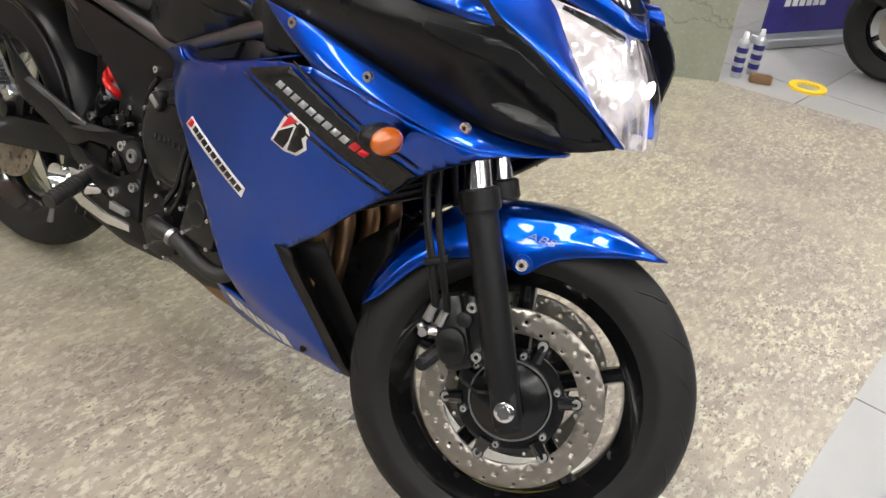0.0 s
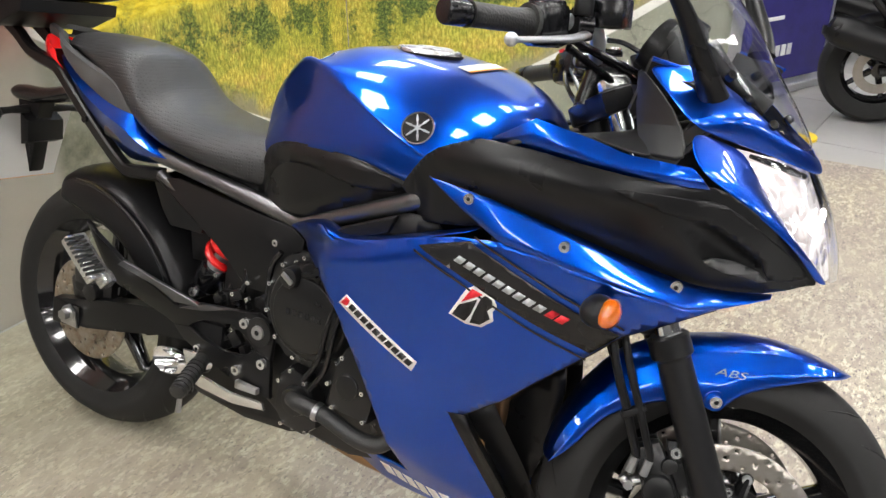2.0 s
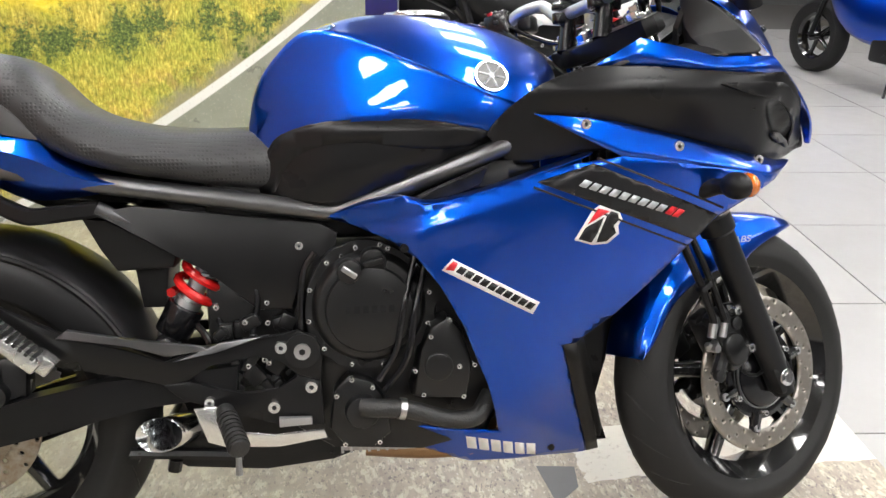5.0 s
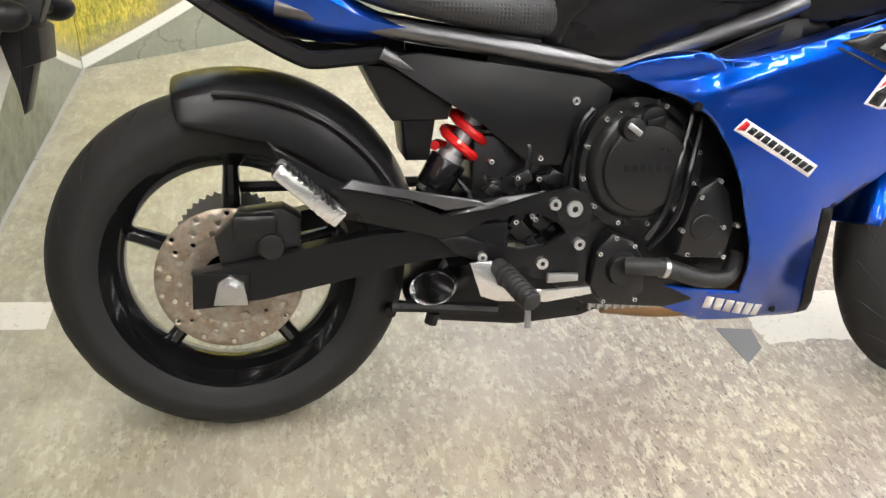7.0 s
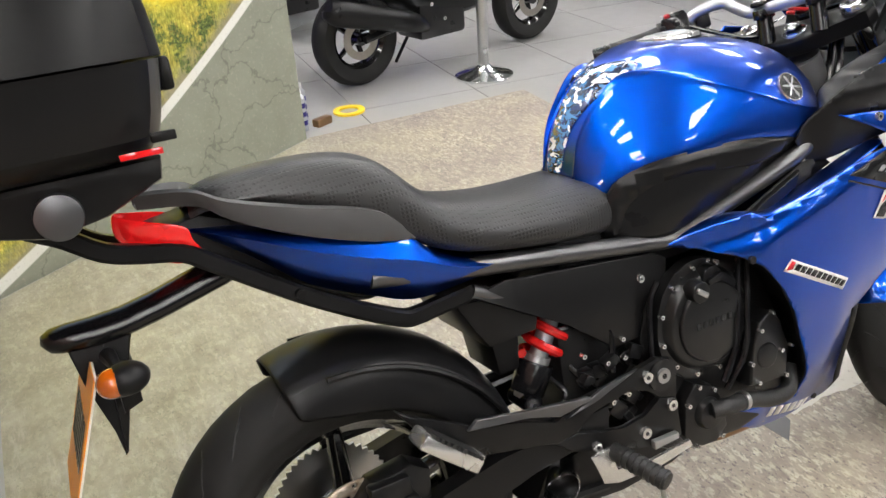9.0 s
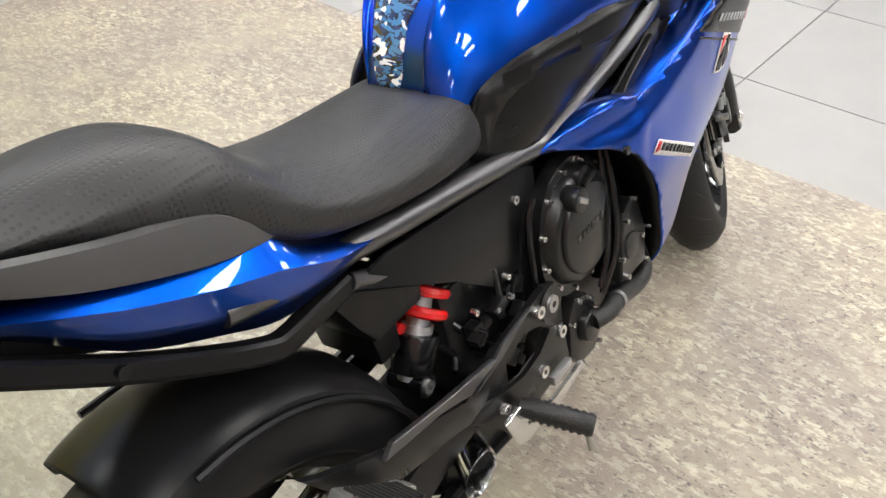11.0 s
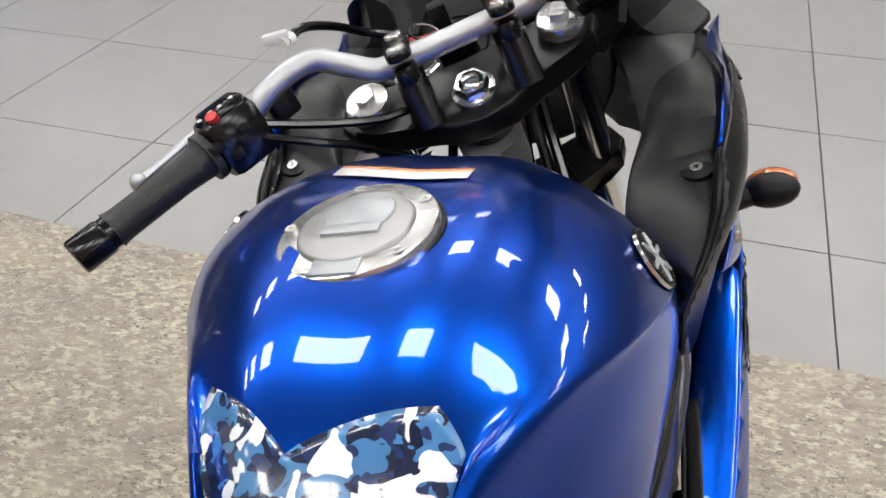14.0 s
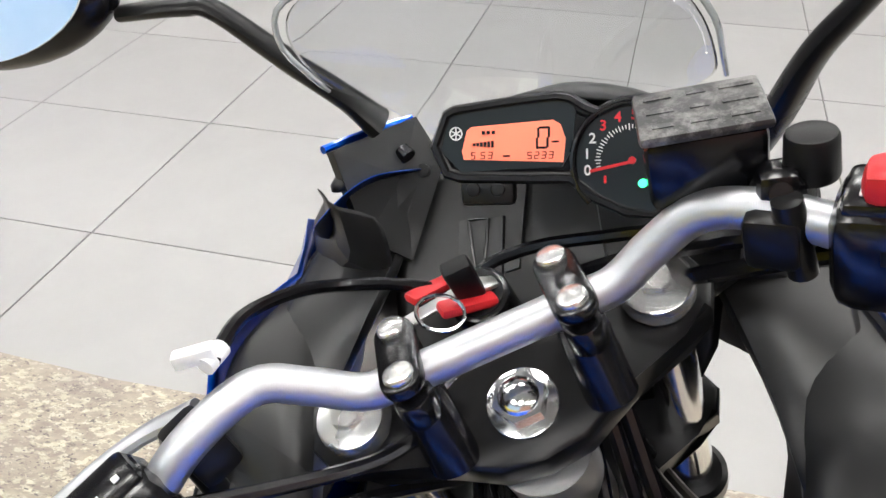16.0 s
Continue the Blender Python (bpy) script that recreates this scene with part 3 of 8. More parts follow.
slab("ground_under_mat", [(-0.6, -2.6), (1.6, -2.6), (1.9, 2.6), (-0.6, 1.9)], -0.0058, -0.0005, GROUT, "grout bed below the printed road mat", "floor")


# ---- the blue motorcycle, in its own frame: x forward, y to its left, z up from the rear contact ----
LEAN = 13.5
bike = thing("motorcycle", "blue sport touring motorcycle with black fairing parts leaning on stand", "motorcycle", pose(0, 0, 0.004, -LEAN))
RAKE, STEER = 25.0, 21.5
STEM = Vector((1.117, 0, 0.952))
UPAX = Vector((-math.sin(radians(RAKE)), 0, math.cos(radians(RAKE))))
FWD = Vector((math.cos(radians(RAKE)), 0, math.sin(radians(RAKE))))
S = Matrix.Translation(STEM) @ Matrix.Rotation(radians(STEER), 4, UPAX) @ Matrix.Translation(-STEM)
FORK0 = STEM + FWD * 0.034
AXLE = FORK0 - UPAX * 0.727 - FWD * 0.017
SIDE = (-1, 1)


def spokes(bm, c, n, r0, r1, w0, w1, d0, d1, y, turn=0.0):
    for k in range(n):
        a = turn + 2 * math.pi * k / n
        u, t = Vector((math.cos(a), 0, math.sin(a))), Vector((-math.sin(a), 0, math.cos(a)))
        rows = []
        for f in (0, 0.33, 0.66, 1):
            r, w, d = r0 + (r1 - r0) * f, w0 + (w1 - w0) * f, d0 + (d1 - d0) * f
            p = Vector(c) + u * r
            rows.append([bm.verts.new(p + t * w * math.cos(q) + Vector((0, y + d * math.sin(q), 0))) for q in (2 * math.pi * i / 10 for i in range(10))])
        for a_, b_ in zip(rows, rows[1:]):
            for i in range(10):
                bm.faces.new((a_[i], a_[(i + 1) % 10], b_[(i + 1) % 10], b_[i]))


def wheel(name, c, R, w, xf=None, turn=0.0):
    """Five-spoke cast wheel with its tyre; radius R and tyre width w."""
    rim = bmesh.new()
    h = w * 0.42
    revolve(rim, [(0.223, -h), (0.223, -h + 0.008), (0.205, -h + 0.012), (0.19, -h * 0.4), (0.19, h * 0.4), (0.205, h - 0.012), (0.223, h - 0.008), (0.223, h),
                  (0.212, h), (0.196, h * 0.62), (0.182, h * 0.4), (0.178, 0), (0.182, -h * 0.4), (0.196, -h * 0.62), (0.212, -h)], c)
    ob = part(name, rim, RIM, bike, "gloss black cast wheel with five spokes", xf=xf)
    for k in range(5):
        sp = bmesh.new()
        spokes(sp, c, 1, 0.045, 0.186, 0.02, 0.014, 0.026, 0.017, 0.0, turn + 2 * math.pi * k / 5)
        part("spoke", sp, RIM, ob, xf=xf)
    hub = bmesh.new()
    revolve(hub, [(0.02, -0.05), (0.05, -0.045), (0.055, 0), (0.05, 0.045), (0.02, 0.05)], c, 32)
    part("hub", hub, RIM, ob, xf=xf)
    t = bmesh.new()
    W = w / 2
    prof = [(0.212, -h), (0.226, -h * 1.05), (R - 0.066, -W * 0.98), (R - 0.056, -W), (R - 0.038, -W * 0.92), (R - 0.0155, -W * 0.62), (R - 0.0035, -W * 0.3), (R, 0)]
    prof = prof + [(r, -y) for r, y in prof[-2::-1]] + [(0.205, h * 0.8), (0.205, -h * 0.8)]
    revolve(t, prof, c, 96)
    tyre = part("tyre", t, RUBBER, ob, "black road tyre with worn tread", xf=xf, angle=60)
    # dark raised strips across each shoulder, in place of the tread grooves' shade
    g = bmesh.new()
    for k in range(22):
        for s in SIDE:
            pts = []
            for f in np.linspace(0.12, 0.86, 6):
                y = s * W * f
                r = interp(abs(y), [0, W * 0.3, W * 0.62, W * 0.9, W], [R, R - 0.0035, R - 0.0155, R - 0.037, R - 0.056]) - 0.0012
                a = 2 * math.pi * (k + (0.5 if s > 0 else 0)) / 22 + 0.34 * f * f
                pts.append((c[0] + r * math.cos(a), c[1] + y, c[2] + r * math.sin(a)))
            tube(g, pts, [0.0012, 0.0022, 0.0024, 0.0022, 0.001], 5, 2)
    tagged(part("tread", g, MATT, tyre, "dark curved strips standing in for shaded tread grooves", xf=xf), kind="stuff")
    return ob


def disc(parent, c, r0, r1, y, material, xf=None, cells=54, hole_r=0.0036):
    """Brake disc drilled through in slanting lines of three."""
    bm = bmesh.new()
    at = lambda r, a: (c[0] + r * math.cos(a), c[1] + y, c[2] + r * math.sin(a))
    da, dr = 2 * math.pi / cells, (r1 - r0) / 3
    for i in range(cells):
        for k in range(3):
            a, r = i * da, r0 + k * dr
            ring = [at(r + dr * v, a + da * u) for u, v in ((0, 0), (0.5, 0), (1, 0), (1, 0.5), (1, 1), (0.5, 1), (0, 1), (0, 0.5))]
            edge = [bm.verts.new(p) for p in ring]
            if (i + k) % 3:
                bm.faces.new(edge)
                continue
            rm, am = r + dr / 2, a + da / 2
            q = [(-0.7, -0.7), (0, -1), (0.7, -0.7), (1, 0), (0.7, 0.7), (0, 1), (-0.7, 0.7), (-1, 0)]
            hole = [bm.verts.new(at(rm + hole_r * v, am + hole_r * u / rm)) for u, v in q]
            for n in range(8):
                bm.faces.new((edge[n], edge[(n + 1) % 8], hole[(n + 1) % 8], hole[n]))
    bmesh.ops.remove_doubles(bm, verts=bm.verts, dist=0.00005)
    return part("brake_disc", bm, material, parent, "drilled steel brake disc", xf=xf, thick=0.0048)


# rear wheel with disc, sprocket, chain
RC = Vector((0, 0, 0.309))
rear = wheel("rear_wheel", RC, 0.308, 0.16, turn=0.28)
disc(rear, RC, 0.075, 0.1225, -0.085, RUSTY, cells=42, hole_r=0.0045)
bm = bmesh.new()
revolve(bm, [(0.045, -0.08), (0.078, -0.083), (0.078, -0.087), (0.045, -0.084)], RC, 40)
for k in range(5):
    a = 2 * math.pi * k / 5
    cyl(bm, RC + Vector((0.068 * math.cos(a), -0.08, 0.068 * math.sin(a))), RC + Vector((0.068 * math.cos(a), -0.094, 0.068 * math.sin(a))), 0.008, seg=10)
part("disc_carrier", bm, RUSTY, rear, "worn steel disc carrier with bolts")
bm = bmesh.new()
n = 46
prof = []
for k in range(n * 2):
    r = 0.112 if k % 2 else 0.105
    a = math.pi * k / n
    prof.append((RC.x + r * math.cos(a), RC.z + r * math.sin(a)))
prism(bm, prof, 0.088, 0.094)
part("sprocket", bm, STEEL, rear, "toothed steel rear sprocket", smooth=False)
bm = bmesh.new()
for zs in (1, -1):
    tube(bm, [(0, 0.091, 0.312 + 0.112 * zs), (0.2, 0.091, 0.345 + 0.08 * zs), (0.5, 0.091, 0.385 + 0.045 * zs)], 0.007, 6, 4, 1.6)
part("chain", bm, MATT, bike, "oily black drive chain")

# swinging arm, axle, chain adjusters
bm = bmesh.new()
for s in SIDE:
    prism(bm, [(-0.058, 0.336), (-0.05, 0.277), (0.054, 0.289), (0.176, 0.314), (0.3, 0.343), (0.46, 0.355), (0.465, 0.41), (0.32, 0.398), (0.239, 0.394), (0.129, 0.374), (0.033, 0.353)], s * 0.098, s * 0.134, 0.006)
cyl(bm, (0.44, -0.11, 0.385), (0.44, 0.11, 0.385), 0.03)
part("swinging_arm", bm, BLACK, bike, "black square-section swinging arm")
for s in SIDE:
    bm = bmesh.new()
    prism(bm, [(-0.058, 0.278), (0.03, 0.283), (0.035, 0.335), (-0.055, 0.338)], s * 0.134, s * 0.138, 0.001)
    part("axle_plate", bm, MATT, bike, "black axle end plate")
bm = bmesh.new()
prism(bm, [(-0.025, 0.285), (0.03, 0.283), (0.024, 0.322), (0.004, 0.336), (-0.016, 0.324)], -0.142, -0.138, 0.001)
cyl(bm, (0.003, -0.14, 0.313), (0.003, -0.146, 0.313), 0.02)
cyl(bm, (0.003, -0.146, 0.313), (0.003, -0.16, 0.313), 0.0135, seg=6)
part("axle_nut", bm, STEEL, bike, "zinc rear axle nut on its plate")
# rear caliper
bm = bmesh.new()
prism(bm, [(-0.01, 0.34), (0.06, 0.36), (0.115, 0.37), (0.12, 0.42), (0.09, 0.44), (0.02, 0.432), (-0.02, 0.39)], -0.118, -0.07, 0.006)
box(bm, (0.045, -0.118, 0.41), (0.07, 0.03, 0.045), bevel=0.008)
cyl(bm, (0.07, -0.11, 0.38), (0.07, -0.14, 0.38), 0.021, bevel=0.003)
cyl(bm, (0.03, -0.11, 0.388), (0.03, -0.132, 0.388), 0.015)
part("rear_brake_caliper", bm, ENGINE, bike, "black rear brake caliper")
bm = bmesh.new()
prism(bm, [(0.02, 0.345), (0.11, 0.352), (0.12, 0.395), (0.07, 0.4), (0.03, 0.375)], -0.1, -0.094, 0.002)
part("caliper_bracket", bm, CASTALU, bike, "grey caliper bracket")

# hugger over the rear wheel
bm = bmesh.new()
rows = []
for k in range(15):
    a = radians(104 - 92 * k / 14)
    rr = 0.332 + 0.012 * math.sin(k / 14 * math.pi)
    row = []
    drop = interp(k, [0, 2, 5, 10, 14], [0.012, 0.04, 0.075, 0.1, 0.1])
    for y, dr in ((0.0, 0.006), (0.045, 0.0), (0.08, -0.012), (0.098, -0.022), (0.108, -0.05), (0.112, -0.05 - drop)):
        r = rr + dr if y < 0.1 else max(0.24, rr + dr)
        row.append((RC.x + r * math.cos(a), -y, RC.z + r * math.sin(a)))
    rows.append(row)
grid(bm, rows, True)
part("rear_hugger", bm, BLACK, bike, "matt black rear wheel hugger", thick=0.004, sub=1)
bm = bmesh.new()
for s in SIDE:
    pts = []
    for k in range(9):
        a = radians(92 - 78 * k / 8)
        pts.append((RC.x + 0.312 * math.cos(a), s * 0.109, RC.z + 0.312 * math.sin(a)))
    tube(bm, pts, 0.005, 6, 3)
part("hugger_rib", bm, BLACK, bike, "raised rib along the hugger")

# shock absorber
bm = bmesh.new()
P0, P1 = Vector((0.345, -0.06, 0.452)), Vector((0.43, -0.06, 0.6))
ax = (P1 - P0).normalized()
cyl(bm, P0 - ax * 0.01, P0 + ax * 0.07, 0.021, 0.023)
cyl(bm, P0 + ax * 0.06, P1, 0.017)
shock = part("shock_absorber", bm, ALU, bike, "grey shock absorber body")
bm = bmesh.new()
s1, s2 = ax.cross(Vector((0, 1, 0))).normalized(), Vector((0, 1, 0))
tube(bm, [P0 + ax * (0.066 + 0.105 * k / 72) + (s1 * math.cos(k * 0.3) + s2 * math.sin(k * 0.3)) * 0.034 for k in range(73)], 0.0085, 8, 1)
part("spring", bm, RED, shock, "red coil spring")
bm = bmesh.new()
cyl(bm, P0 - ax * 0.012 + Vector((0, 0.03, 0)), P0 - ax * 0.012 - Vector((0, 0.03, 0)), 0.018)
cyl(bm, P0, P0 + ax * 0.058, 0.031, 0.033, 28, 0.003)
part("lower_mount", bm, GLOSS, shock, "black lower spring seat")
bolt((0.338, -0.09, 0.441), bike, 0.011)

# engine
bm = bmesh.new()
prism(bm, [(0.56, 0.28), (0.62, 0.24), (0.78, 0.225), (0.9, 0.25), (0.92, 0.36), (0.98, 0.52), (0.97, 0.63), (0.84, 0.66), (0.72, 0.6), (0.6, 0.6), (0.56, 0.5)], -0.115, 0.13, 0.012)
engine = part("engine", bm, ENGINE, bike, "black four-cylinder engine block")
EC = Vector((0.689, -0.13, 0.505))
bm = bmesh.new()
outer = [(EC.x + 0.112 * math.cos(a) * (1 + 0.04 * math.cos(3 * a + 0.5)), EC.z + 0.112 * math.sin(a) * (1 + 0.04 * math.cos(3 * a + 0.5))) for a in (2 * math.pi * k / 48 for k in range(48))]
prism(bm, outer, -0.115, -0.14, 0.004)
part("crankcase_cover", bm, ENGINE, engine, "black crankcase cover with bolted flange")
bm = bmesh.new()
cyl(bm, (EC.x, -0.135, EC.z), (EC.x, -0.158, EC.z), 0.1, 0.088, 56, 0.004)
cyl(bm, (EC.x, -0.158, EC.z - 0.002), (EC.x, -0.166, EC.z - 0.002), 0.076, 0.073, 48, 0.002)
part("clutch_cover", bm, ENGINE, engine, "round black clutch cover")
bm = bmesh.new()
cyl(bm, (0.656, -0.15, 0.572), (0.656, -0.178, 0.572), 0.021, 0.0195, 28, 0.003)
plug = part("oil_filler_plug", bm, ENGINE, engine, "round black oil filler plug")
bm = bmesh.new()
box(bm, (0.656, -0.179, 0.572), (0.028, 0.006, 0.01), Matrix.Rotation(radians(35), 3, "Y"), 0.002)
part("plug_grip", bm, STEEL, plug, "worn metal grip bar")
bm = bmesh.new()
for k in range(6):
    box(bm, (EC.x - 0.036 + k * 0.0145, -0.1665, EC.z), (0.009, 0.0014, 0.012))
part("cover_mark", bm, STBLK, engine, "embossed maker mark as plain bars")
bm = bmesh.new()
cyl(bm, (0.697, -0.14, 0.585), (0.697, -0.163, 0.585), 0.024, 0.022, 32, 0.003)
box(bm, (0.697, -0.166, 0.585), (0.034, 0.01, 0.01), Matrix.Rotation(radians(-15), 3, "Y"), 0.002)
part("oil_filler_cap", bm, BLACK, engine, "black oil filler cap with grip bar")
for k in range(12):
    a = 2 * math.pi * k / 12 + 0.2
    bolt((EC.x + 0.105 * math.cos(a), -0.144, EC.z + 0.105 * math.sin(a)), engine, 0.0046)
bm = bmesh.new()
prism(bm, [(0.755, 0.352), (0.775, 0.345), (0.85, 0.34), (0.862, 0.4), (0.845, 0.46), (0.82, 0.485), (0.79, 0.47), (0.775, 0.43)], -0.11, -0.172, 0.006)
cyl(bm, (0.803, -0.17, 0.4), (0.803, -0.176, 0.4), 0.026, 0.024, 32, 0.002)
part("pickup_cover", bm, ENGINE, engine, "black ignition pickup cover")
for p in ((0.776, 0.353), (0.845, 0.346), (0.865, 0.402), (0.838, 0.4), (0.79, 0.455), (0.822, 0.482), (0.762, 0.396)):
    bolt((p[0], -0.174, p[1]), engine, 0.0046)
bm = bmesh.new()
prism(bm, [(0.615, 0.29), (0.64, 0.255), (0.69, 0.25), (0.72, 0.275), (0.715, 0.33), (0.69, 0.37), (0.65, 0.385), (0.625, 0.36)], -0.1, -0.145, 0.006)
cyl(bm, (0.672, -0.14, 0.32), (0.672, -0.16, 0.32), 0.032, 0.028, 32, 0.003)
part("water_pump", bm, ENGINE, engine, "black water pump housing")
for p in ((0.628, 0.35), (0.64, 0.262), (0.7, 0.262), (0.718, 0.32), (0.655, 0.378), (0.69, 0.362)):
    bolt((p[0], -0.147, p[1]), engine, 0.0046)
bm = bmesh.new()
tube(bm, [(0.672, -0.16, 0.33), (0.7, -0.172, 0.332), (0.75, -0.165, 0.324), (0.82, -0.16, 0.3), (0.87, -0.155, 0.3), (0.9, -0.13, 0.33)], 0.0165, 12, 5)
part("coolant_hose", bm, GRIP, engine, "black rubber coolant hose")
bm = bmesh.new()
cyl(bm, (0.734, -0.168, 0.328), (0.744, -0.167, 0.326), 0.0185, seg=20)
part("hose_clamp", bm, STEEL, engine, "steel hose clamp")
bm = bmesh.new()
for p in ([(0.77, -0.15, 0.6), (0.745, -0.165, 0.5), (0.73, -0.165, 0.43), (0.7, -0.165, 0.38)], [(0.79, -0.15, 0.6), (0.765, -0.17, 0.5), (0.75, -0.17, 0.42), (0.71, -0.16, 0.36)],
          [(0.6, -0.13, 0.6), (0.578, -0.13, 0.56), (0.57, -0.13, 0.45)], [(0.4, -0.09, 0.56), (0.47, -0.1, 0.555), (0.5, -0.11, 0.53), (0.49, -0.12, 0.46)],
          [(0.38, -0.06, 0.48), (0.41, -0.08, 0.44), (0.4, -0.09, 0.42)], [(0.42, -0.06, 0.5), (0.44, -0.09, 0.46), (0.47, -0.1, 0.45)]):
    bm = bmesh.new()
    tube(bm, p, 0.006, 8, 5)
    part("engine_hose", bm, GLOSS, engine, "thin black engine hose")
bm = bmesh.new()
prism(bm, [(0.6, 0.24), (0.64, 0.225), (0.76, 0.22), (0.8, 0.235), (0.78, 0.27), (0.62, 0.27)], -0.1, 0.1, 0.01)
for k in range(9):
    box(bm, (0.635 + k * 0.016, -0.102, 0.247), (0.005, 0.01, 0.04))
part("oil_pan", bm, CASTALU, engine, "raw aluminium finned oil pan")
for p in ((0.644, 0.593), (0.71, 0.61), (0.735, 0.585), (0.612, 0.455), (0.605, 0.52), (0.765, 0.56)):
    bolt((p[0], -0.135, p[1]), engine, 0.0046)
# dark depth behind: air box, gearbox, electrics
bm = bmesh.new()
box(bm, (0.5, 0.0, 0.45), (0.18, 0.16, 0.2), bevel=0.01)
part("gearbox", bm, ENGINE, bike, "black gearbox casing behind the plate")
bm = bmesh.new()
box(bm, (0.62, 0.0, 0.68), (0.4, 0.2, 0.13), bevel=0.02)
part("air_box", bm, MATT, bike, "matt black air box")
bm = bmesh.new()
box(bm, (0.9, 0.0, 0.7), (0.22, 0.16, 0.2), bevel=0.02)
part("cylinder_head", bm, ENGINE, bike, "black cylinder head")
bm = bmesh.new()
rnd = random.Random(4)
for k in range(26):
    c = Vector((rnd.uniform(0.43, 0.55), rnd.uniform(-0.12, -0.085), rnd.uniform(0.36, 0.49)))
    box(bm, c, (rnd.uniform(0.012, 0.035), 0.02, rnd.uniform(0.01, 0.03)), Matrix.Rotation(rnd.uniform(-1, 1), 3, "Y"), 0.002)
tagged(part("linkage_clutter", bm, ENGINE, bike, "black linkage parts and fittings behind the plate"), kind="stuff")
for k in range(7):
    bolt((rnd.uniform(0.4, 0.52), -0.122, rnd.uniform(0.4, 0.52)), bike, 0.005)

# radiator and header pipes
bm = bmesh.new()
box(bm, (1.06, 0, 0.6), (0.03, 0.32, 0.2), Matrix.Rotation(radians(-18), 3, "Y"), 0.004)
rad = part("radiator", bm, MATT, bike, "black finned radiator")
for k in range(15):
    bm = bmesh.new()
    box(bm, (1.106 - 0.0039 * k, 0, 0.516 + k * 0.012), (0.012, 0.3, 0.004), Matrix.Rotation(radians(-18), 3, "Y"))
    part("fin", bm, MATT, rad, smooth=False)
bm = bmesh.new()
for y in (-0.105, -0.036, 0.036, 0.105):
    tube(bm, [(0.95, y, 0.51), (1.01, y, 0.5), (1.045, y, 0.45), (1.03, y * 0.95, 0.3), (0.92, y * 0.7, 0.22), (0.8, y * 0.6, 0.205), (0.68, y * 0.5, 0.215)], 0.018, 12, 5)
part("exhaust_header", bm, BRASS, bike, "heat-stained steel exhaust header pipes")
bm = bmesh.new()
prism(bm, [(0.3, 0.25), (0.36, 0.21), (0.5, 0.195), (0.62, 0.205), (0.68, 0.225), (0.62, 0.28), (0.46, 0.33), (0.36, 0.345)], -0.1, 0.1, 0.025)
part("silencer", bm, BLACK, bike, "black underslung silencer box")
bm = bmesh.new()
TX = Vector((0.332, -0.155, 0.303))
rows = []
for r, d in ((0.03, 0.11), (0.033, 0.02), (0.034, 0.0), (0.033, -0.002), (0.03, 0.004), (0.028, 0.07)):
    rows.append([(TX.x + 0.55 * d + r * 1.15 * math.cos(a) , TX.y + d * 0.75, TX.z + r * 0.9 * math.sin(a) - 0.1 * d) for a in (2 * math.pi * k / 32 for k in range(33))])
grid(bm, rows)
bmesh.ops.remove_doubles(bm, verts=bm.verts, dist=0.0005)
part("exhaust_tip", bm, CHROME, bike, "polished oval exhaust tip")
bm = bmesh.new()
tube(bm, [(0.27, -0.1, 0.252), (0.36, -0.1, 0.245), (0.46, -0.1, 0.235)], 0.011, 8, 3)
tube(bm, [(0.345, -0.1, 0.235), (0.34, -0.1, 0.215)], 0.012, 8, 1)
tube(bm, [(0.27, -0.09, 0.235), (0.265, 0.09, 0.235)], 0.011, 8, 1)
part("centre_stand", bm, BLACK, bike, "folded black stand tubes")

# heel plate, foot pegs, brake pedal
bm = bmesh.new()
prism(bm, [(0.07, 0.553), (0.1, 0.53), (0.2, 0.472), (0.29, 0.452), (0.345, 0.424), (0.41, 0.45), (0.526, 0.459), (0.565, 0.47), (0.596, 0.458), (0.607, 0.425), (0.602, 0.38), (0.562, 0.392), (0.54, 0.418), (0.5, 0.432), (0.42, 0.42), (0.385, 0.392), (0.345, 0.386), (0.3, 0.4), (0.16, 0.432), (0.12, 0.475)], -0.148, -0.136, 0.003)
prism(bm, [(0.34, 0.387), (0.385, 0.392), (0.43, 0.374), (0.48, 0.36), (0.53, 0.366), (0.562, 0.392), (0.602, 0.38), (0.606, 0.3), (0.55, 0.3), (0.5, 0.315), (0.43, 0.338), (0.37, 0.36)], -0.1478, -0.1362, 0.003)
plate = part("footrest_bracket", bm, BLACK, bike, "black cast footrest bracket")
# ribs in lighter grey paint the highlights on the bracket's facets
bm = bmesh.new()
prism(bm, [(0.18, 0.478), (0.29, 0.462), (0.35, 0.438), (0.42, 0.446), (0.41, 0.453), (0.3, 0.47), (0.2, 0.492)], -0.156, -0.147, 0.002)
prism(bm, [(0.36, 0.428), (0.44, 0.457), (0.52, 0.466), (0.43, 0.44)], -0.155, -0.147, 0.002)
part("bracket_rib", bm, FRAME, plate, "grey bracket ribs standing in for highlighted facets")
bm = bmesh.new()
cyl(bm, (0.573, -0.145, 0.434), (0.573, -0.152, 0.434), 0.03, seg=32)
part("pivot_cover", bm, ENGINE, plate)
bolt((0.573, -0.152, 0.434), plate, 0.015, CASTALU)
for p, r in (((0.538, 0.443), 0.0135), ((0.586, 0.371), 0.0135), ((0.522, 0.339), 0.0135), ((0.416, 0.354), 0.011)):
    bolt((p[0], -0.152, p[1]), plate, r * 0.82, CHROME)
bm = bmesh.new()
d = Vector((0.084, 0, -0.077)).normalized()
rot = d.to_track_quat("X", "Z").to_matrix()
box(bm, (0.125, -0.19, 0.485), (0.115, 0.05, 0.026), rot, 0.005)
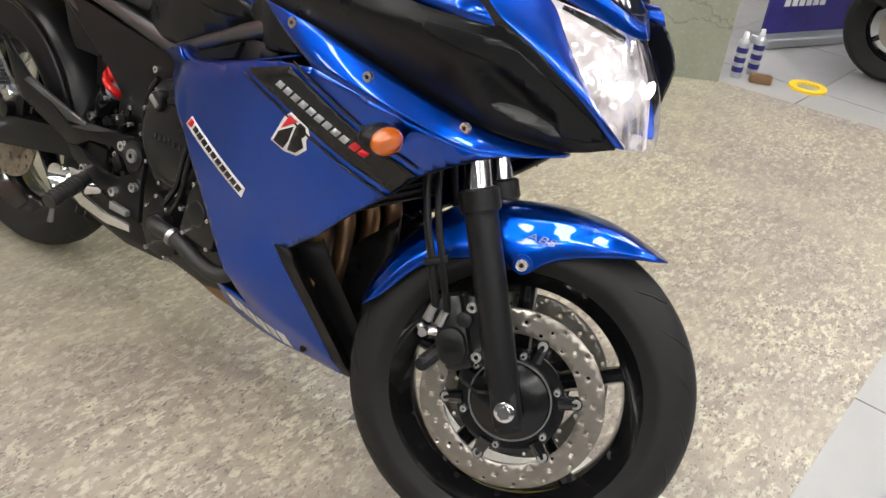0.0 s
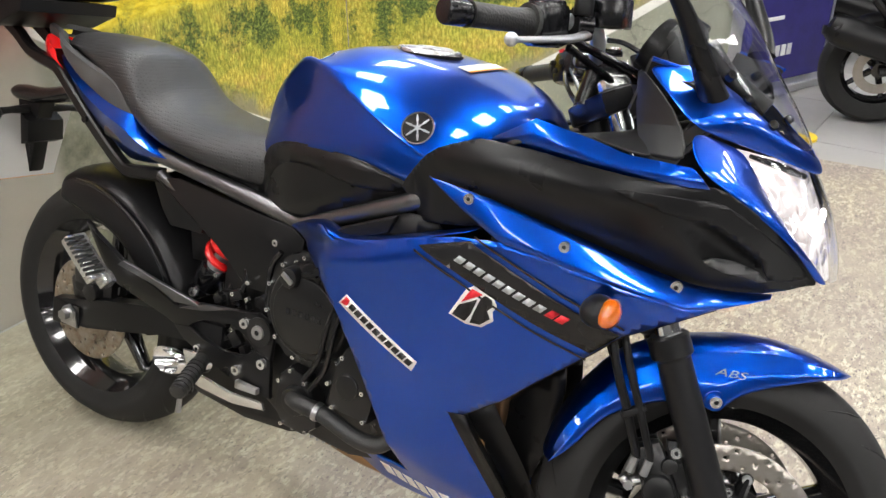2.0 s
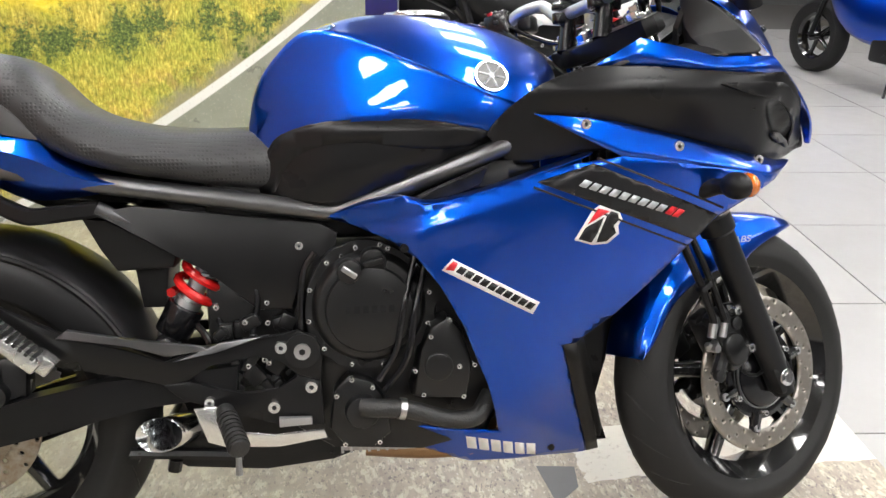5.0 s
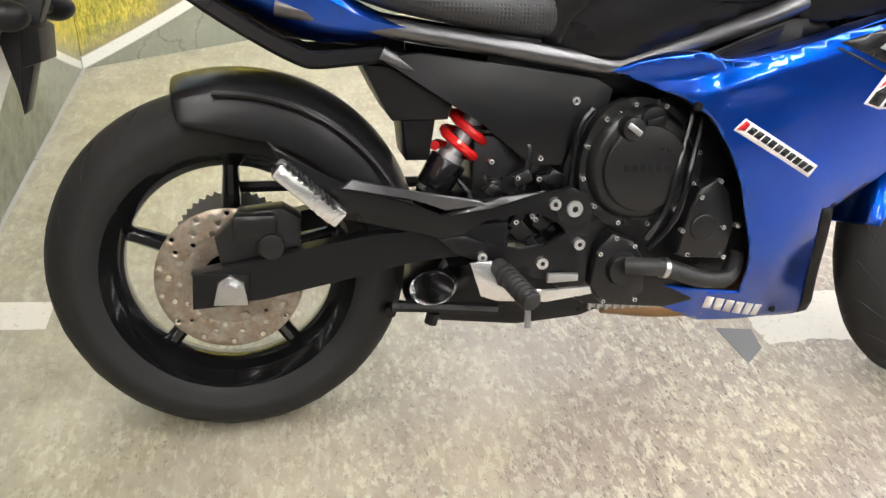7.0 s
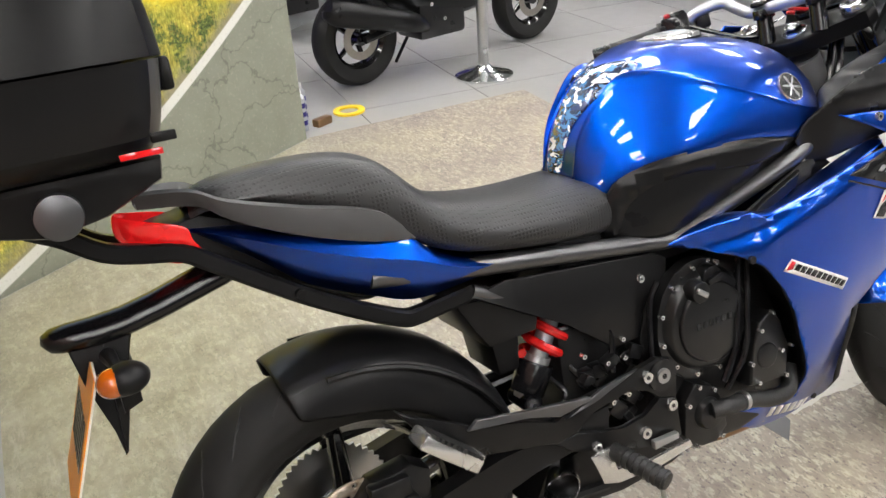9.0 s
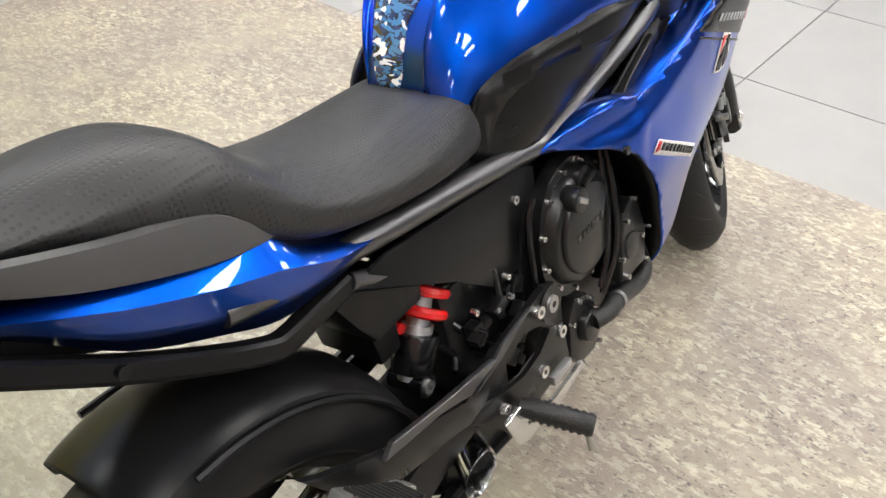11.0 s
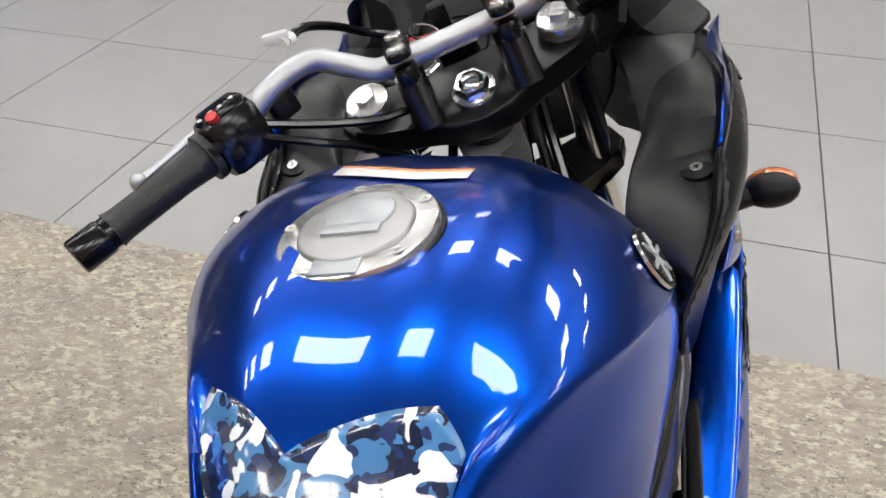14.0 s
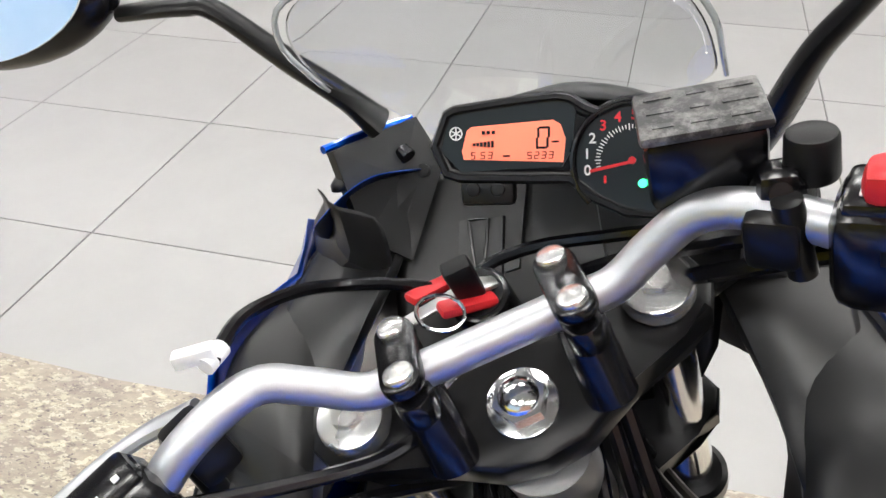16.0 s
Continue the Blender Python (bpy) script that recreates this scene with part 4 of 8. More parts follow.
box(bm, (0.168, -0.175, 0.445), (0.03, 0.03, 0.03), rot, 0.004)
ppeg = part("passenger_footrest", bm, POLISH, bike, "folded polished passenger footrest")
for k in range(9):
    bm = bmesh.new()
    box(bm, Vector((0.125, -0.2, 0.485)) + d * (-0.045 + 0.011 * k) + rot @ Vector((0, 0, 0.014)), (0.006, 0.045, 0.006), rot)
    part("rubber_rib", bm, GRIP, ppeg)
bm = bmesh.new()
pa, pb = Vector((0.44, -0.16, 0.342)), Vector((0.474, -0.262, 0.312))
cyl(bm, pa, pb, 0.0155, 0.0165, 16, 0.003)
peg = part("rider_footrest", bm, GRIP, bike, "black rubber rider footrest")
for k in range(8):
    bm = bmesh.new()
    q = pa + (pb - pa) * (0.2 + 0.1 * k)
    cyl(bm, q, q + (pb - pa) * 0.05, 0.0182, seg=16)
    part("rubber_ring", bm, GRIP, peg)
bm = bmesh.new()
cyl(bm, pb + Vector((-0.004, 0.012, -0.012)), pb + Vector((-0.004, 0.008, -0.045)), 0.0045, 0.006, 10)
part("hero_pin", bm, STEEL, peg, "steel feeler pin")
bm = bmesh.new()
prism(bm, [(0.392, 0.35), (0.43, 0.352), (0.44, 0.305), (0.52, 0.293), (0.605, 0.3), (0.61, 0.285), (0.53, 0.274), (0.44, 0.28), (0.412, 0.29)], -0.17, -0.163, 0.0015)
part("brake_pedal", bm, POLISH, bike, "polished brake pedal and heel guard")
bm = bmesh.new()
prism(bm, [(0.53, 0.322), (0.585, 0.32), (0.585, 0.308), (0.53, 0.306)], -0.165, -0.152, 0.002)
part("brake_light_switch", bm, CASTALU, bike)

# frame tubes and side covers
bm = bmesh.new()
for s in SIDE:
    tube(bm, [(0.09, s * 0.1, 0.752), (0.2, s * 0.108, 0.732), (0.317, s * 0.112, 0.714), (0.46, s * 0.116, 0.693), (0.58, s * 0.12, 0.674), (0.625, s * 0.122, 0.667), (0.648, s * 0.126, 0.668), (0.68, s * 0.134, 0.679), (0.75, s * 0.15, 0.706), (0.894, s * 0.179, 0.764), (0.97, s * 0.16, 0.8), (1.06, s * 0.06, 0.86)], 0.0162, 18, 6)
part("frame", bm, FRAME, bike, "metallic grey steel tube frame")
for s in SIDE:
    bm = bmesh.new()
    tube(bm, [(0.25, s * 0.106, 0.684), (0.34, s * 0.1, 0.638), (0.42, s * 0.094, 0.595), (0.5, s * 0.085, 0.55)], 0.0115, 12, 5)
    part("rear_frame_tube", bm, FRAME, bike, "metallic grey rear frame tube")
    bm = bmesh.new()
    prism(bm, [(0.24, 0.675), (0.31, 0.686), (0.61, 0.648), (0.64, 0.63), (0.635, 0.6), (0.58, 0.575), (0.56, 0.5), (0.5, 0.5), (0.42, 0.575)], s * 0.105, s * 0.114, 0.004)
    part("side_cover", bm, BLACK, bike, "satin black triangular side cover")
bolt((0.574, -0.116, 0.61), bike, 0.0075)
bm = bmesh.new()
prism(bm, [(0.215, 0.675), (0.275, 0.66), (0.35, 0.63), (0.372, 0.605), (0.363, 0.576), (0.271, 0.574), (0.25, 0.61)], -0.1, 0.1, 0.008)
prism(bm, [(0.29, 0.58), (0.35, 0.58), (0.34, 0.5), (0.3, 0.5)], -0.06, 0.06, 0.005)
part("battery_tray", bm, MATT, bike, "matt black battery tray")


def y_knee(x, z):
    return interp(x, [0.5, 0.55, 0.63, 0.77, 0.88, 0.93], [0.092, 0.112, 0.146, 0.174, 0.186, 0.19]) - 0.6 * max(0.0, 0.725 + 0.4 * (x - 0.68) - z)


KNEE = [(0.512, 0.731), (0.53, 0.768), (0.555, 0.797), (0.63, 0.818), (0.77, 0.82), (0.86, 0.806), (0.9, 0.796), (0.88, 0.77), (0.79, 0.732), (0.7, 0.69), (0.62, 0.682), (0.56, 0.69), (0.515, 0.7)]
for s in SIDE:
    bm = bmesh.new()
    panel(bm, KNEE, y_knee, 0.03, s, 3)
    knee = part("knee_cover", bm, BLACK, bike, "satin black cover below the tank", thick=0.006)
    bm = bmesh.new()
    panel(bm, [(0.514, 0.729), (0.532, 0.766), (0.557, 0.794), (0.63, 0.815), (0.77, 0.817), (0.86, 0.803), (0.893, 0.793), (0.862, 0.776), (0.78, 0.772), (0.69, 0.783), (0.625, 0.78), (0.58, 0.763), (0.555, 0.736), (0.54, 0.702), (0.517, 0.703)],
          lambda x, z: y_knee(x, z) + 0.0045, 0.02, s, 2)
    part("raised_border", bm, BLACK, knee, "raised satin border", thick=0.003)
    bm = bmesh.new()
    panel(bm, [(0.74, 0.68), (0.77, 0.696), (0.9, 0.75), (0.95, 0.752), (0.97, 0.735), (0.88, 0.705), (0.8, 0.68)], lambda x, z: 0.185 + 0.1 * (x - 0.75) * 0.3, 0.04, s)
    part("duct_insert", bm, MATT, bike, "black insert behind the fairing", thick=0.004)
    bm = bmesh.new()
    prism(bm, [(0.767, 0.692), (0.8, 0.707), (0.885, 0.741), (0.873, 0.712), (0.79, 0.682)], s * 0.188, s * 0.2, 0.003)
    part("duct_trim", bm, BLACK, bike, "black trim plate")

# ---- tank ----
TANK = [(0.497, 0.808, 0.072, 0.795, 0.086, 0.757), (0.512, 0.86, 0.08, 0.842, 0.096, 0.762), (0.545, 0.915, 0.09, 0.892, 0.112, 0.786),
        (0.6, 0.966, 0.106, 0.935, 0.137, 0.806), (0.68, 0.996, 0.136, 0.94, 0.163, 0.816), (0.78, 1.0, 0.17, 0.906, 0.179, 0.818),
        (0.88, 0.986, 0.188, 0.864, 0.187, 0.802), (0.95, 0.965, 0.181, 0.842, 0.179, 0.79), (1.01, 0.938, 0.135, 0.842, 0.13, 0.8), (1.04, 0.91, 0.065, 0.845, 0.06, 0.81)]
TS = np.array(TANK)


def tank_row(x):
    zt, yc, zc, yl, zl = (float(np.interp(x, TS[:, 0], TS[:, k])) for k in range(1, 6))
    e = min(interp(x, [0.5, 0.6, 0.66, 0.72, 0.8], [0.03, 0.03, 0.015, 0.007, 0.005]), 0.42 * (zc - zl))
    return [(0, zt), (0.42 * yc, zt - 0.1 * (zt - zc)), (0.8 * yc, zc + 0.5 * (zt - zc)), (yc - 0.35 * e, zc + e), (yc + 0.15 * e, zc - e), (0.5 * (yc + yl) + 0.003, 0.5 * (zc + zl) - 0.25 * e), (yl, zl), (yl - 0.02, zl - 0.02)]


def tank_full(x):
    half = tank_row(x)
    k = interp(x, [0.5, 0.57, 0.65, 0.74, 0.85, 0.95, 1.04], [0.6, 0.62, 0.8, 1.08, 1.22, 1.22, 1.1])
    return [LEFT @ Vector((x, y * k, z)) for y, z in half[::-1]] + [Vector((x, -y, z)) for y, z in half[1:]]


TROWS = [tank_full(x) for x in TS[:, 0]]


def spline(pts, t):
    """The point at t (0 to the number of points less one) on a smooth line."""
    i = min(int(t), len(pts) - 2)
    f = t - i
    b, c = pts[i], pts[i + 1]
    a = pts[i - 1] if i > 0 else 2 * b - c
    d = pts[i + 2] if i + 2 < len(pts) else 2 * c - b
    return 0.5 * (2 * b + (c - a) * f + (2 * a - 5 * b + 4 * c - d) * f * f + (3 * b - a - 3 * c + d) * f ** 3)


def tank_at(u, v, lift=0.0):
    """A point of the tank's skin: u along it, v across (7 is the middle, less is left)."""
    def skin(p, q):
        return spline([spline(r, min(max(q, 0), 14)) for r in TROWS], min(max(p, 0), len(TROWS) - 1))
    p = skin(u, v)
    if not lift:
        return p
    n = (skin(u + 0.05, v) - skin(u - 0.05, v)).cross(skin(u, v + 0.05) - skin(u, v - 0.05)).normalized()
    if n.z < 0 and abs(v - 7) < 4:
        n = -n
    return p + n * lift


bm = bmesh.new()
grid(bm, [[tuple(tank_at(u, v)) for v in np.linspace(0, 14, 57)] for u in np.linspace(0, len(TROWS) - 1, 46)])
tank = part("fuel_tank", bm, BLUE, bike, "glossy metallic blue fuel tank", thick=0.003, angle=80)

EMBV = 2.55
# camouflage pad on the tank's spine
bm = bmesh.new()
rows = []
for i in range(31):
    row = []
    for j in range(25):
        t = -1 + 2 * j / 24
        end = 3.2 + 0.55 * abs(t) ** 0.8 - 0.75 * max(0, abs(t) - 0.75) * 4 * 0.5
        f = i / 30
        hw = interp(f, [0, 0.1, 0.45, 0.7, 0.86, 1], [0.85, 1.05, 1.15, 1.6, 2.25, 2.1])
        row.append(tuple(tank_at(0.02 + f * end, 6.88 + t * hw, 0.0015)))
    rows.append(row)
grid(bm, rows)
part("tank_pad", bm, CAMO, tank, "blue and white camouflage tank pad", thick=0.001, angle=80)
for v0 in (7 - EMBV, 7 + EMBV):
    e0 = tank_at(6.2, v0, 0.002)
    nrm = (tank_at(6.2, v0, 0.01) - tank_at(6.2, v0)).normalized()
    nrm = nrm if nrm.y * (7 - v0) > 0 else -nrm
    e0 = tank_at(6.2, v0) + nrm * 0.001
    bm = bmesh.new()
    cyl(bm, e0, e0 + nrm * 0.003, 0.0285, 0.028, 40)
    emb = part("tank_emblem", bm, CHROME, tank, "round silver and black emblem as plain shapes")
    bm = bmesh.new()
    cyl(bm, e0 + nrm * 0.003, e0 + nrm * 0.0036, 0.0255, seg=40)
    part("emblem_field", bm, STBLK, emb, "black emblem field")
    bm = bmesh.new()
    ta = nrm.orthogonal().normalized()
    tb_ = nrm.cross(ta)
    for k in range(6):
        a = math.pi * k / 3
        w = ta * math.cos(a) + tb_ * math.sin(a)
        cyl(bm, e0 + nrm * 0.0038, e0 + nrm * 0.0038 + w * 0.022, 0.0015, 0.0011, 6)
        cyl(bm, e0 + nrm * 0.0038 + w * 0.012, e0 + nrm * 0.0038 + w * 0.0225, 0.0024, 0.0012, 6)
    cyl(bm, e0 + nrm * 0.0034, e0 + nrm * 0.0044, 0.0045, seg=20)
    part("emblem_rays", bm, SILV, emb)
# warning label behind the steering head
bm = bmesh.new()
grid(bm, [[tuple(tank_at(u, v, 0.0025)) for v in np.linspace(6.25, 7.55, 9)] for u in np.linspace(6.08, 6.36, 5)])
lab = part("warning_label", bm, WHITE, tank, "white warning label with orange edge", thick=0.0004)
bm = bmesh.new()
grid(bm, [[tuple(tank_at(u, v, 0.0027)) for v in np.linspace(6.25, 7.55, 9)] for u in (6.36, 6.43)])
part("label_edge", bm, ORANGE, lab, "orange label edge", thick=0.0004)

# filler cap
CAP = Vector((0.795, 0.012, 1.0))
bm = bmesh.new()
cyl(bm, CAP + Vector((0, 0, -0.012)), CAP + Vector((0, 0, 0.004)), 0.0605, 0.059, 56, 0.0015)
cap = part("filler_cap", bm, POLISH, bike, "brushed aluminium fuel filler cap")
bm = bmesh.new()
cyl(bm, CAP + Vector((0, 0, 0.003)), CAP + Vector((0, 0, 0.0075)), 0.044, 0.042, 48, 0.0015)
part("cap_lid", bm, CASTALU, cap, "satin grey lid")
bm = bmesh.new()
cyl(bm, CAP + Vector((0.012, 0, 0.007)), CAP + Vector((0.012, 0, 0.0095)), 0.027, 0.026, 36, 0.001)
box(bm, CAP + Vector((-0.008, 0.0, 0.0085)), (0.012, 0.044, 0.003), bevel=0.001)
box(bm, CAP + Vector((-0.047, 0, 0.0045)), (0.018, 0.036, 0.003), bevel=0.001)
part("key_flap", bm, SILV, cap, "grey key flap and hinge")
bm = bmesh.new()
cyl(bm, CAP + Vector((0, 0, -0.014)), CAP + Vector((0, 0, -0.003)), 0.063, 0.063, 56)
part("cap_gasket", bm, MATT, cap, "black rubber ring")
for k in range(5):
    a = 2 * math.pi * k / 5 + 0.25
    bolt(CAP + Vector((0.053 * math.cos(a), 0.053 * math.sin(a), 0.004)), cap, 0.0048, axis=(0, 0, 1), h=0.002)


# ---- fairing ----
EDGE_X = [0.9, 0.96, 1.05, 1.15, 1.235, 1.3, 1.36, 1.42, 1.455, 1.5]
EDGE_Y = [0.205, 0.23, 0.2415, 0.234, 0.221, 0.208, 0.191, 0.14, 0.104, 0.07]
EDGE_Z = [0.824, 0.824, 0.817, 0.797, 0.7775, 0.761, 0.748, 0.738, 0.736, 0.738]
SIDE_X = [0.6, 0.63, 0.7, 0.78, 0.85, 0.95, 1.05, 1.15, 1.25, 1.33, 1.38, 1.43, 1.5]
SIDE_W = {0.2: [0.11, 0.113, 0.117, 0.121, 0.12, 0.112, 0.085, 0.05, 0.04, 0.035, 0.03, 0.03, 0.03],
          0.27: [0.112, 0.115, 0.124, 0.14, 0.15, 0.143, 0.109, 0.082, 0.07, 0.06, 0.05, 0.05, 0.05],
          0.35: [0.12, 0.124, 0.142, 0.168, 0.187, 0.179, 0.145, 0.118, 0.1, 0.09, 0.08, 0.08, 0.08],
          0.44: [0.128, 0.134, 0.158, 0.192, 0.204, 0.202, 0.183, 0.165, 0.16, 0.14, 0.12, 0.1, 0.08],
          0.53: [0.13, 0.137, 0.17, 0.213, 0.222, 0.224, 0.216, 0.201, 0.178, 0.155, 0.15, 0.12, 0.09],
          0.62: [0.128, 0.134, 0.176, 0.221, 0.23, 0.236, 0.235, 0.226, 0.199, 0.18, 0.16, 0.135, 0.09],
          0.7: [0.13, 0.137, 0.182, 0.226, 0.235, 0.241, 0.244, 0.243, 0.234, 0.217, 0.193, 0.145, 0.075]}


def fold_line(x):
    """Height and half width of the sharp fold along the side fairing."""
    return (interp(x, [0.6, 0.756, 0.827, 0.919, 1.041, 1.1, 1.25, 1.366, 1.5], [0.62, 0.638, 0.662, 0.695, 0.738, 0.757, 0.735, 0.718, 0.722]),
            soft(x, [0.6, 0.63, 0.7, 0.78, 0.9, 1.04, 1.1, 1.2, 1.3, 1.366, 1.42, 1.46, 1.5], [0.126, 0.134, 0.18, 0.227, 0.241, 0.249, 0.251, 0.25, 0.24, 0.222, 0.165, 0.115, 0.075]))


def y_side(x, z):
    """Half width of the blue side fairing."""
    zb = interp(x, [0.88, 1.1], [0.335, 0.2])
    if z < zb:
        return y_side(x, zb) - 0.72 * (zb - z)
    zf, yf = fold_line(x)
    if z <= zf:
        zs = [k for k in SIDE_W if k < zf - 0.03]
        return soft(z, zs + [zf], [soft(x, SIDE_X, SIDE_W[k]) for k in zs] + [yf])
    ye, ze = soft(x, EDGE_X, EDGE_Y), interp(x, EDGE_X, EDGE_Z)
    ledge = yf - 0.42 * min(z - zf, 0.06)
    f = min(1.0, max(0.0, (z - zf) / max(ze - zf, 0.004)))
    band = yf + (ye - yf) * f ** 1.7
    w = interp(z - 0.27 * (x - 1.05), [0.745, 0.765], [0.0, 1.0]) if x < 1.1 else 1.0
    return ledge + (band - ledge) * w


FRONT_EDGE = [(1.04, 0.431), (1.11, 0.484), (1.157, 0.53), (1.2, 0.57), (1.24, 0.605), (1.285, 0.65), (1.335, 0.682), (1.38, 0.71), (1.402, 0.719)]
SIDE_PANEL = ([(1.095, 0.7565), (1.15, 0.7497), (1.2, 0.7423), (1.25, 0.735), (1.31, 0.7262), (1.366, 0.718)] + FRONT_EDGE[::-1] +
              [(1.018, 0.43), (1.046, 0.35), (1.074, 0.27), (1.099, 0.2), (1.112, 0.167), (1.05, 0.17), (1.0, 0.175), (0.926, 0.177), (0.874, 0.178), (0.802, 0.209), (0.74, 0.232), (0.704, 0.272), (0.78, 0.272), (0.854, 0.265), (0.917, 0.256), (0.906, 0.296),
               (0.886, 0.367), (0.862, 0.425), (0.837, 0.488), (0.801, 0.552), (0.765, 0.598), (0.725, 0.625), (0.67, 0.645), (0.618, 0.66), (0.69, 0.686), (0.748, 0.7), (0.778, 0.682), (0.87, 0.702), (0.946, 0.727), (1.02, 0.746)])
BAND_X = [0.955, 1.0, 1.035, 1.065, 1.095, 1.15, 1.25, 1.366, 1.402, 1.44, 1.46]
BAND_Z = [0.8255, 0.803, 0.785, 0.7705, 0.7565, 0.7497, 0.735, 0.718, 0.719, 0.727, 0.7345]

SCOOP = [(1.336, 0.843), (1.375, 0.838), (1.41, 0.818), (1.44, 0.79), (1.449, 0.765), (1.42, 0.771), (1.39, 0.779), (1.362, 0.803)]


def inside_by(x, z, loop):
    """Distance from a closed outline, above zero inside it."""
    best, odd = 9.0, False
    for (ax, az), (bx, bz) in zip(loop, loop[1:] + loop[:1]):
        ux, uz = bx - ax, bz - az
        f = min(1.0, max(0.0, ((x - ax) * ux + (z - az) * uz) / (ux * ux + uz * uz)))
        best = min(best, math.hypot(x - ax - f * ux, z - az - f * uz))
        if (az > z) != (bz > z) and x < ax + (z - az) / (bz - az) * ux:
            odd = not odd
    return best if odd else -best


def y_cowl(x, z):
    """Half width of the black upper cowl, with its scoop pressed in."""
    ye, ze = soft(x, EDGE_X, EDGE_Y) - 0.008, interp(x, EDGE_X, EDGE_Z)
    ym = soft(x, [0.87, 0.9, 0.95, 1.0, 1.1, 1.2, 1.317, 1.4, 1.45, 1.51], [0.183, 0.2, 0.226, 0.245, 0.261, 0.265, 0.249, 0.205, 0.166, 0.112])
    yh = soft(x, [0.87, 0.95, 1.05, 1.126, 1.2, 1.31, 1.37, 1.45], [0.172, 0.212, 0.238, 0.247, 0.249, 0.244, 0.228, 0.17])
    y = soft(z, [0.72, ze, 0.862, 0.9, 0.95], [ye - 0.025, ye, ym, yh, yh - 0.03])
    return y - 0.022 * interp(inside_by(x, z, SCOOP), [0.0, 0.007, 0.02], [0.0, 0.7, 1.0])


COWL = [(0.886, 0.792), (0.9, 0.815), (0.926, 0.842), (0.966, 0.872), (1.024, 0.894), (1.05, 0.899), (1.126, 0.898), (1.2, 0.892), (1.258, 0.888), (1.31, 0.886), (1.36, 0.888), (1.392, 0.883), (1.448, 0.842), (1.488, 0.802), (1.51, 0.762), (1.5, 0.752), (1.44, 0.732), (1.36, 0.74), (1.25, 0.752), (1.1, 0.768), (1.0, 0.755), (0.93, 0.745), (0.905, 0.77)]


def stripes(bm, ends, width, n, gap, lean, s, yf, lift):
    """A row of n slanted bars between two points of a panel, standing for lettering."""
    (xa, za), (xb, zb) = ends
    ux, uz = xb - xa, zb - za
    ln = math.hypot(ux, uz)
    ux, uz = ux / ln, uz / ln
    vx, vz = -uz, ux
    for k in range(n):
        f0, f1 = (k + gap) / n * ln, (k + 1 - gap) / n * ln
        q = []
        for f, w in ((f0, -0.5), (f1, -0.5), (f1, 0.5), (f0, 0.5)):
            g = f + lean * w * width
            q.append((xa + ux * g + vx * w * width, za + uz * g + vz * w * width))
        panel(bm, q, lambda x, z: yf(x, z) + lift, 0.022, s)


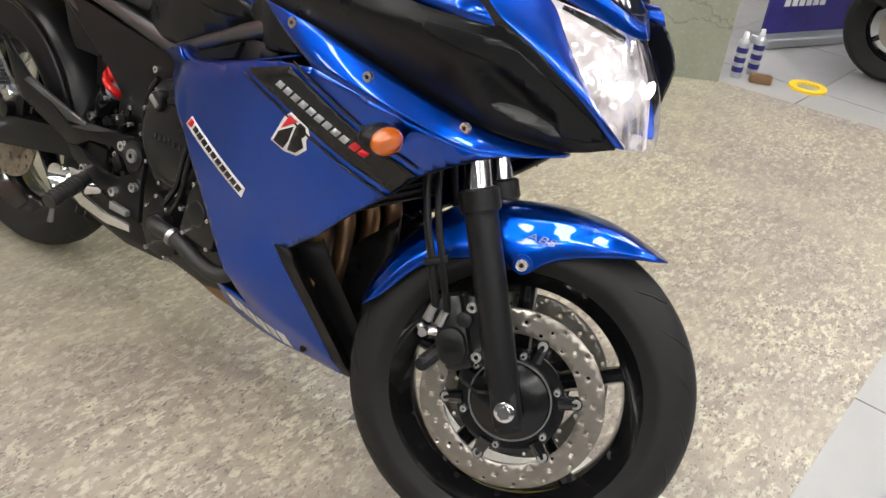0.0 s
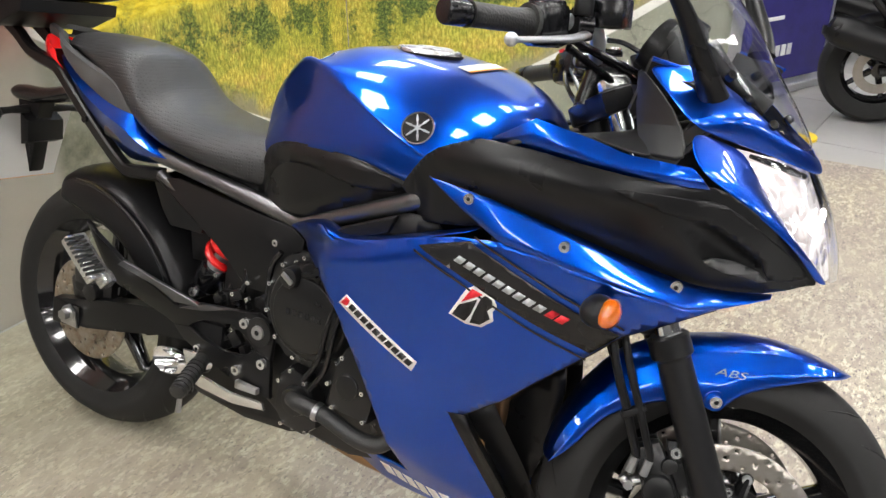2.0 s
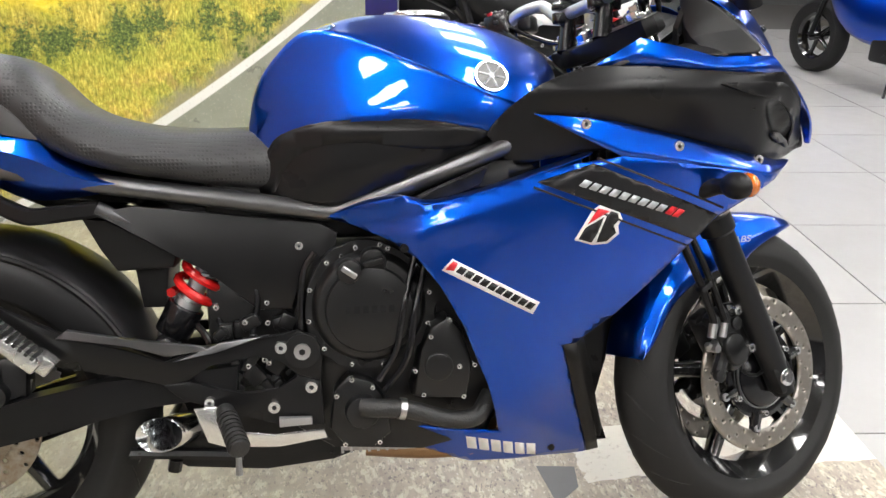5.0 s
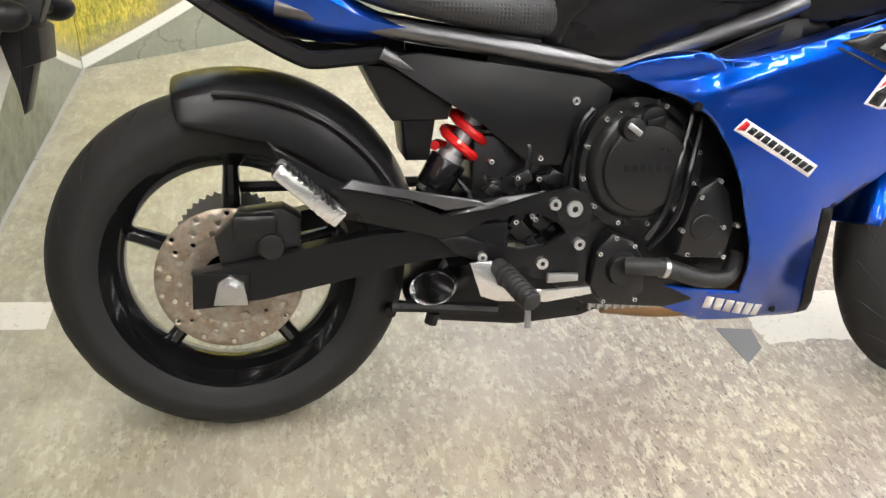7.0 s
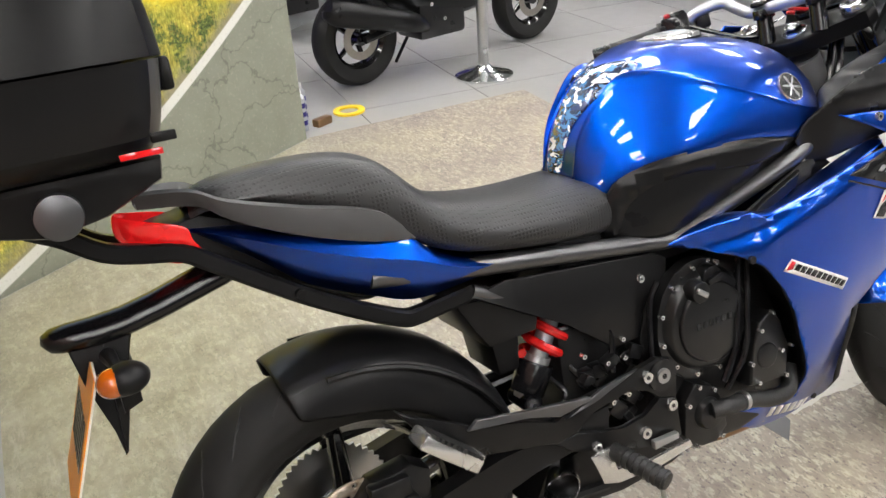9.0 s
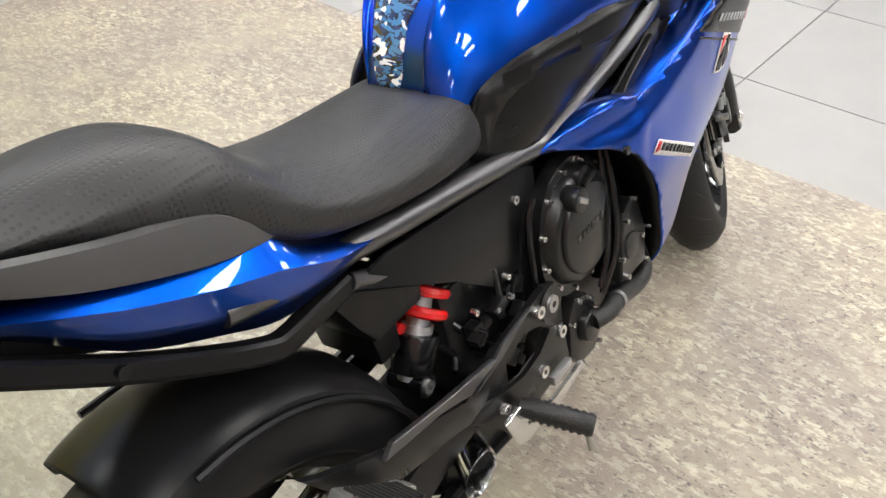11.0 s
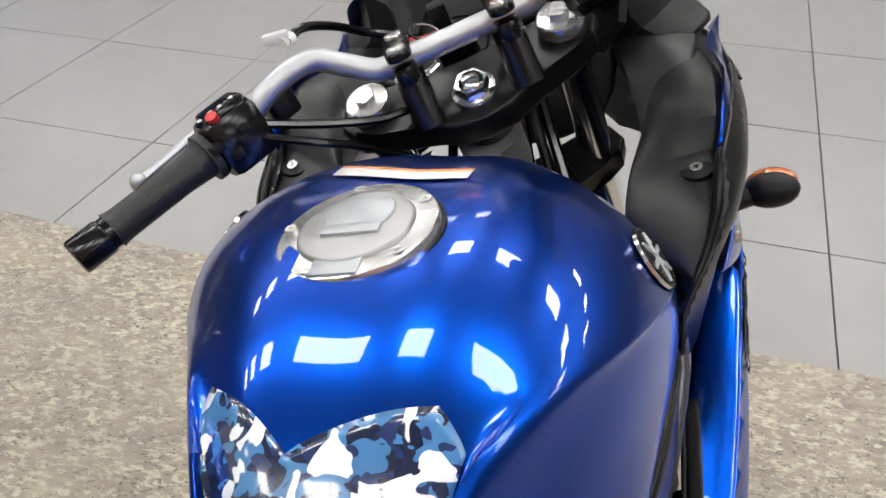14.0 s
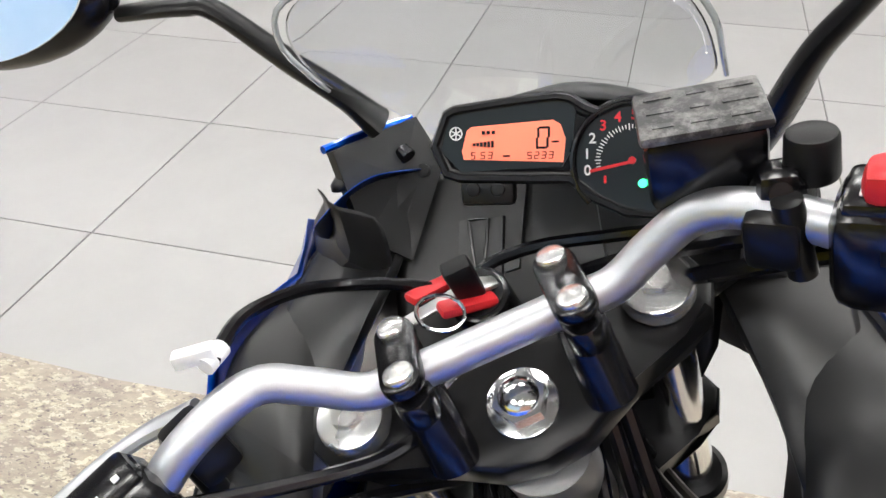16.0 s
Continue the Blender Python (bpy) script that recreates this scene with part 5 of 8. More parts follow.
for s in SIDE:
    half_xf["now"] = LEFT if s > 0 else None
    bm = bmesh.new()
    panel(bm, SIDE_PANEL, y_side, 0.012, s)
    # the bright band between the fold and the black cowl
    rows = [[], [], [], [], [], []]
    for x in np.linspace(0.955, 1.46, 64):
        zb, zt = interp(x, BAND_X, BAND_Z), soft(x, EDGE_X, EDGE_Z)
        yb, yt = y_side(x, min(zb, fold_line(x)[0])), soft(x, EDGE_X, EDGE_Y)
        if x < 1.095:
            yb = interp(x, [0.955, 1.095], [yt, yb])
        for k, row in enumerate(rows):
            f = k / 5
            row.append((x, s * (yb + (yt - yb) * f ** 1.5), zb + (max(zt, zb + 0.001) - zb) * f))
    grid(bm, rows)
    fair = part("side_fairing", bm, BLUE, bike, "glossy metallic blue side fairing panel", thick=0.004, angle=60)
    # the inward ledge at the fairing's upper rear edge
    bm = bmesh.new()
    edge = [(0.618, 0.66), (0.65, 0.672), (0.69, 0.686), (0.748, 0.7), (0.778, 0.682), (0.82, 0.692), (0.87, 0.702), (0.946, 0.727), (1.0, 0.745), (1.05, 0.762)]
    grid(bm, [[(x, s * y_side(x, z), z) for x, z in edge], [(x + 0.004, s * (y_side(x, z) - 0.016), z + 0.006) for x, z in edge], [(x - 0.004, s * (y_side(x, z) - 0.045), z + 0.002) for x, z in edge]])
    part("fairing_ledge", bm, BLUE, fair, "blue inner ledge", thick=0.003, sub=1, angle=80)
    bm = bmesh.new()
    trim = [(1.018, 0.43), (1.032, 0.39), (1.046, 0.35), (1.06, 0.31), (1.074, 0.27), (1.088, 0.232), (1.099, 0.2), (1.112, 0.167)]
    grid(bm, [[(x, s * (y_side(x, z) + 0.0015), z) for x, z in trim], [(x + 0.025, s * (y_side(x, z) - 0.004), z + 0.002) for x, z in trim], [(x + 0.012, s * (y_side(x, z) - 0.03), z + 0.006) for x, z in trim]])
    part("edge_trim", bm, MATT, fair, "matt black front edge trim", thick=0.003)
    bm = bmesh.new()
    grid(bm, [[(x + 0.004, s * (y_side(x, z) - 0.032), z) for x, z in trim], [(x + 0.05, s * (y_side(x, z) * 0.9 - 0.045), z + 0.012) for x, z in trim], [(x + 0.03, s * (y_side(x, z) * 0.55), z + 0.02) for x, z in trim]])
    part("radiator_duct", bm, MATT, fair, "matt black inner duct", thick=0.003)
    bm = bmesh.new()
    panel(bm, [(1.035, 0.365), (1.085, 0.44), (1.13, 0.482), (1.158, 0.512), (1.164, 0.46), (1.15, 0.36), (1.125, 0.27), (1.09, 0.26)], lambda x, z: 0.035, 0.03, s)
    part("radiator_side_duct", bm, BLACK, fair, "satin black side duct of the radiator", thick=0.004)
    # inward flange along the lower front edge
    bm = bmesh.new()
    grid(bm, [[(x, s * (y_side(x, z) - 0.001), z) for x, z in FRONT_EDGE], [(x - 0.004, s * (y_side(x, z) - 0.016), z + 0.004) for x, z in FRONT_EDGE]])
    part("edge_flange", bm, MATT, fair, "black inner flange", thick=0.002)
    # inner black lining under the nose
    bm = bmesh.new()
    panel(bm, [(1.38, 0.716), (1.3, 0.68), (1.24, 0.628), (1.19, 0.59), (1.15, 0.6), (1.13, 0.7), (1.25, 0.725)], lambda x, z: y_side(x, z) - 0.035, 0.05, s)
    part("inner_lining", bm, MATT, fair, "matt black inner lining", thick=0.003)
    # dark filler added over the gap between the fairing's rear edge and engine
    cut = [(0.91, 0.285), (0.896, 0.33), (0.886, 0.367), (0.862, 0.425), (0.837, 0.488), (0.801, 0.552), (0.765, 0.598), (0.725, 0.625), (0.68, 0.645)]
    bm = bmesh.new()
    grid(bm, [[(x + 0.004, s * (y_side(x, z) - 0.004), z) for x, z in cut], [(x + 0.02, s * (y_side(x, z) - 0.03), z + 0.004) for x, z in cut], [(x + 0.04, s * 0.1, z + 0.01) for x, z in cut]])
    part("engine_shield", bm, MATT, fair, "dark filler added in the gap beside the engine", thick=0.003)
    # black stripe and its lettering as bars
    bm = bmesh.new()
    panel(bm, [(0.956, 0.7185), (1.047, 0.7465), (1.283, 0.6505), (1.242, 0.609)], lambda x, z: y_side(x, z) + 0.002, 0.012, s)
    part("black_stripe", bm, STBLK, fair, "black decal stripe", thick=0.0004)
    bm = bmesh.new()
    for o in (0.012, -0.012):
        dx, dz = 0.42 * o, 0.9 * o
        a, b = ((1.047, 0.7465), (1.283, 0.6505)) if o > 0 else ((0.956, 0.7185), (1.242, 0.609))
        panel(bm, [(a[0] + dx, a[1] + dz * 0.6), (b[0] + dx, b[1] + dz), (b[0] + dx * 1.25, b[1] + dz * 1.3), (a[0] + dx * 1.3, a[1] + dz * 0.9)], lambda x, z: y_side(x, z) + 0.002, 0.012, s)
    part("pin_stripe", bm, STBLK, fair, "thin black pin stripe", thick=0.0004)
    bm = bmesh.new()
    stripes(bm, ((1.026, 0.7165), (1.176, 0.667)), 0.0125, 9, 0.13, 0.5, s, y_side, 0.0034)
    part("model_lettering", bm, SILV, fair, "silver model lettering as plain bars", thick=0.0003)
    bm = bmesh.new()
    stripes(bm, ((1.179, 0.6665), (1.208, 0.6565)), 0.015, 2, 0.08, 0.5, s, y_side, 0.0034)
    part("red_lettering", bm, STRED, fair, "red letter as plain bars", thick=0.0003)
    # tyre maker stickers as plain shapes
    bm = bmesh.new()
    panel(bm, [(0.804, 0.578), (0.821, 0.597), (0.967, 0.517), (0.956, 0.496)], lambda x, z: y_side(x, z) + 0.0018, 0.012, s)
    st = part("tyre_sticker", bm, WHITE, fair, "white tyre maker sticker with black bars", thick=0.0004)
    bm = bmesh.new()
    for k in range(10):
        bm = bmesh.new() if k else bm
        f, g = k / 10, (k + 1) / 10
        stripes(bm, ((0.829 + 0.128 * f, 0.5805 - 0.072 * f), (0.829 + 0.128 * g, 0.5805 - 0.072 * g)), 0.0125, 1, 0.09, 0.25, s, y_side, 0.0028)
        part("sticker_bar", bm, STBLK, st, thick=0.0003)
    bm = bmesh.new()
    panel(bm, [(0.809, 0.579), (0.822, 0.5935), (0.83, 0.589), (0.823, 0.577)], lambda x, z: y_side(x, z) + 0.0028, 0.012, s)
    part("sticker_red", bm, STRED, st, thick=0.0003)
    bm = bmesh.new()
    panel(bm, [(1.0205, 0.6215), (1.0473, 0.6688), (1.0601, 0.6782), (1.0933, 0.6688), (1.1008, 0.6541), (1.0943, 0.6436), (1.0965, 0.6289), (1.0772, 0.6131), (1.0505, 0.6121)], lambda x, z: y_side(x, z) + 0.0018, 0.012, s)
    st = part("emblem_sticker", bm, WHITE, fair, "white emblem sticker with red and black shapes", thick=0.0004)
    bm = bmesh.new()
    panel(bm, [(1.0408, 0.6467), (1.0580, 0.6730), (1.0772, 0.6677)], lambda x, z: y_side(x, z) + 0.0028, 0.012, s)
    part("emblem_red", bm, STRED, st, thick=0.0003)
    bm = bmesh.new()
    panel(bm, [(1.0269, 0.6226), (1.0376, 0.6415), (1.0687, 0.6583), (1.0590, 0.6310), (1.0494, 0.6163)], lambda x, z: y_side(x, z) + 0.0028, 0.012, s)
    panel(bm, [(1.0622, 0.6310), (1.0729, 0.6583), (1.0804, 0.6677), (1.0922, 0.6635), (1.0943, 0.6520), (1.0858, 0.6436), (1.0911, 0.6310), (1.0751, 0.6173), (1.0580, 0.6163)], lambda x, z: y_side(x, z) + 0.0028, 0.012, s)
    part("emblem_black", bm, STBLK, st, thick=0.0003)
    bm = bmesh.new()
    stripes(bm, ((0.858, 0.2335), (1.0, 0.196)), 0.03, 6, 0.1, -0.5, s, y_side, 0.0016)
    part("maker_lettering", bm, WHITE, fair, "white maker lettering as plain bars", thick=0.0003)
    for x, z in ((1.035, 0.808), (1.192, 0.77), (1.348, 0.743)):
        bolt((x, s * (y_side(x, z) + 0.002), z), fair, 0.0088, POLISH, (0, s, 0), h=0.003)
    for x, z, r in ((0.745, 0.614, 0.0075), (0.744, 0.252, 0.007), (1.03, 0.195, 0.007)):
        bolt((x, s * (y_side(x, z) + 0.002), z), fair, r, BLACK, (0, s, 0), h=0.003)
    # black upper cowl with its air scoop
    bm = bmesh.new()
    short = lambda loop: loop if s < 0 else [(min(x, 1.455 + 0.2 * (x - 1.455)), z) for x, z in loop]
    panel(bm, short(COWL), y_cowl, 0.008, s, 2)
    cowl = part("upper_cowl", bm, BLACK, bike, "satin black upper side cowl with an air scoop", thick=0.004, angle=50)
    bm = bmesh.new()
    panel(bm, [(1.425, 0.765), (1.4, 0.771), (1.375, 0.784), (1.385, 0.79), (1.41, 0.786), (1.44, 0.772), (1.451, 0.758), (1.44, 0.757)], lambda x, z: y_cowl(x, z) + 0.011, 0.01, s)
    part("scoop_lip", bm, RAIL, cowl, "grey black lip of the scoop", thick=0.006)
    bm = bmesh.new()
    panel(bm, short([(1.25, 0.868), (1.3, 0.871), (1.36, 0.87), (1.392, 0.866), (1.437, 0.835), (1.474, 0.797), (1.499, 0.765), (1.452, 0.758), (1.442, 0.792), (1.412, 0.82), (1.376, 0.84), (1.336, 0.845), (1.29, 0.856)]), lambda x, z: y_cowl(x, z) + 0.0045, 0.01, s, 2)
    part("cowl_wing", bm, BLACK, cowl, "raised satin black wing over the scoop", thick=0.005)
    top = [(0.9, 0.815), (0.926, 0.842), (0.966, 0.872), (1.0, 0.886), (1.024, 0.894), (1.05, 0.899)]
    bm = bmesh.new()
    grid(bm, [[(x, s * (y_cowl(x, z) - 0.001), z - 0.001) for x, z in top], [(x, s * (y_cowl(x, z) - 0.005), z + 0.001) for x, z in top], [(x, s * (y_cowl(x, z) - 0.011), z - 0.006) for x, z in top]])
    part("cowl_lip", bm, BLACK, cowl, thick=0.002, sub=1)
    # black inner panel beside the tank and steering head
    bm = bmesh.new()
    outer = [(0.925, 0.206, 0.84), (0.96, 0.222, 0.862), (1.0, 0.231, 0.874), (1.045, 0.235, 0.882), (1.066, 0.236, 0.888), (1.082, 0.24, 0.916), (1.14, 0.242, 0.935), (1.2, 0.233, 0.924), (1.256, 0.227, 0.911)]
    ridge = [(0.94, 0.195, 0.835), (0.975, 0.188, 0.859), (1.01, 0.182, 0.873), (1.03, 0.186, 0.881), (1.048, 0.19, 0.886), (1.066, 0.194, 0.911), (1.125, 0.196, 0.931), (1.19, 0.186, 0.928), (1.246, 0.178, 0.921)]
    inside = [(0.945, 0.19, 0.822), (0.98, 0.15, 0.86), (1.0, 0.134, 0.872), (1.018, 0.135, 0.877), (1.036, 0.138, 0.893), (1.06, 0.145, 0.9), (1.1, 0.155, 0.905), (1.16, 0.152, 0.908), (1.215, 0.145, 0.918)]
    row = lambda pts, dy=0.0, dz=0.0: [(x, s * (y + dy), z + dz) for x, y, z in pts]
    grid(bm, [row(outer, 0.004, -0.02), row(outer), row(ridge), row(inside), row(inside, 0.022, -0.06)])
    panel_bm = bm
    bm = bmesh.new()
    rail = [(1.09, 0.205, 0.908), (1.14, 0.212, 0.922), (1.2, 0.218, 0.927), (1.252, 0.225, 0.9125), (1.3, 0.23, 0.911)]
    mids = [(1.09, 0.18, 0.9), (1.15, 0.172, 0.918), (1.205, 0.175, 0.936), (1.255, 0.175, 0.935), (1.31, 0.17, 0.95)]
    near = [(1.08, 0.156, 0.902), (1.15, 0.15, 0.91), (1.2, 0.135, 0.928), (1.255, 0.113, 0.952), (1.32, 0.1, 0.975)]
    grid(bm, [row(rail), row(mids), row(near), row(near, 0.014, -0.025)])
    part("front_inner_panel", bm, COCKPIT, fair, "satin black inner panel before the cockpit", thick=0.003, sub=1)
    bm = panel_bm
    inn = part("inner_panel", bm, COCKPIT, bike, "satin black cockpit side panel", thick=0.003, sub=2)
    bolt((1.038, s * 0.212, 0.883), inn, 0.0065, STEEL, (-0.25, 0, 1), h=0.003)
    # dark disc stands in for the shaded hollow round the screw
    bm = bmesh.new()
    cyl(bm, (1.039, s * 0.212, 0.8725), (1.038, s * 0.212, 0.8825), 0.015, seg=24)
    part("screw_recess", bm, MATT, inn)

half_xf["now"] = None
# ---- nose, headlamp, screen ----
lens_rows = [[(1.474, 0, 0.912), (1.46, -0.036, 0.914), (1.428, -0.08, 0.924), (1.382, -0.117, 0.932)],
             [(1.5, 0, 0.868), (1.492, -0.045, 0.87), (1.467, -0.092, 0.872), (1.425, -0.119, 0.879)],
             [(1.52, 0, 0.826), (1.514, -0.045, 0.827), (1.496, -0.088, 0.828), (1.463, -0.114, 0.832)],
             [(1.532, 0, 0.787), (1.529, -0.035, 0.786), (1.52, -0.065, 0.785), (1.5, -0.088, 0.785)],
             [(1.536, 0, 0.754), (1.535, -0.018, 0.754), (1.532, -0.034, 0.754), (1.524, -0.05, 0.757)]]
bm = bmesh.new()
grid(bm, lens_rows, True)
head = part("headlamp", bm, LENS, bike, "clear lit headlamp lens", thick=0.0015, sub=2)
bm = bmesh.new()
rrows = []
for k, r in enumerate(lens_rows):
    rrows.append([(p[0] - 0.012 - 0.012 * math.sin(math.pi * min(1.0, abs(p[1]) / 0.085)) * (1 if 0 < k < 4 else 0.2), p[1] * 0.99, p[2]) for p in r])
grid(bm, rrows, True)
part("reflector", bm, REFL, head, "faceted chrome reflector with the bulbs' light painted in", sub=3)
for s in SIDE:
    bm = bmesh.new()
    tube(bm, [(1.392, s * 0.108, 0.924), (1.43, s * 0.072, 0.912), (1.462, s * 0.036, 0.9)], [0.003, 0.006, 0.004], 8, 3)
    part("lamp_rib", bm, GLOSS, head, "dark rib inside the lamp")
    bm = bmesh.new()
    ball(bm, (1.492, s * 0.045, 0.835), 0.011, (0.5, 1.2, 1.2))
    part("bulb", bm, BULB, head, "glowing bulb")
crease = [(1.322, 0.207, 0.962), (1.354, 0.162, 0.946), (1.384, 0.1195, 0.9345)]
cheek_out = [(1.345, 0.244, 0.912), (1.392, 0.212, 0.884), (1.448, 0.172, 0.843), (1.49, 0.135, 0.803), (1.512, 0.088, 0.758)]
lamp_out = [(1.384, 0.1195, 0.9345), (1.426, 0.121, 0.88), (1.464, 0.116, 0.833), (1.5, 0.09, 0.786), (1.524, 0.052, 0.758)]
noses = {}
for s in SIDE:
    def fl(q):
        return [(x, s * y, z) for x, y, z in q]
    # cheek between lamp and black cowl
    bm = bmesh.new()
    rows = [crease]
    for k, (a, b) in enumerate(zip(cheek_out, lamp_out)):
        if k == 0:
            rows.append([a, (1.376, 0.198, 0.916), (1.41, 0.128, 0.905)])
            continue
        if s > 0:
            a = (a[0] - 0.03, a[1] - 0.02, a[2])
        m = ((a[0] + b[0]) / 2 + (0.01 if s < 0 else -0.006), (a[1] + b[1]) / 2 + 0.009, (a[2] + b[2]) / 2 + 0.004)
        rows.append([a, m, b])
    grid(bm, [fl(r) for r in rows])
    nose = part("nose_cheek", bm, BLUE, bike, "glossy blue headlamp surround", thick=0.004, sub=2)
    noses[s] = nose
    # fin and brow: from the fin's rear edge round to the beak
    cols = [[(1.235, 0.166, 1.031), (1.268, 0.152, 1.036), (1.3, 0.13, 1.04), (1.312, 0.1, 1.03)],
            [(1.28, 0.187, 1.0), (1.312, 0.165, 1.008), (1.342, 0.135, 1.012), (1.36, 0.1, 1.006)],
            [(1.322, 0.207, 0.962), (1.348, 0.173, 0.974), (1.376, 0.135, 0.982), (1.395, 0.09, 0.98)],
            [(1.354, 0.162, 0.946), (1.381, 0.136, 0.96), (1.408, 0.1, 0.963), (1.42, 0.075, 0.96)],
            [(1.387, 0.1175, 0.935), (1.413, 0.1, 0.945), (1.432, 0.075, 0.946), (1.44, 0.06, 0.945)],
            [(1.432, 0.078, 0.921), (1.447, 0.064, 0.932), (1.456, 0.05, 0.934), (1.46, 0.04, 0.936)],
            [(1.472, 0.036, 0.905), (1.472, 0.03, 0.918), (1.468, 0.022, 0.924), (1.465, 0.015, 0.928)],
            [(1.484, 0.0, 0.903), (1.48, 0.0, 0.914), (1.474, 0.0, 0.922), (1.47, 0.0, 0.928)]]
    bm = bmesh.new()
    grid(bm, [fl(c) for c in cols])
    part("nose_fin", bm, BLUE, nose, "glossy blue fin and beak below the screen", thick=0.003, sub=2)
    half_xf["now"] = LEFT if s > 0 else None
    # narrow blue ridge above the black cowl
    top = [(1.345, 0.246, 0.912), (1.3, 0.236, 0.912), (1.256, 0.229, 0.912), (1.2, 0.236, 0.926), (1.122, 0.244, 0.941), (1.06, 0.236, 0.905)]
    low = [(1.37, 0.236, 0.887), (1.31, 0.2465, 0.884), (1.258, 0.248, 0.887), (1.2, 0.25, 0.891), (1.126, 0.2465, 0.897), (1.05, 0.232, 0.893)]
    mid = [((a[0] + b[0]) / 2, (a[1] + b[1]) / 2 + 0.003, (a[2] + b[2]) / 2 + 0.002) for a, b in zip(top, low)]
    inn = [(x, y - 0.002, z - 0.002) for x, y, z in top]
    bm = bmesh.new()
    grid(bm, [fl(inn), fl(top), fl(mid), fl(low)])
    part("blue_ridge", bm, BLUE, nose, "narrow blue ridge above the black cowl", thick=0.003, angle=30)
    # black lining inside the fin
    edge = [(1.233, 0.1635, 1.028), (1.278, 0.1845, 0.997), (1.319, 0.2045, 0.959), (1.342, 0.247, 0.912)]
    back = [(1.222, 0.15, 1.018), (1.222, 0.152, 0.985), (1.23, 0.158, 0.95), (1.26, 0.214, 0.912)]
    deep = [(1.252, 0.118, 1.0), (1.25, 0.12, 0.965), (1.25, 0.125, 0.935), (1.258, 0.15, 0.905)]
    bm = bmesh.new()
    grid(bm, [fl(edge), fl([((a[0] + b[0]) / 2 + 0.006, (a[1] + b[1]) / 2, (a[2] + b[2]) / 2) for a, b in zip(edge, back)]), fl(back), fl(deep)])
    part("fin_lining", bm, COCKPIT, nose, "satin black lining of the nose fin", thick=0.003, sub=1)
    half_xf["now"] = None
half_xf["now"] = None
bm = bmesh.new()
SCR = [[(1.466, 0, 0.93), (1.45, 0.045, 0.936), (1.412, 0.086, 0.966)],
       [(1.42, 0, 0.99), (1.405, 0.055, 0.998), (1.37, 0.1, 1.006)],
       [(1.385, 0, 1.035), (1.372, 0.06, 1.04), (1.335, 0.112, 1.044)],
       [(1.372, 0, 1.052), (1.358, 0.066, 1.057), (1.322, 0.12, 1.06)],
       [(1.355, 0, 1.075), (1.34, 0.078, 1.078), (1.298, 0.148, 1.078)],
       [(1.325, 0, 1.112), (1.31, 0.076, 1.115), (1.262, 0.144, 1.11)],
       [(1.285, 0, 1.162), (1.27, 0.074, 1.165), (1.222, 0.138, 1.15)],
       [(1.255, 0, 1.2), (1.24, 0.066, 1.2), (1.2, 0.12, 1.185)],
       [(1.243, 0, 1.214), (1.232, 0.05, 1.212), (1.205, 0.09, 1.2)]]
rows = []
for r in SCR:
    up = [(x + (0.19 * y if y else 0.0), y, z + 0.14 * y) for x, y, z in r[1:]]
    rows.append([(x, -y, z) for x, y, z in r[::-1]] + up)
grid(bm, rows)
screen = part("windscreen", bm, GLASS, bike, "clear plastic windscreen", thick=0.003, sub=2)
screen.visible_shadow = False
bm = bmesh.new()
rim_pts = [r[0] for r in rows[4:]] + rows[-1][1:-1] + [r[-1] for r in rows[4:][::-1]]
tube(bm, rim_pts, 0.0022, 8, 3)
part("screen_rim", bm, SCREENRIM, screen, "pale rounded edge of the screen").visible_shadow = False
for p in ((1.346, 0.112, 1.028), (1.373, 0.102, 0.998), (1.41, 0.0885, 0.968)):
    for s in SIDE:
        bolt((p[0], s * p[1], p[2]), screen, 0.0075, GLOSS, (0.5, s * 0.6, 0.5), h=0.005)
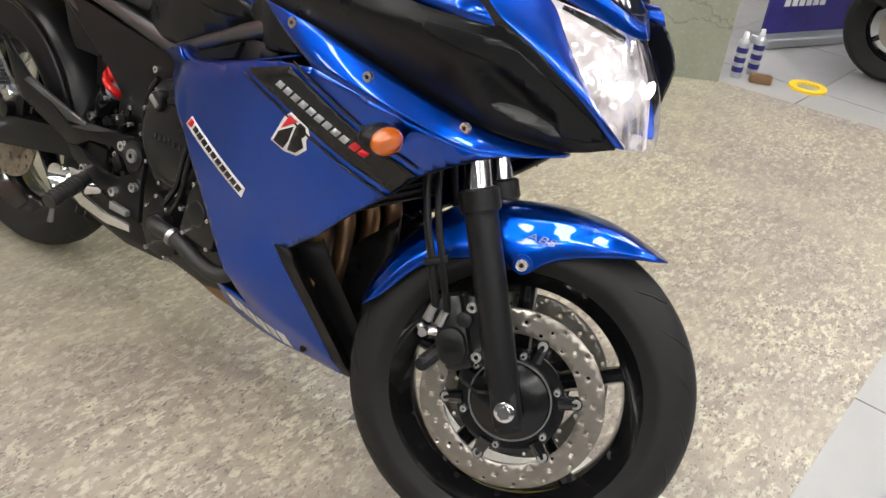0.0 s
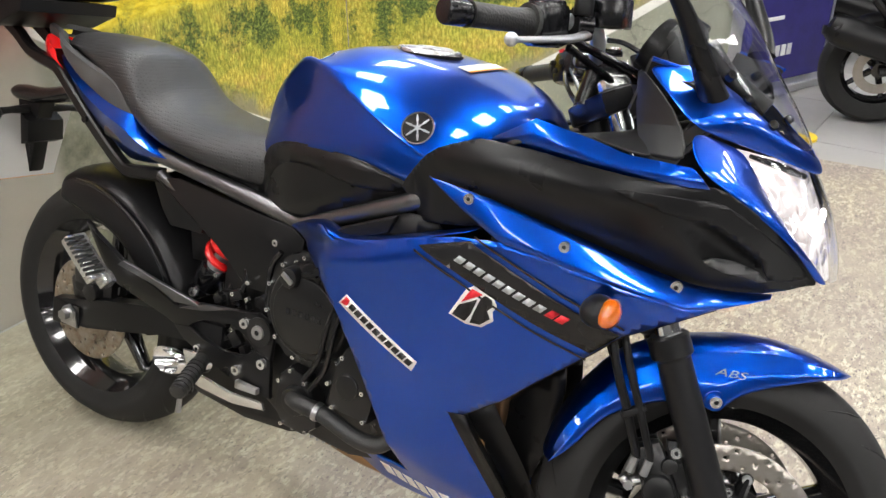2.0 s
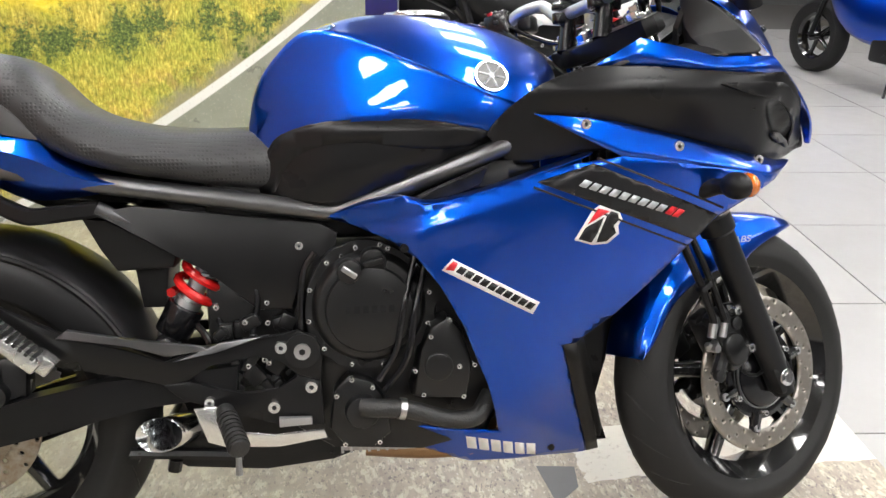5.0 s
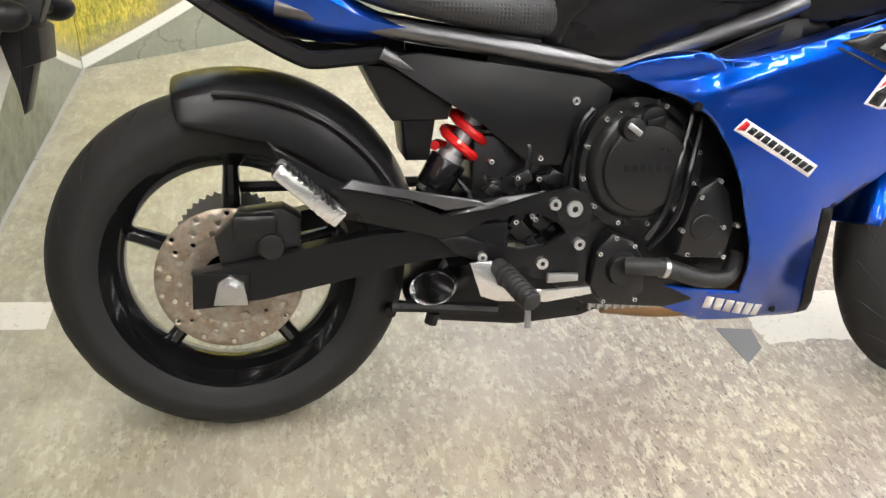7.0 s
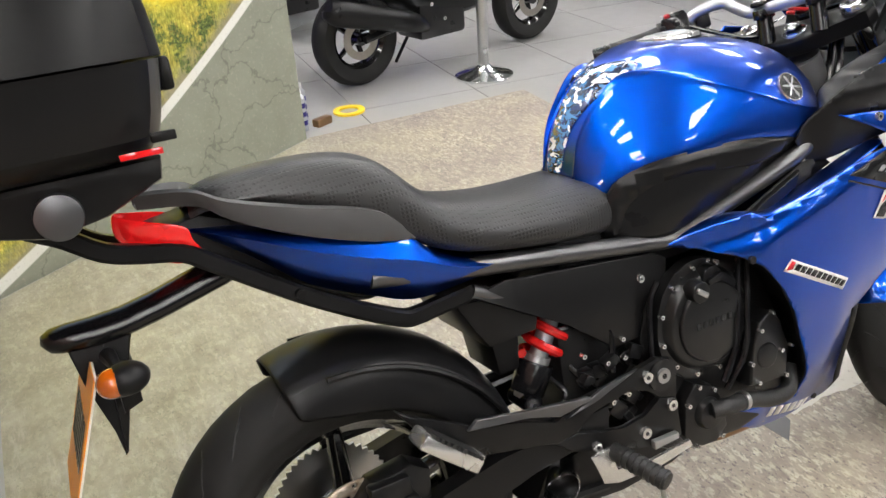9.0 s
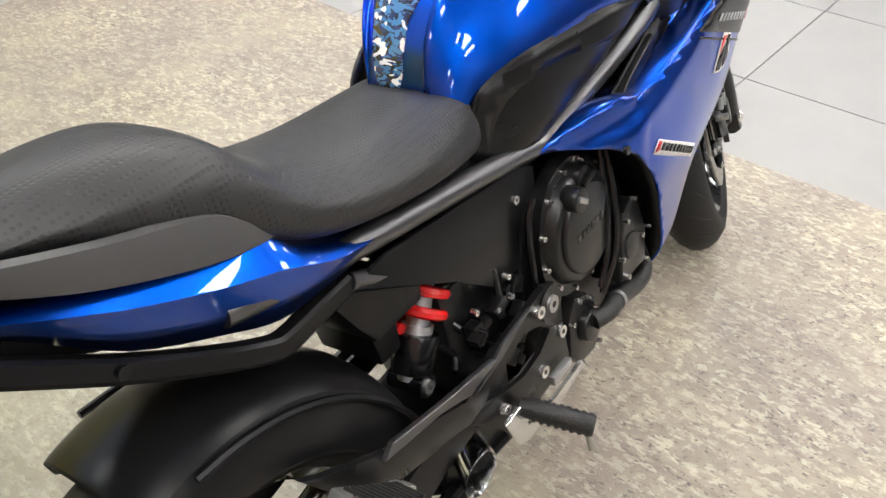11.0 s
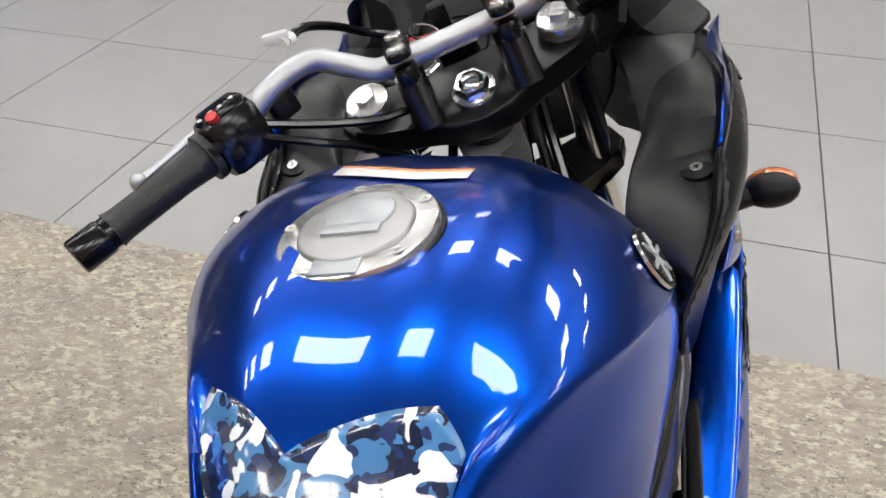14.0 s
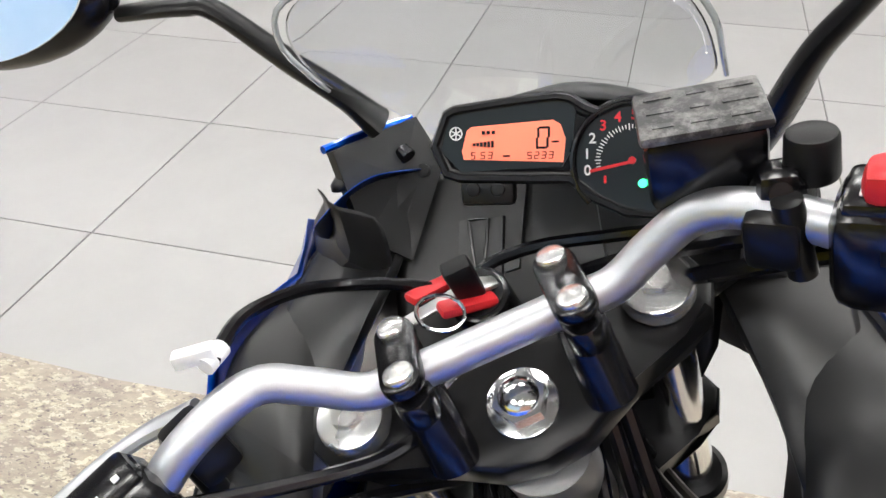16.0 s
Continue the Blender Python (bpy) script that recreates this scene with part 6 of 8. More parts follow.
# mirrors
ARM = {-1: [(1.338, -0.166, 1.0), (1.325, -0.184, 1.03), (1.3, -0.206, 1.085), (1.278, -0.238, 1.132), (1.272, -0.28, 1.19), (1.278, -0.33, 1.23)],
       1: [(1.345, 0.126, 1.06), (1.338, 0.144, 1.09), (1.31, 0.17, 1.142), (1.285, 0.196, 1.193), (1.28, 0.215, 1.202), (1.28, 0.266, 1.206)]}
for s in SIDE:
    bm = bmesh.new()
    f = 0.0 if s < 0 else 0.02
    grid(bm, [[(1.262 + f, s * 0.155, 1.016 + f), (1.3 + f, s * 0.135, 1.028 + f), (1.345 + f, s * 0.13, 1.015 + f)], [(1.266 + f, s * 0.168, 1.02 + f), (1.318 + f, s * 0.168, 1.018 + f), (1.362 + f, s * 0.142, 0.99 + f)], [(1.285 + f, s * 0.172, 0.998 + f), (1.325 + f, s * 0.168, 0.988 + f), (1.36 + f, s * 0.146, 0.974 + f)]])
    mir = part("mirror", bm, BLACK, bike, "black mirror on a blade-shaped arm", thick=0.014, sub=1)
    bm = bmesh.new()
    tube(bm, ARM[s], [0.026, 0.021, 0.017, 0.014, 0.011, 0.009] if s < 0 else [0.022, 0.0165, 0.0145, 0.012, 0.012, 0.01], 12, 5, 0.6)
    part("mirror_arm", bm, BLACK, mir, "black mirror arm")
    mx, mz = (1.295, 1.262) if s < 0 else (1.28, 1.232)
    bm = bmesh.new()
    ball(bm, (mx, s * (0.38 if s < 0 else 0.35), mz), 0.095, (0.35, 1.0, 0.52), Matrix.Rotation(radians(20), 3, "Y"), seg=28)
    part("mirror_shell", bm, GLOSS, mir, "gloss black mirror shell")
    bm = bmesh.new()
    cyl(bm, (-0.033, 0, 0), (-0.031, 0, 0), 0.092, seg=40)
    bmesh.ops.transform(bm, matrix=Matrix.Translation((mx, s * (0.38 if s < 0 else 0.35), mz)) @ Matrix.Rotation(radians(20), 4, "Y") @ Matrix.Diagonal((1, 0.96, 0.48, 1)), verts=bm.verts)
    part("mirror_glass", bm, MIRROR, mir, "mirror glass")
# front indicators on stalks
for s in SIDE:
    bm = bmesh.new()
    tube(bm, [(1.243, s * 0.215, 0.697), (1.258, s * 0.25, 0.703), (1.266, s * 0.272, 0.706)], [0.02, 0.013, 0.014], 12, 4)
    ball(bm, (1.269, s * 0.292, 0.708), 0.023, (1.05, 1.5, 0.95))
    ind = part("front_indicator", bm, MATT, bike, "black front indicator on a stalk")
    bm = bmesh.new()
    ball(bm, (1.285, s * 0.294, 0.709), 0.0215, (0.75, 1.45, 0.95))
    part("amber_lens", bm, AMBER, ind, "orange indicator lens")

# ---- front wheel, fork, fender, brakes; all turned with the steering ----
front = wheel("front_wheel", AXLE, 0.297, 0.12, S, turn=0.5)
for s in SIDE:
    disc(front, AXLE, 0.112, 0.153, 0.066 * s, DISC, S)
    bm = bmesh.new()
    revolve(bm, [(0.03, 0.05 * s), (0.082, 0.058 * s), (0.09, 0.062 * s), (0.09, 0.068 * s), (0.06, 0.069 * s), (0.03, 0.062 * s)], AXLE, 48)
    part("disc_carrier", bm, RIM, front, "black disc carrier", xf=S)
    for k in range(6):
        a = 2 * math.pi * k / 6 + 0.31
        u = Vector((math.cos(a), 0, math.sin(a)))
        bm = bmesh.new()
        tube(bm, [AXLE + u * 0.08 + Vector((0, 0.064 * s, 0)), AXLE + u * 0.107 + Vector((0, 0.066 * s, 0))], [0.014, 0.01], 10, 1)
        cyl(bm, AXLE + u * 0.107 + Vector((0, 0.06 * s, 0)), AXLE + u * 0.107 + Vector((0, 0.071 * s, 0)), 0.0105, seg=16)
        part("carrier_arm", bm, RIM, front, xf=S)
    bm = bmesh.new()
    revolve(bm, [(0.066, 0.07 * s), (0.0665, 0.074 * s), (0.0685, 0.074 * s), (0.069, 0.07 * s)], AXLE, 64)
    part("sensor_ring", bm, STEEL, front, "thin bright sensor ring", xf=S)
    bm = bmesh.new()
    revolve(bm, [(0.02, 0.068 * s), (0.062, 0.07 * s), (0.064, 0.076 * s), (0.05, 0.084 * s), (0.02, 0.086 * s)], AXLE, 40)
    part("hub_cover", bm, GLOSS, front, "gloss black hub cover", xf=S)
    for k in range(6):
        a = 2 * math.pi * k / 6 + 0.54
        bolt(AXLE + Vector((0.079 * math.cos(a), 0.071 * s, 0.079 * math.sin(a))), front, 0.0062, STEEL, (0, s, 0), xf=S)
        a = 2 * math.pi * k / 6 + 0.31
        bolt(AXLE + Vector((0.107 * math.cos(a), 0.072 * s, 0.107 * math.sin(a))), front, 0.0085, CASTALU, (0, s, 0), xf=S, h=0.003)
LEG = 0.1085
for s in SIDE:
    o = Vector((0, LEG * s, 0))
    bm = bmesh.new()
    cyl(bm, FORK0 + o + UPAX * 0.012, AXLE + o + UPAX * 0.3, 0.0205, seg=28)
    leg = part("fork_leg", bm, CHROME, bike, "chrome fork tube in black slider", xf=S)
    bm = bmesh.new()
    tube(bm, [AXLE + o + UPAX * 0.352, AXLE + o + UPAX * 0.348, AXLE + o + UPAX * 0.318, AXLE + o + UPAX * 0.312], [0.027, 0.0325, 0.0325, 0.027], 28, 1)
    tube(bm, [AXLE + o + UPAX * 0.33, AXLE + o + UPAX * 0.1, AXLE + o + UPAX * 0.03, AXLE + o - UPAX * 0.035], [0.0265, 0.0265, 0.024, 0.021], 28, 4)
    box(bm, AXLE + o * 1.0 + UPAX * 0.0, (0.045, 0.04, 0.06), Matrix.Rotation(radians(-RAKE), 3, "Y"), 0.008)
    part("fork_slider", bm, FORK, leg, "satin black fork slider", xf=S)
    bm = bmesh.new()
    cyl(bm, AXLE + o * 1.12, AXLE + o * 1.22, 0.017, seg=24, bevel=0.002)
    cyl(bm, AXLE + o * 1.22, AXLE + o * 1.26, 0.011, seg=6)
    part("axle_end", bm, CHROME, leg, "polished axle end", xf=S)
    bm = bmesh.new()
    cyl(bm, FORK0 + o + UPAX * 0.005, FORK0 + o + UPAX * 0.022, 0.0255, 0.024, 40, 0.003)
    cyl(bm, FORK0 + o + UPAX * 0.022, FORK0 + o + UPAX * 0.03, 0.012, 0.011, 6)
    part("fork_cap", bm, POLISH, leg, "polished fork cap with hexagon", xf=S)
    # caliper
    bm = bmesh.new()
    c = AXLE + Vector((-0.118, 0.082 * s, 0.085))
    rot = Matrix.Rotation(radians(-28), 3, "Y")
    box(bm, c + Vector((0, 0.012 * s, 0)), (0.05, 0.034, 0.125), rot, 0.012)
    box(bm, c - Vector((0, 0.03 * s, 0)), (0.046, 0.026, 0.11), rot, 0.008)
    box(bm, c + Vector((-0.02, -0.006 * s, 0.005)), (0.022, 0.06, 0.06), rot, 0.006)
    q = AXLE + Vector((-0.113, 0.108 * s, 0.066))
    for d in (-0.008, 0.008):
        cyl(bm, q + rot @ Vector((0, 0, d)), q + rot @ Vector((0, 0.012 * s, d)), 0.0255, 0.023, 28, 0.003)
    q = AXLE + Vector((-0.106, 0.106 * s, 0.114))
    cyl(bm, q, q + Vector((0, 0.01 * s, 0)), 0.0125, seg=20, bevel=0.002)
    q = AXLE + Vector((-0.15, 0.1 * s, 0.02))
    cyl(bm, q, q + Vector((0, 0.012 * s, 0)), 0.012, seg=18, bevel=0.002)
    tube(bm, [c + Vector((-0.01, 0.014 * s, -0.03)), q], 0.013, 10, 1)
    cal = part("front_brake_caliper", bm, ENGINE, bike, "black front brake caliper", xf=S)
    bm = bmesh.new()
    prism(bm, [(AXLE.x + a, AXLE.z + b) for a, b in ((-0.115, 0.15), (-0.09, 0.152), (-0.055, 0.1), (-0.04, 0.06), (-0.06, 0.045), (-0.085, 0.055), (-0.1, 0.1))], 0.084 * s, 0.098 * s, 0.003)
    part("caliper_bracket", bm, ENGINE, cal, "black caliper bracket", xf=S)
    for f in ((-0.1, 0.137), (-0.07, 0.063)):
        bolt(AXLE + Vector((f[0], 0.104 * s, f[1])), cal, 0.0095, POLISH, (0, s, 0), xf=S, h=0.01)
    bm = bmesh.new()
    tube(bm, [c + Vector((-0.02, 0.01 * s, -0.005)), c + Vector((-0.045, 0.02 * s, -0.012)), c + Vector((-0.056, 0.022 * s, -0.004))], [0.009, 0.008, 0.006], 10, 2)
    cyl(bm, c + Vector((-0.045, 0.012 * s, -0.012)), c + Vector((-0.045, 0.038 * s, -0.012)), 0.008, seg=6)
    part("banjo_union", bm, STEEL, cal, "steel hose union", xf=S)
    # brake hose, sensor lead and their clips
    for dx, dy, r in ((0.0, 0.0, 0.0072), (0.021, 0.006, 0.0062)):
        bm = bmesh.new()
        tube(bm, [AXLE + Vector((a + dx, (y + dy) * s, b)) for a, y, b in ((-0.165, 0.105, 0.09), (-0.158, 0.108, 0.118), (-0.172, 0.11, 0.155), (-0.188, 0.11, 0.195), (-0.21, 0.108, 0.245), (-0.232, 0.098, 0.31), (-0.25, 0.075, 0.4), (-0.26, 0.05, 0.52))], r, 10, 5)
        part("brake_hose", bm, BLACK, cal, "black brake hose", xf=S)
        bm = bmesh.new()
        tube(bm, [AXLE + Vector((a + dx, (y + dy) * s, b)) for a, y, b in ((-0.164, 0.106, 0.092), (-0.159, 0.108, 0.118))], r + 0.0012, 10, 2)
        part("hose_end", bm, STEEL, cal, "crimped steel hose end", xf=S)
    bm = bmesh.new()
    box(bm, AXLE + Vector((-0.176, 0.112 * s, 0.19)), (0.04, 0.018, 0.012), rot, 0.003)
    part("hose_clip", bm, MATT, cal, "black hose clip", xf=S)
    bm = bmesh.new()
    tube(bm, [AXLE + Vector((a, y * s, b)) for a, y, b in ((-0.03, 0.1, 0.012), (-0.055, 0.104, 0.008), (-0.085, 0.102, 0.02), (-0.08, 0.1, 0.045))], 0.0036, 8, 5)
    part("sensor_lead", bm, BLACK, cal, "thin black sensor lead", xf=S)
# fender
bm = bmesh.new()
FEND_A = [60, 63, 66, 71, 79, 87, 92, 96, 99, 103, 107, 110, 116, 123, 132, 142, 150, 157, 163, 168]
FEND_LOW = [0.331, 0.318, 0.31, 0.294, 0.269, 0.248, 0.236, 0.224, 0.212, 0.206, 0.212, 0.227, 0.233, 0.238, 0.25, 0.262, 0.265, 0.268, 0.278, 0.294]
rows = []
for a in np.linspace(60, 168, 55):
    lo = interp(a, FEND_A, FEND_LOW)
    top = interp(a, [60, 68, 80, 92, 102, 118, 127, 140, 150, 168], [0.332, 0.328, 0.325, 0.322, 0.32, 0.325, 0.328, 0.32, 0.315, 0.306])
    cr = max(lo + 0.0015, interp(a, [60, 71, 85, 98, 116, 126, 140, 150, 168], [0.332, 0.318, 0.309, 0.3, 0.299, 0.302, 0.298, 0.297, 0.297]))
    w = interp(a, [60, 61.5, 64, 69, 76, 140, 168], [0.06, 0.3, 0.58, 0.86, 1.0, 1.0, 0.86])
    u = Vector((math.cos(radians(a)), 0, math.sin(radians(a))))
    prof = ((0, top), (0.022, top - 0.0015), (0.042, top - 0.3 * (top - cr)), (0.053, cr + 0.1 * (top - cr)), (0.056, cr), (0.058, cr - 0.12 * (cr - lo)), (0.066, cr - 0.45 * (cr - lo)), (0.069, cr - 0.55 * (cr - lo)), (0.068, lo))
    rows.append([(AXLE.x + r * u.x, -y * w, AXLE.z + r * u.z) for y, r in prof])
grid(bm, rows, True)
fender = part("front_fender", bm, BLUE, bike, "glossy blue front fender", xf=S, thick=0.003, sub=1, angle=70)
for s in SIDE:
    bm = bmesh.new()
    p = AXLE + Vector((-0.05, 0.068 * s, 0.22))
    cyl(bm, p, p + Vector((0, 0.004 * s, 0)), 0.016, seg=28)
    part("fender_tab", bm, BLUE, fender, xf=S)
    bolt(p + Vector((0, 0.008 * s, 0)), fender, 0.0105, POLISH, (0, s, 0), xf=S)
    tx = bpy.data.curves.new("fender_lettering", "FONT")
    tx.body, tx.size, tx.extrude, tx.align_x, tx.shear = "ABS", 0.0175, 0.0003, "CENTER", 0.25
    src = new("text_source", tx)
    me = bpy.data.meshes.new_from_object(src.evaluated_get(bpy.context.evaluated_depsgraph_get()))
    bpy.data.objects.remove(src)
    bpy.data.curves.remove(tx)
    bm = bmesh.new()
    bm.from_mesh(me)
    bpy.data.meshes.remove(me)
    place = Matrix.Translation(AXLE + Vector((-0.035, 0.0705 * s, 0.262))) @ Matrix.Rotation(radians(0 if s < 0 else 180), 4, "Z") @ Matrix.Rotation(radians(90), 4, "X") @ Matrix.Scale(1.6, 4, (1, 0, 0))
    bmesh.ops.transform(bm, matrix=place, verts=bm.verts)
    part("fender_lettering", bm, SILV, fender, "small silver lettering", smooth=False, xf=S)

# ---- seat and tail ----
SEATROWS = [(-0.135, 0.925, 0.05, 0.905), (-0.11, 0.94, 0.085, 0.915), (-0.03, 0.947, 0.112, 0.905), (0.06, 0.944, 0.128, 0.868), (0.13, 0.934, 0.134, 0.828), (0.165, 0.912, 0.136, 0.803), (0.2, 0.868, 0.138, 0.78),
            (0.24, 0.838, 0.142, 0.762), (0.32, 0.815, 0.148, 0.745), (0.42, 0.806, 0.146, 0.73), (0.5, 0.811, 0.124, 0.718), (0.548, 0.812, 0.11, 0.712), (0.564, 0.803, 0.106, 0.712), (0.57, 0.77, 0.1, 0.71)]
RIGHT_W = [0.034, 0.052, 0.08, 0.104, 0.116, 0.122, 0.128, 0.135, 0.142, 0.142, 0.124, 0.11, 0.106, 0.1]
bm = bmesh.new()
rows = []
for (x, z, w, e), wr in zip(SEATROWS, RIGHT_W):
    def flank(v, sgn):
        return [(x, sgn * 0.42 * v, z - 0.002), (x, sgn * 0.74 * v, z - 0.012), (x, sgn * 0.93 * v, z - 0.035), (x, sgn * v, z - 0.45 * (z - e) - 0.015), (x, sgn * 0.98 * v, e), (x, sgn * 0.8 * v, e - 0.012)]
    rows.append(flank(w, 1)[::-1] + [(x, 0, z)] + flank(wr, -1))
grid(bm, rows)
part("seat", bm, SEAT, bike, "black stepped two-person seat, dimpled vinyl", sub=2, thick=0.004, angle=80)
for s in SIDE:
    # blue tail panel with its fold
    bm = bmesh.new()
    top = [(-0.139, 0.044, 0.882), (-0.072, 0.07, 0.865), (0.011, 0.09, 0.837), (0.098, 0.105, 0.813), (0.161, 0.11, 0.799), (0.2, 0.115, 0.764), (0.26, 0.12, 0.735), (0.315, 0.122, 0.721)]
    mid = [(-0.139, 0.046, 0.881), (-0.075, 0.082, 0.857), (0.005, 0.106, 0.821), (0.088, 0.123, 0.79), (0.159, 0.13, 0.767), (0.215, 0.131, 0.741), (0.265, 0.129, 0.727), (0.315, 0.1235, 0.7205)]
    bot = [(-0.138, 0.043, 0.879), (-0.067, 0.06, 0.825), (0.004, 0.075, 0.764), (0.091, 0.09, 0.722), (0.153, 0.1, 0.699), (0.22, 0.11, 0.702), (0.268, 0.118, 0.709), (0.315, 0.122, 0.719)]
    def line(q, n=4):
        return [(p.x, s * p.y, p.z) for p in curve(q, n)]
    def between(a, b, f, out=0.0):
        return [(p[0] + (q[0] - p[0]) * f, p[1] + (q[1] - p[1]) * f + s * out * min(1.0, 14 * abs(p[2] - q[2])), p[2] + (q[2] - p[2]) * f) for p, q in zip(a, b)]
    lt, lm, lb = line(top), line(mid), line(bot)
    grid(bm, [[(x, y - s * 0.03, z + 0.006) for x, y, z in lt], lt, between(lt, lm, 0.5, 0.004), between(lt, lm, 0.94), lm, between(lm, lb, 0.06), between(lm, lb, 0.5, 0.006), lb])
    part("tail_panel", bm, BLUE, bike, "glossy blue tail side panel", thick=0.003, angle=28)
    # grab rail
    bm = bmesh.new()
    gt = [(-0.2, 0.03, 0.945), (-0.13, 0.06, 0.937), (-0.084, 0.086, 0.914), (0.015, 0.104, 0.882), (0.108, 0.115, 0.857), (0.145, 0.116, 0.83), (0.172, 0.112, 0.8)]
    gb = [(-0.2, 0.028, 0.925), (-0.124, 0.055, 0.914), (-0.083, 0.08, 0.886), (-0.007, 0.099, 0.848), (0.078, 0.112, 0.817), (0.13, 0.115, 0.803), (0.17, 0.113, 0.796)]
    la, lb2 = line(gt), line(gb)
    grid(bm, [[(x, y - s * 0.024, z - 0.006) for x, y, z in la], [(x, y - s * 0.01, z + 0.004) for x, y, z in la], la, between(la, lb2, 0.5, 0.008), lb2, [(x, y - s * 0.03, z - 0.002) for x, y, z in lb2]])
    part("grab_rail", bm, RAIL, bike, "matt black passenger grab rail", angle=28)
    # rack bar, a tall flat moulding
    bm = bmesh.new()
    rk = [(-0.34, 0.04, 0.935), (-0.301, 0.04, 0.913), (-0.257, 0.042, 0.881), (-0.21, 0.043, 0.866), (-0.159, 0.045, 0.854), (-0.12, 0.05, 0.828), (-0.014, 0.068, 0.753), (0.07, 0.085, 0.703), (0.125, 0.096, 0.676), (0.15, 0.099, 0.671), (0.201, 0.1, 0.676), (0.252, 0.102, 0.681)]
    ln = [Vector(q) for q in line(rk, 3)]
    rings = []
    for k, q in enumerate(ln):
        d = (ln[min(k + 1, len(ln) - 1)] - ln[max(k - 1, 0)]).normalized()
        w = Vector((0, s, 0))
        u = w.cross(d).normalized() * (1 if w.cross(d).z > 0 else -1)
        rings.append([tuple(q + w * a * 0.011 + u * b * 0.0135) for a, b in ((1, 0.7), (0.6, 1), (-1, 1), (-1, -1), (0.6, -1), (1, -0.6), (1, 0.7))])
    grid(bm, rings)
    bmesh.ops.remove_doubles(bm, verts=bm.verts, dist=0.0003)
    part("rack_bar", bm, BLACK, bike, "black luggage rack bar", angle=30)
    bolt((-0.014, s * 0.081, 0.755), bike, 0.008, BLACK, (0, s, 0))
bm = bmesh.new()
grid(bm, [[(-0.235, 0, 0.925), (-0.23, -0.03, 0.922), (-0.2, -0.068, 0.91), (-0.135, -0.098, 0.892)], [(-0.245, 0, 0.89), (-0.238, -0.035, 0.888), (-0.205, -0.07, 0.882), (-0.142, -0.096, 0.872)], [(-0.215, 0, 0.86), (-0.21, -0.03, 0.858), (-0.18, -0.06, 0.855), (-0.13, -0.088, 0.856)], [(-0.17, 0, 0.83), (-0.165, -0.025, 0.83), (-0.15, -0.04, 0.83), (-0.12, -0.06, 0.832)]], True)
for v in bm.verts:
    v.co.y *= 0.62 if v.co.y < 0 else 1.0
part("tail_light", bm, TAILLIT, bike, "lit red tail light lens", sub=2, thick=0.004)
bm = bmesh.new()
prism(bm, [(-0.2, 0.89), (-0.12, 0.9), (0.3, 0.72), (0.3, 0.68), (0.1, 0.7), (-0.05, 0.785), (-0.16, 0.845)], -0.04, 0.085, 0.01)
part("tail_core", bm, MATT, bike, "matt black under-tail")
# number plate holder
bm = bmesh.new()
grid(bm, [[(-0.06, -0.05, 0.81), (-0.16, -0.045, 0.79), (-0.26, -0.042, 0.765), (-0.33, -0.04, 0.768), (-0.36, -0.035, 0.775)], [(-0.06, -0.03, 0.835), (-0.16, -0.025, 0.81), (-0.26, -0.02, 0.782), (-0.34, -0.02, 0.787), (-0.37, -0.02, 0.782)], [(-0.06, 0, 0.84), (-0.16, 0, 0.815), (-0.26, 0, 0.787), (-0.34, 0, 0.792), (-0.375, 0, 0.784)]], True)
part("mudguard", bm, GLOSS, bike, "gloss black rear mudguard", sub=1, thick=0.03)
bm = bmesh.new()
prism(bm, [(-0.29, 0.77), (-0.25, 0.755), (-0.275, 0.7), (-0.28, 0.65), (-0.3, 0.58), (-0.305, 0.575), (-0.31, 0.62), (-0.33, 0.7), (-0.34, 0.765)], -0.02, 0.02, 0.004)
prism(bm, [(-0.29, 0.73), (-0.26, 0.71), (-0.262, 0.66), (-0.29, 0.65)], -0.05, 0.05, 0.004)
part("plate_bracket", bm, MATT, bike, "matt black number plate bracket")
bm = bmesh.new()
pr = Matrix.Rotation(radians(22), 3, "Y")
box(bm, (-0.35, 0, 0.637), (0.004, 0.22, 0.2), pr)
plate_ob = part("number_plate", bm, WHITE, bike, "pale back of the number plate", smooth=False)
bm = bmesh.new()
box(bm, (-0.3528, 0, 0.636), (0.002, 0.224, 0.204), pr)
part("plate_face", bm, ORANGE, plate_ob, "orange yellow plate face", smooth=False)
bm = bmesh.new()
for k in range(7):
    box(bm, Vector((-0.3542, -0.078 + 0.026 * k, 0.635)), (0.002, 0.016, 0.07), pr)
part("plate_bars", bm, STBLK, plate_ob, "black plain bars", smooth=False)
for s in SIDE:
    bm = bmesh.new()
    tube(bm, [(-0.29, s * 0.03, 0.735), (-0.285, s * 0.08, 0.735), (-0.282, s * 0.11, 0.733)], [0.012, 0.008, 0.01], 10, 3)
    ball(bm, (-0.276, s * 0.14, 0.732), 0.026, (1.2, 1.2, 0.85))
    ri = part("rear_indicator", bm, MATT, bike, "black rear indicator on a stalk")
    bm = bmesh.new()
    ball(bm, (-0.293, s * 0.142, 0.732), 0.0225, (0.95, 1.2, 0.9))
    part("amber_lens", bm, AMBER, ri, "orange indicator lens")
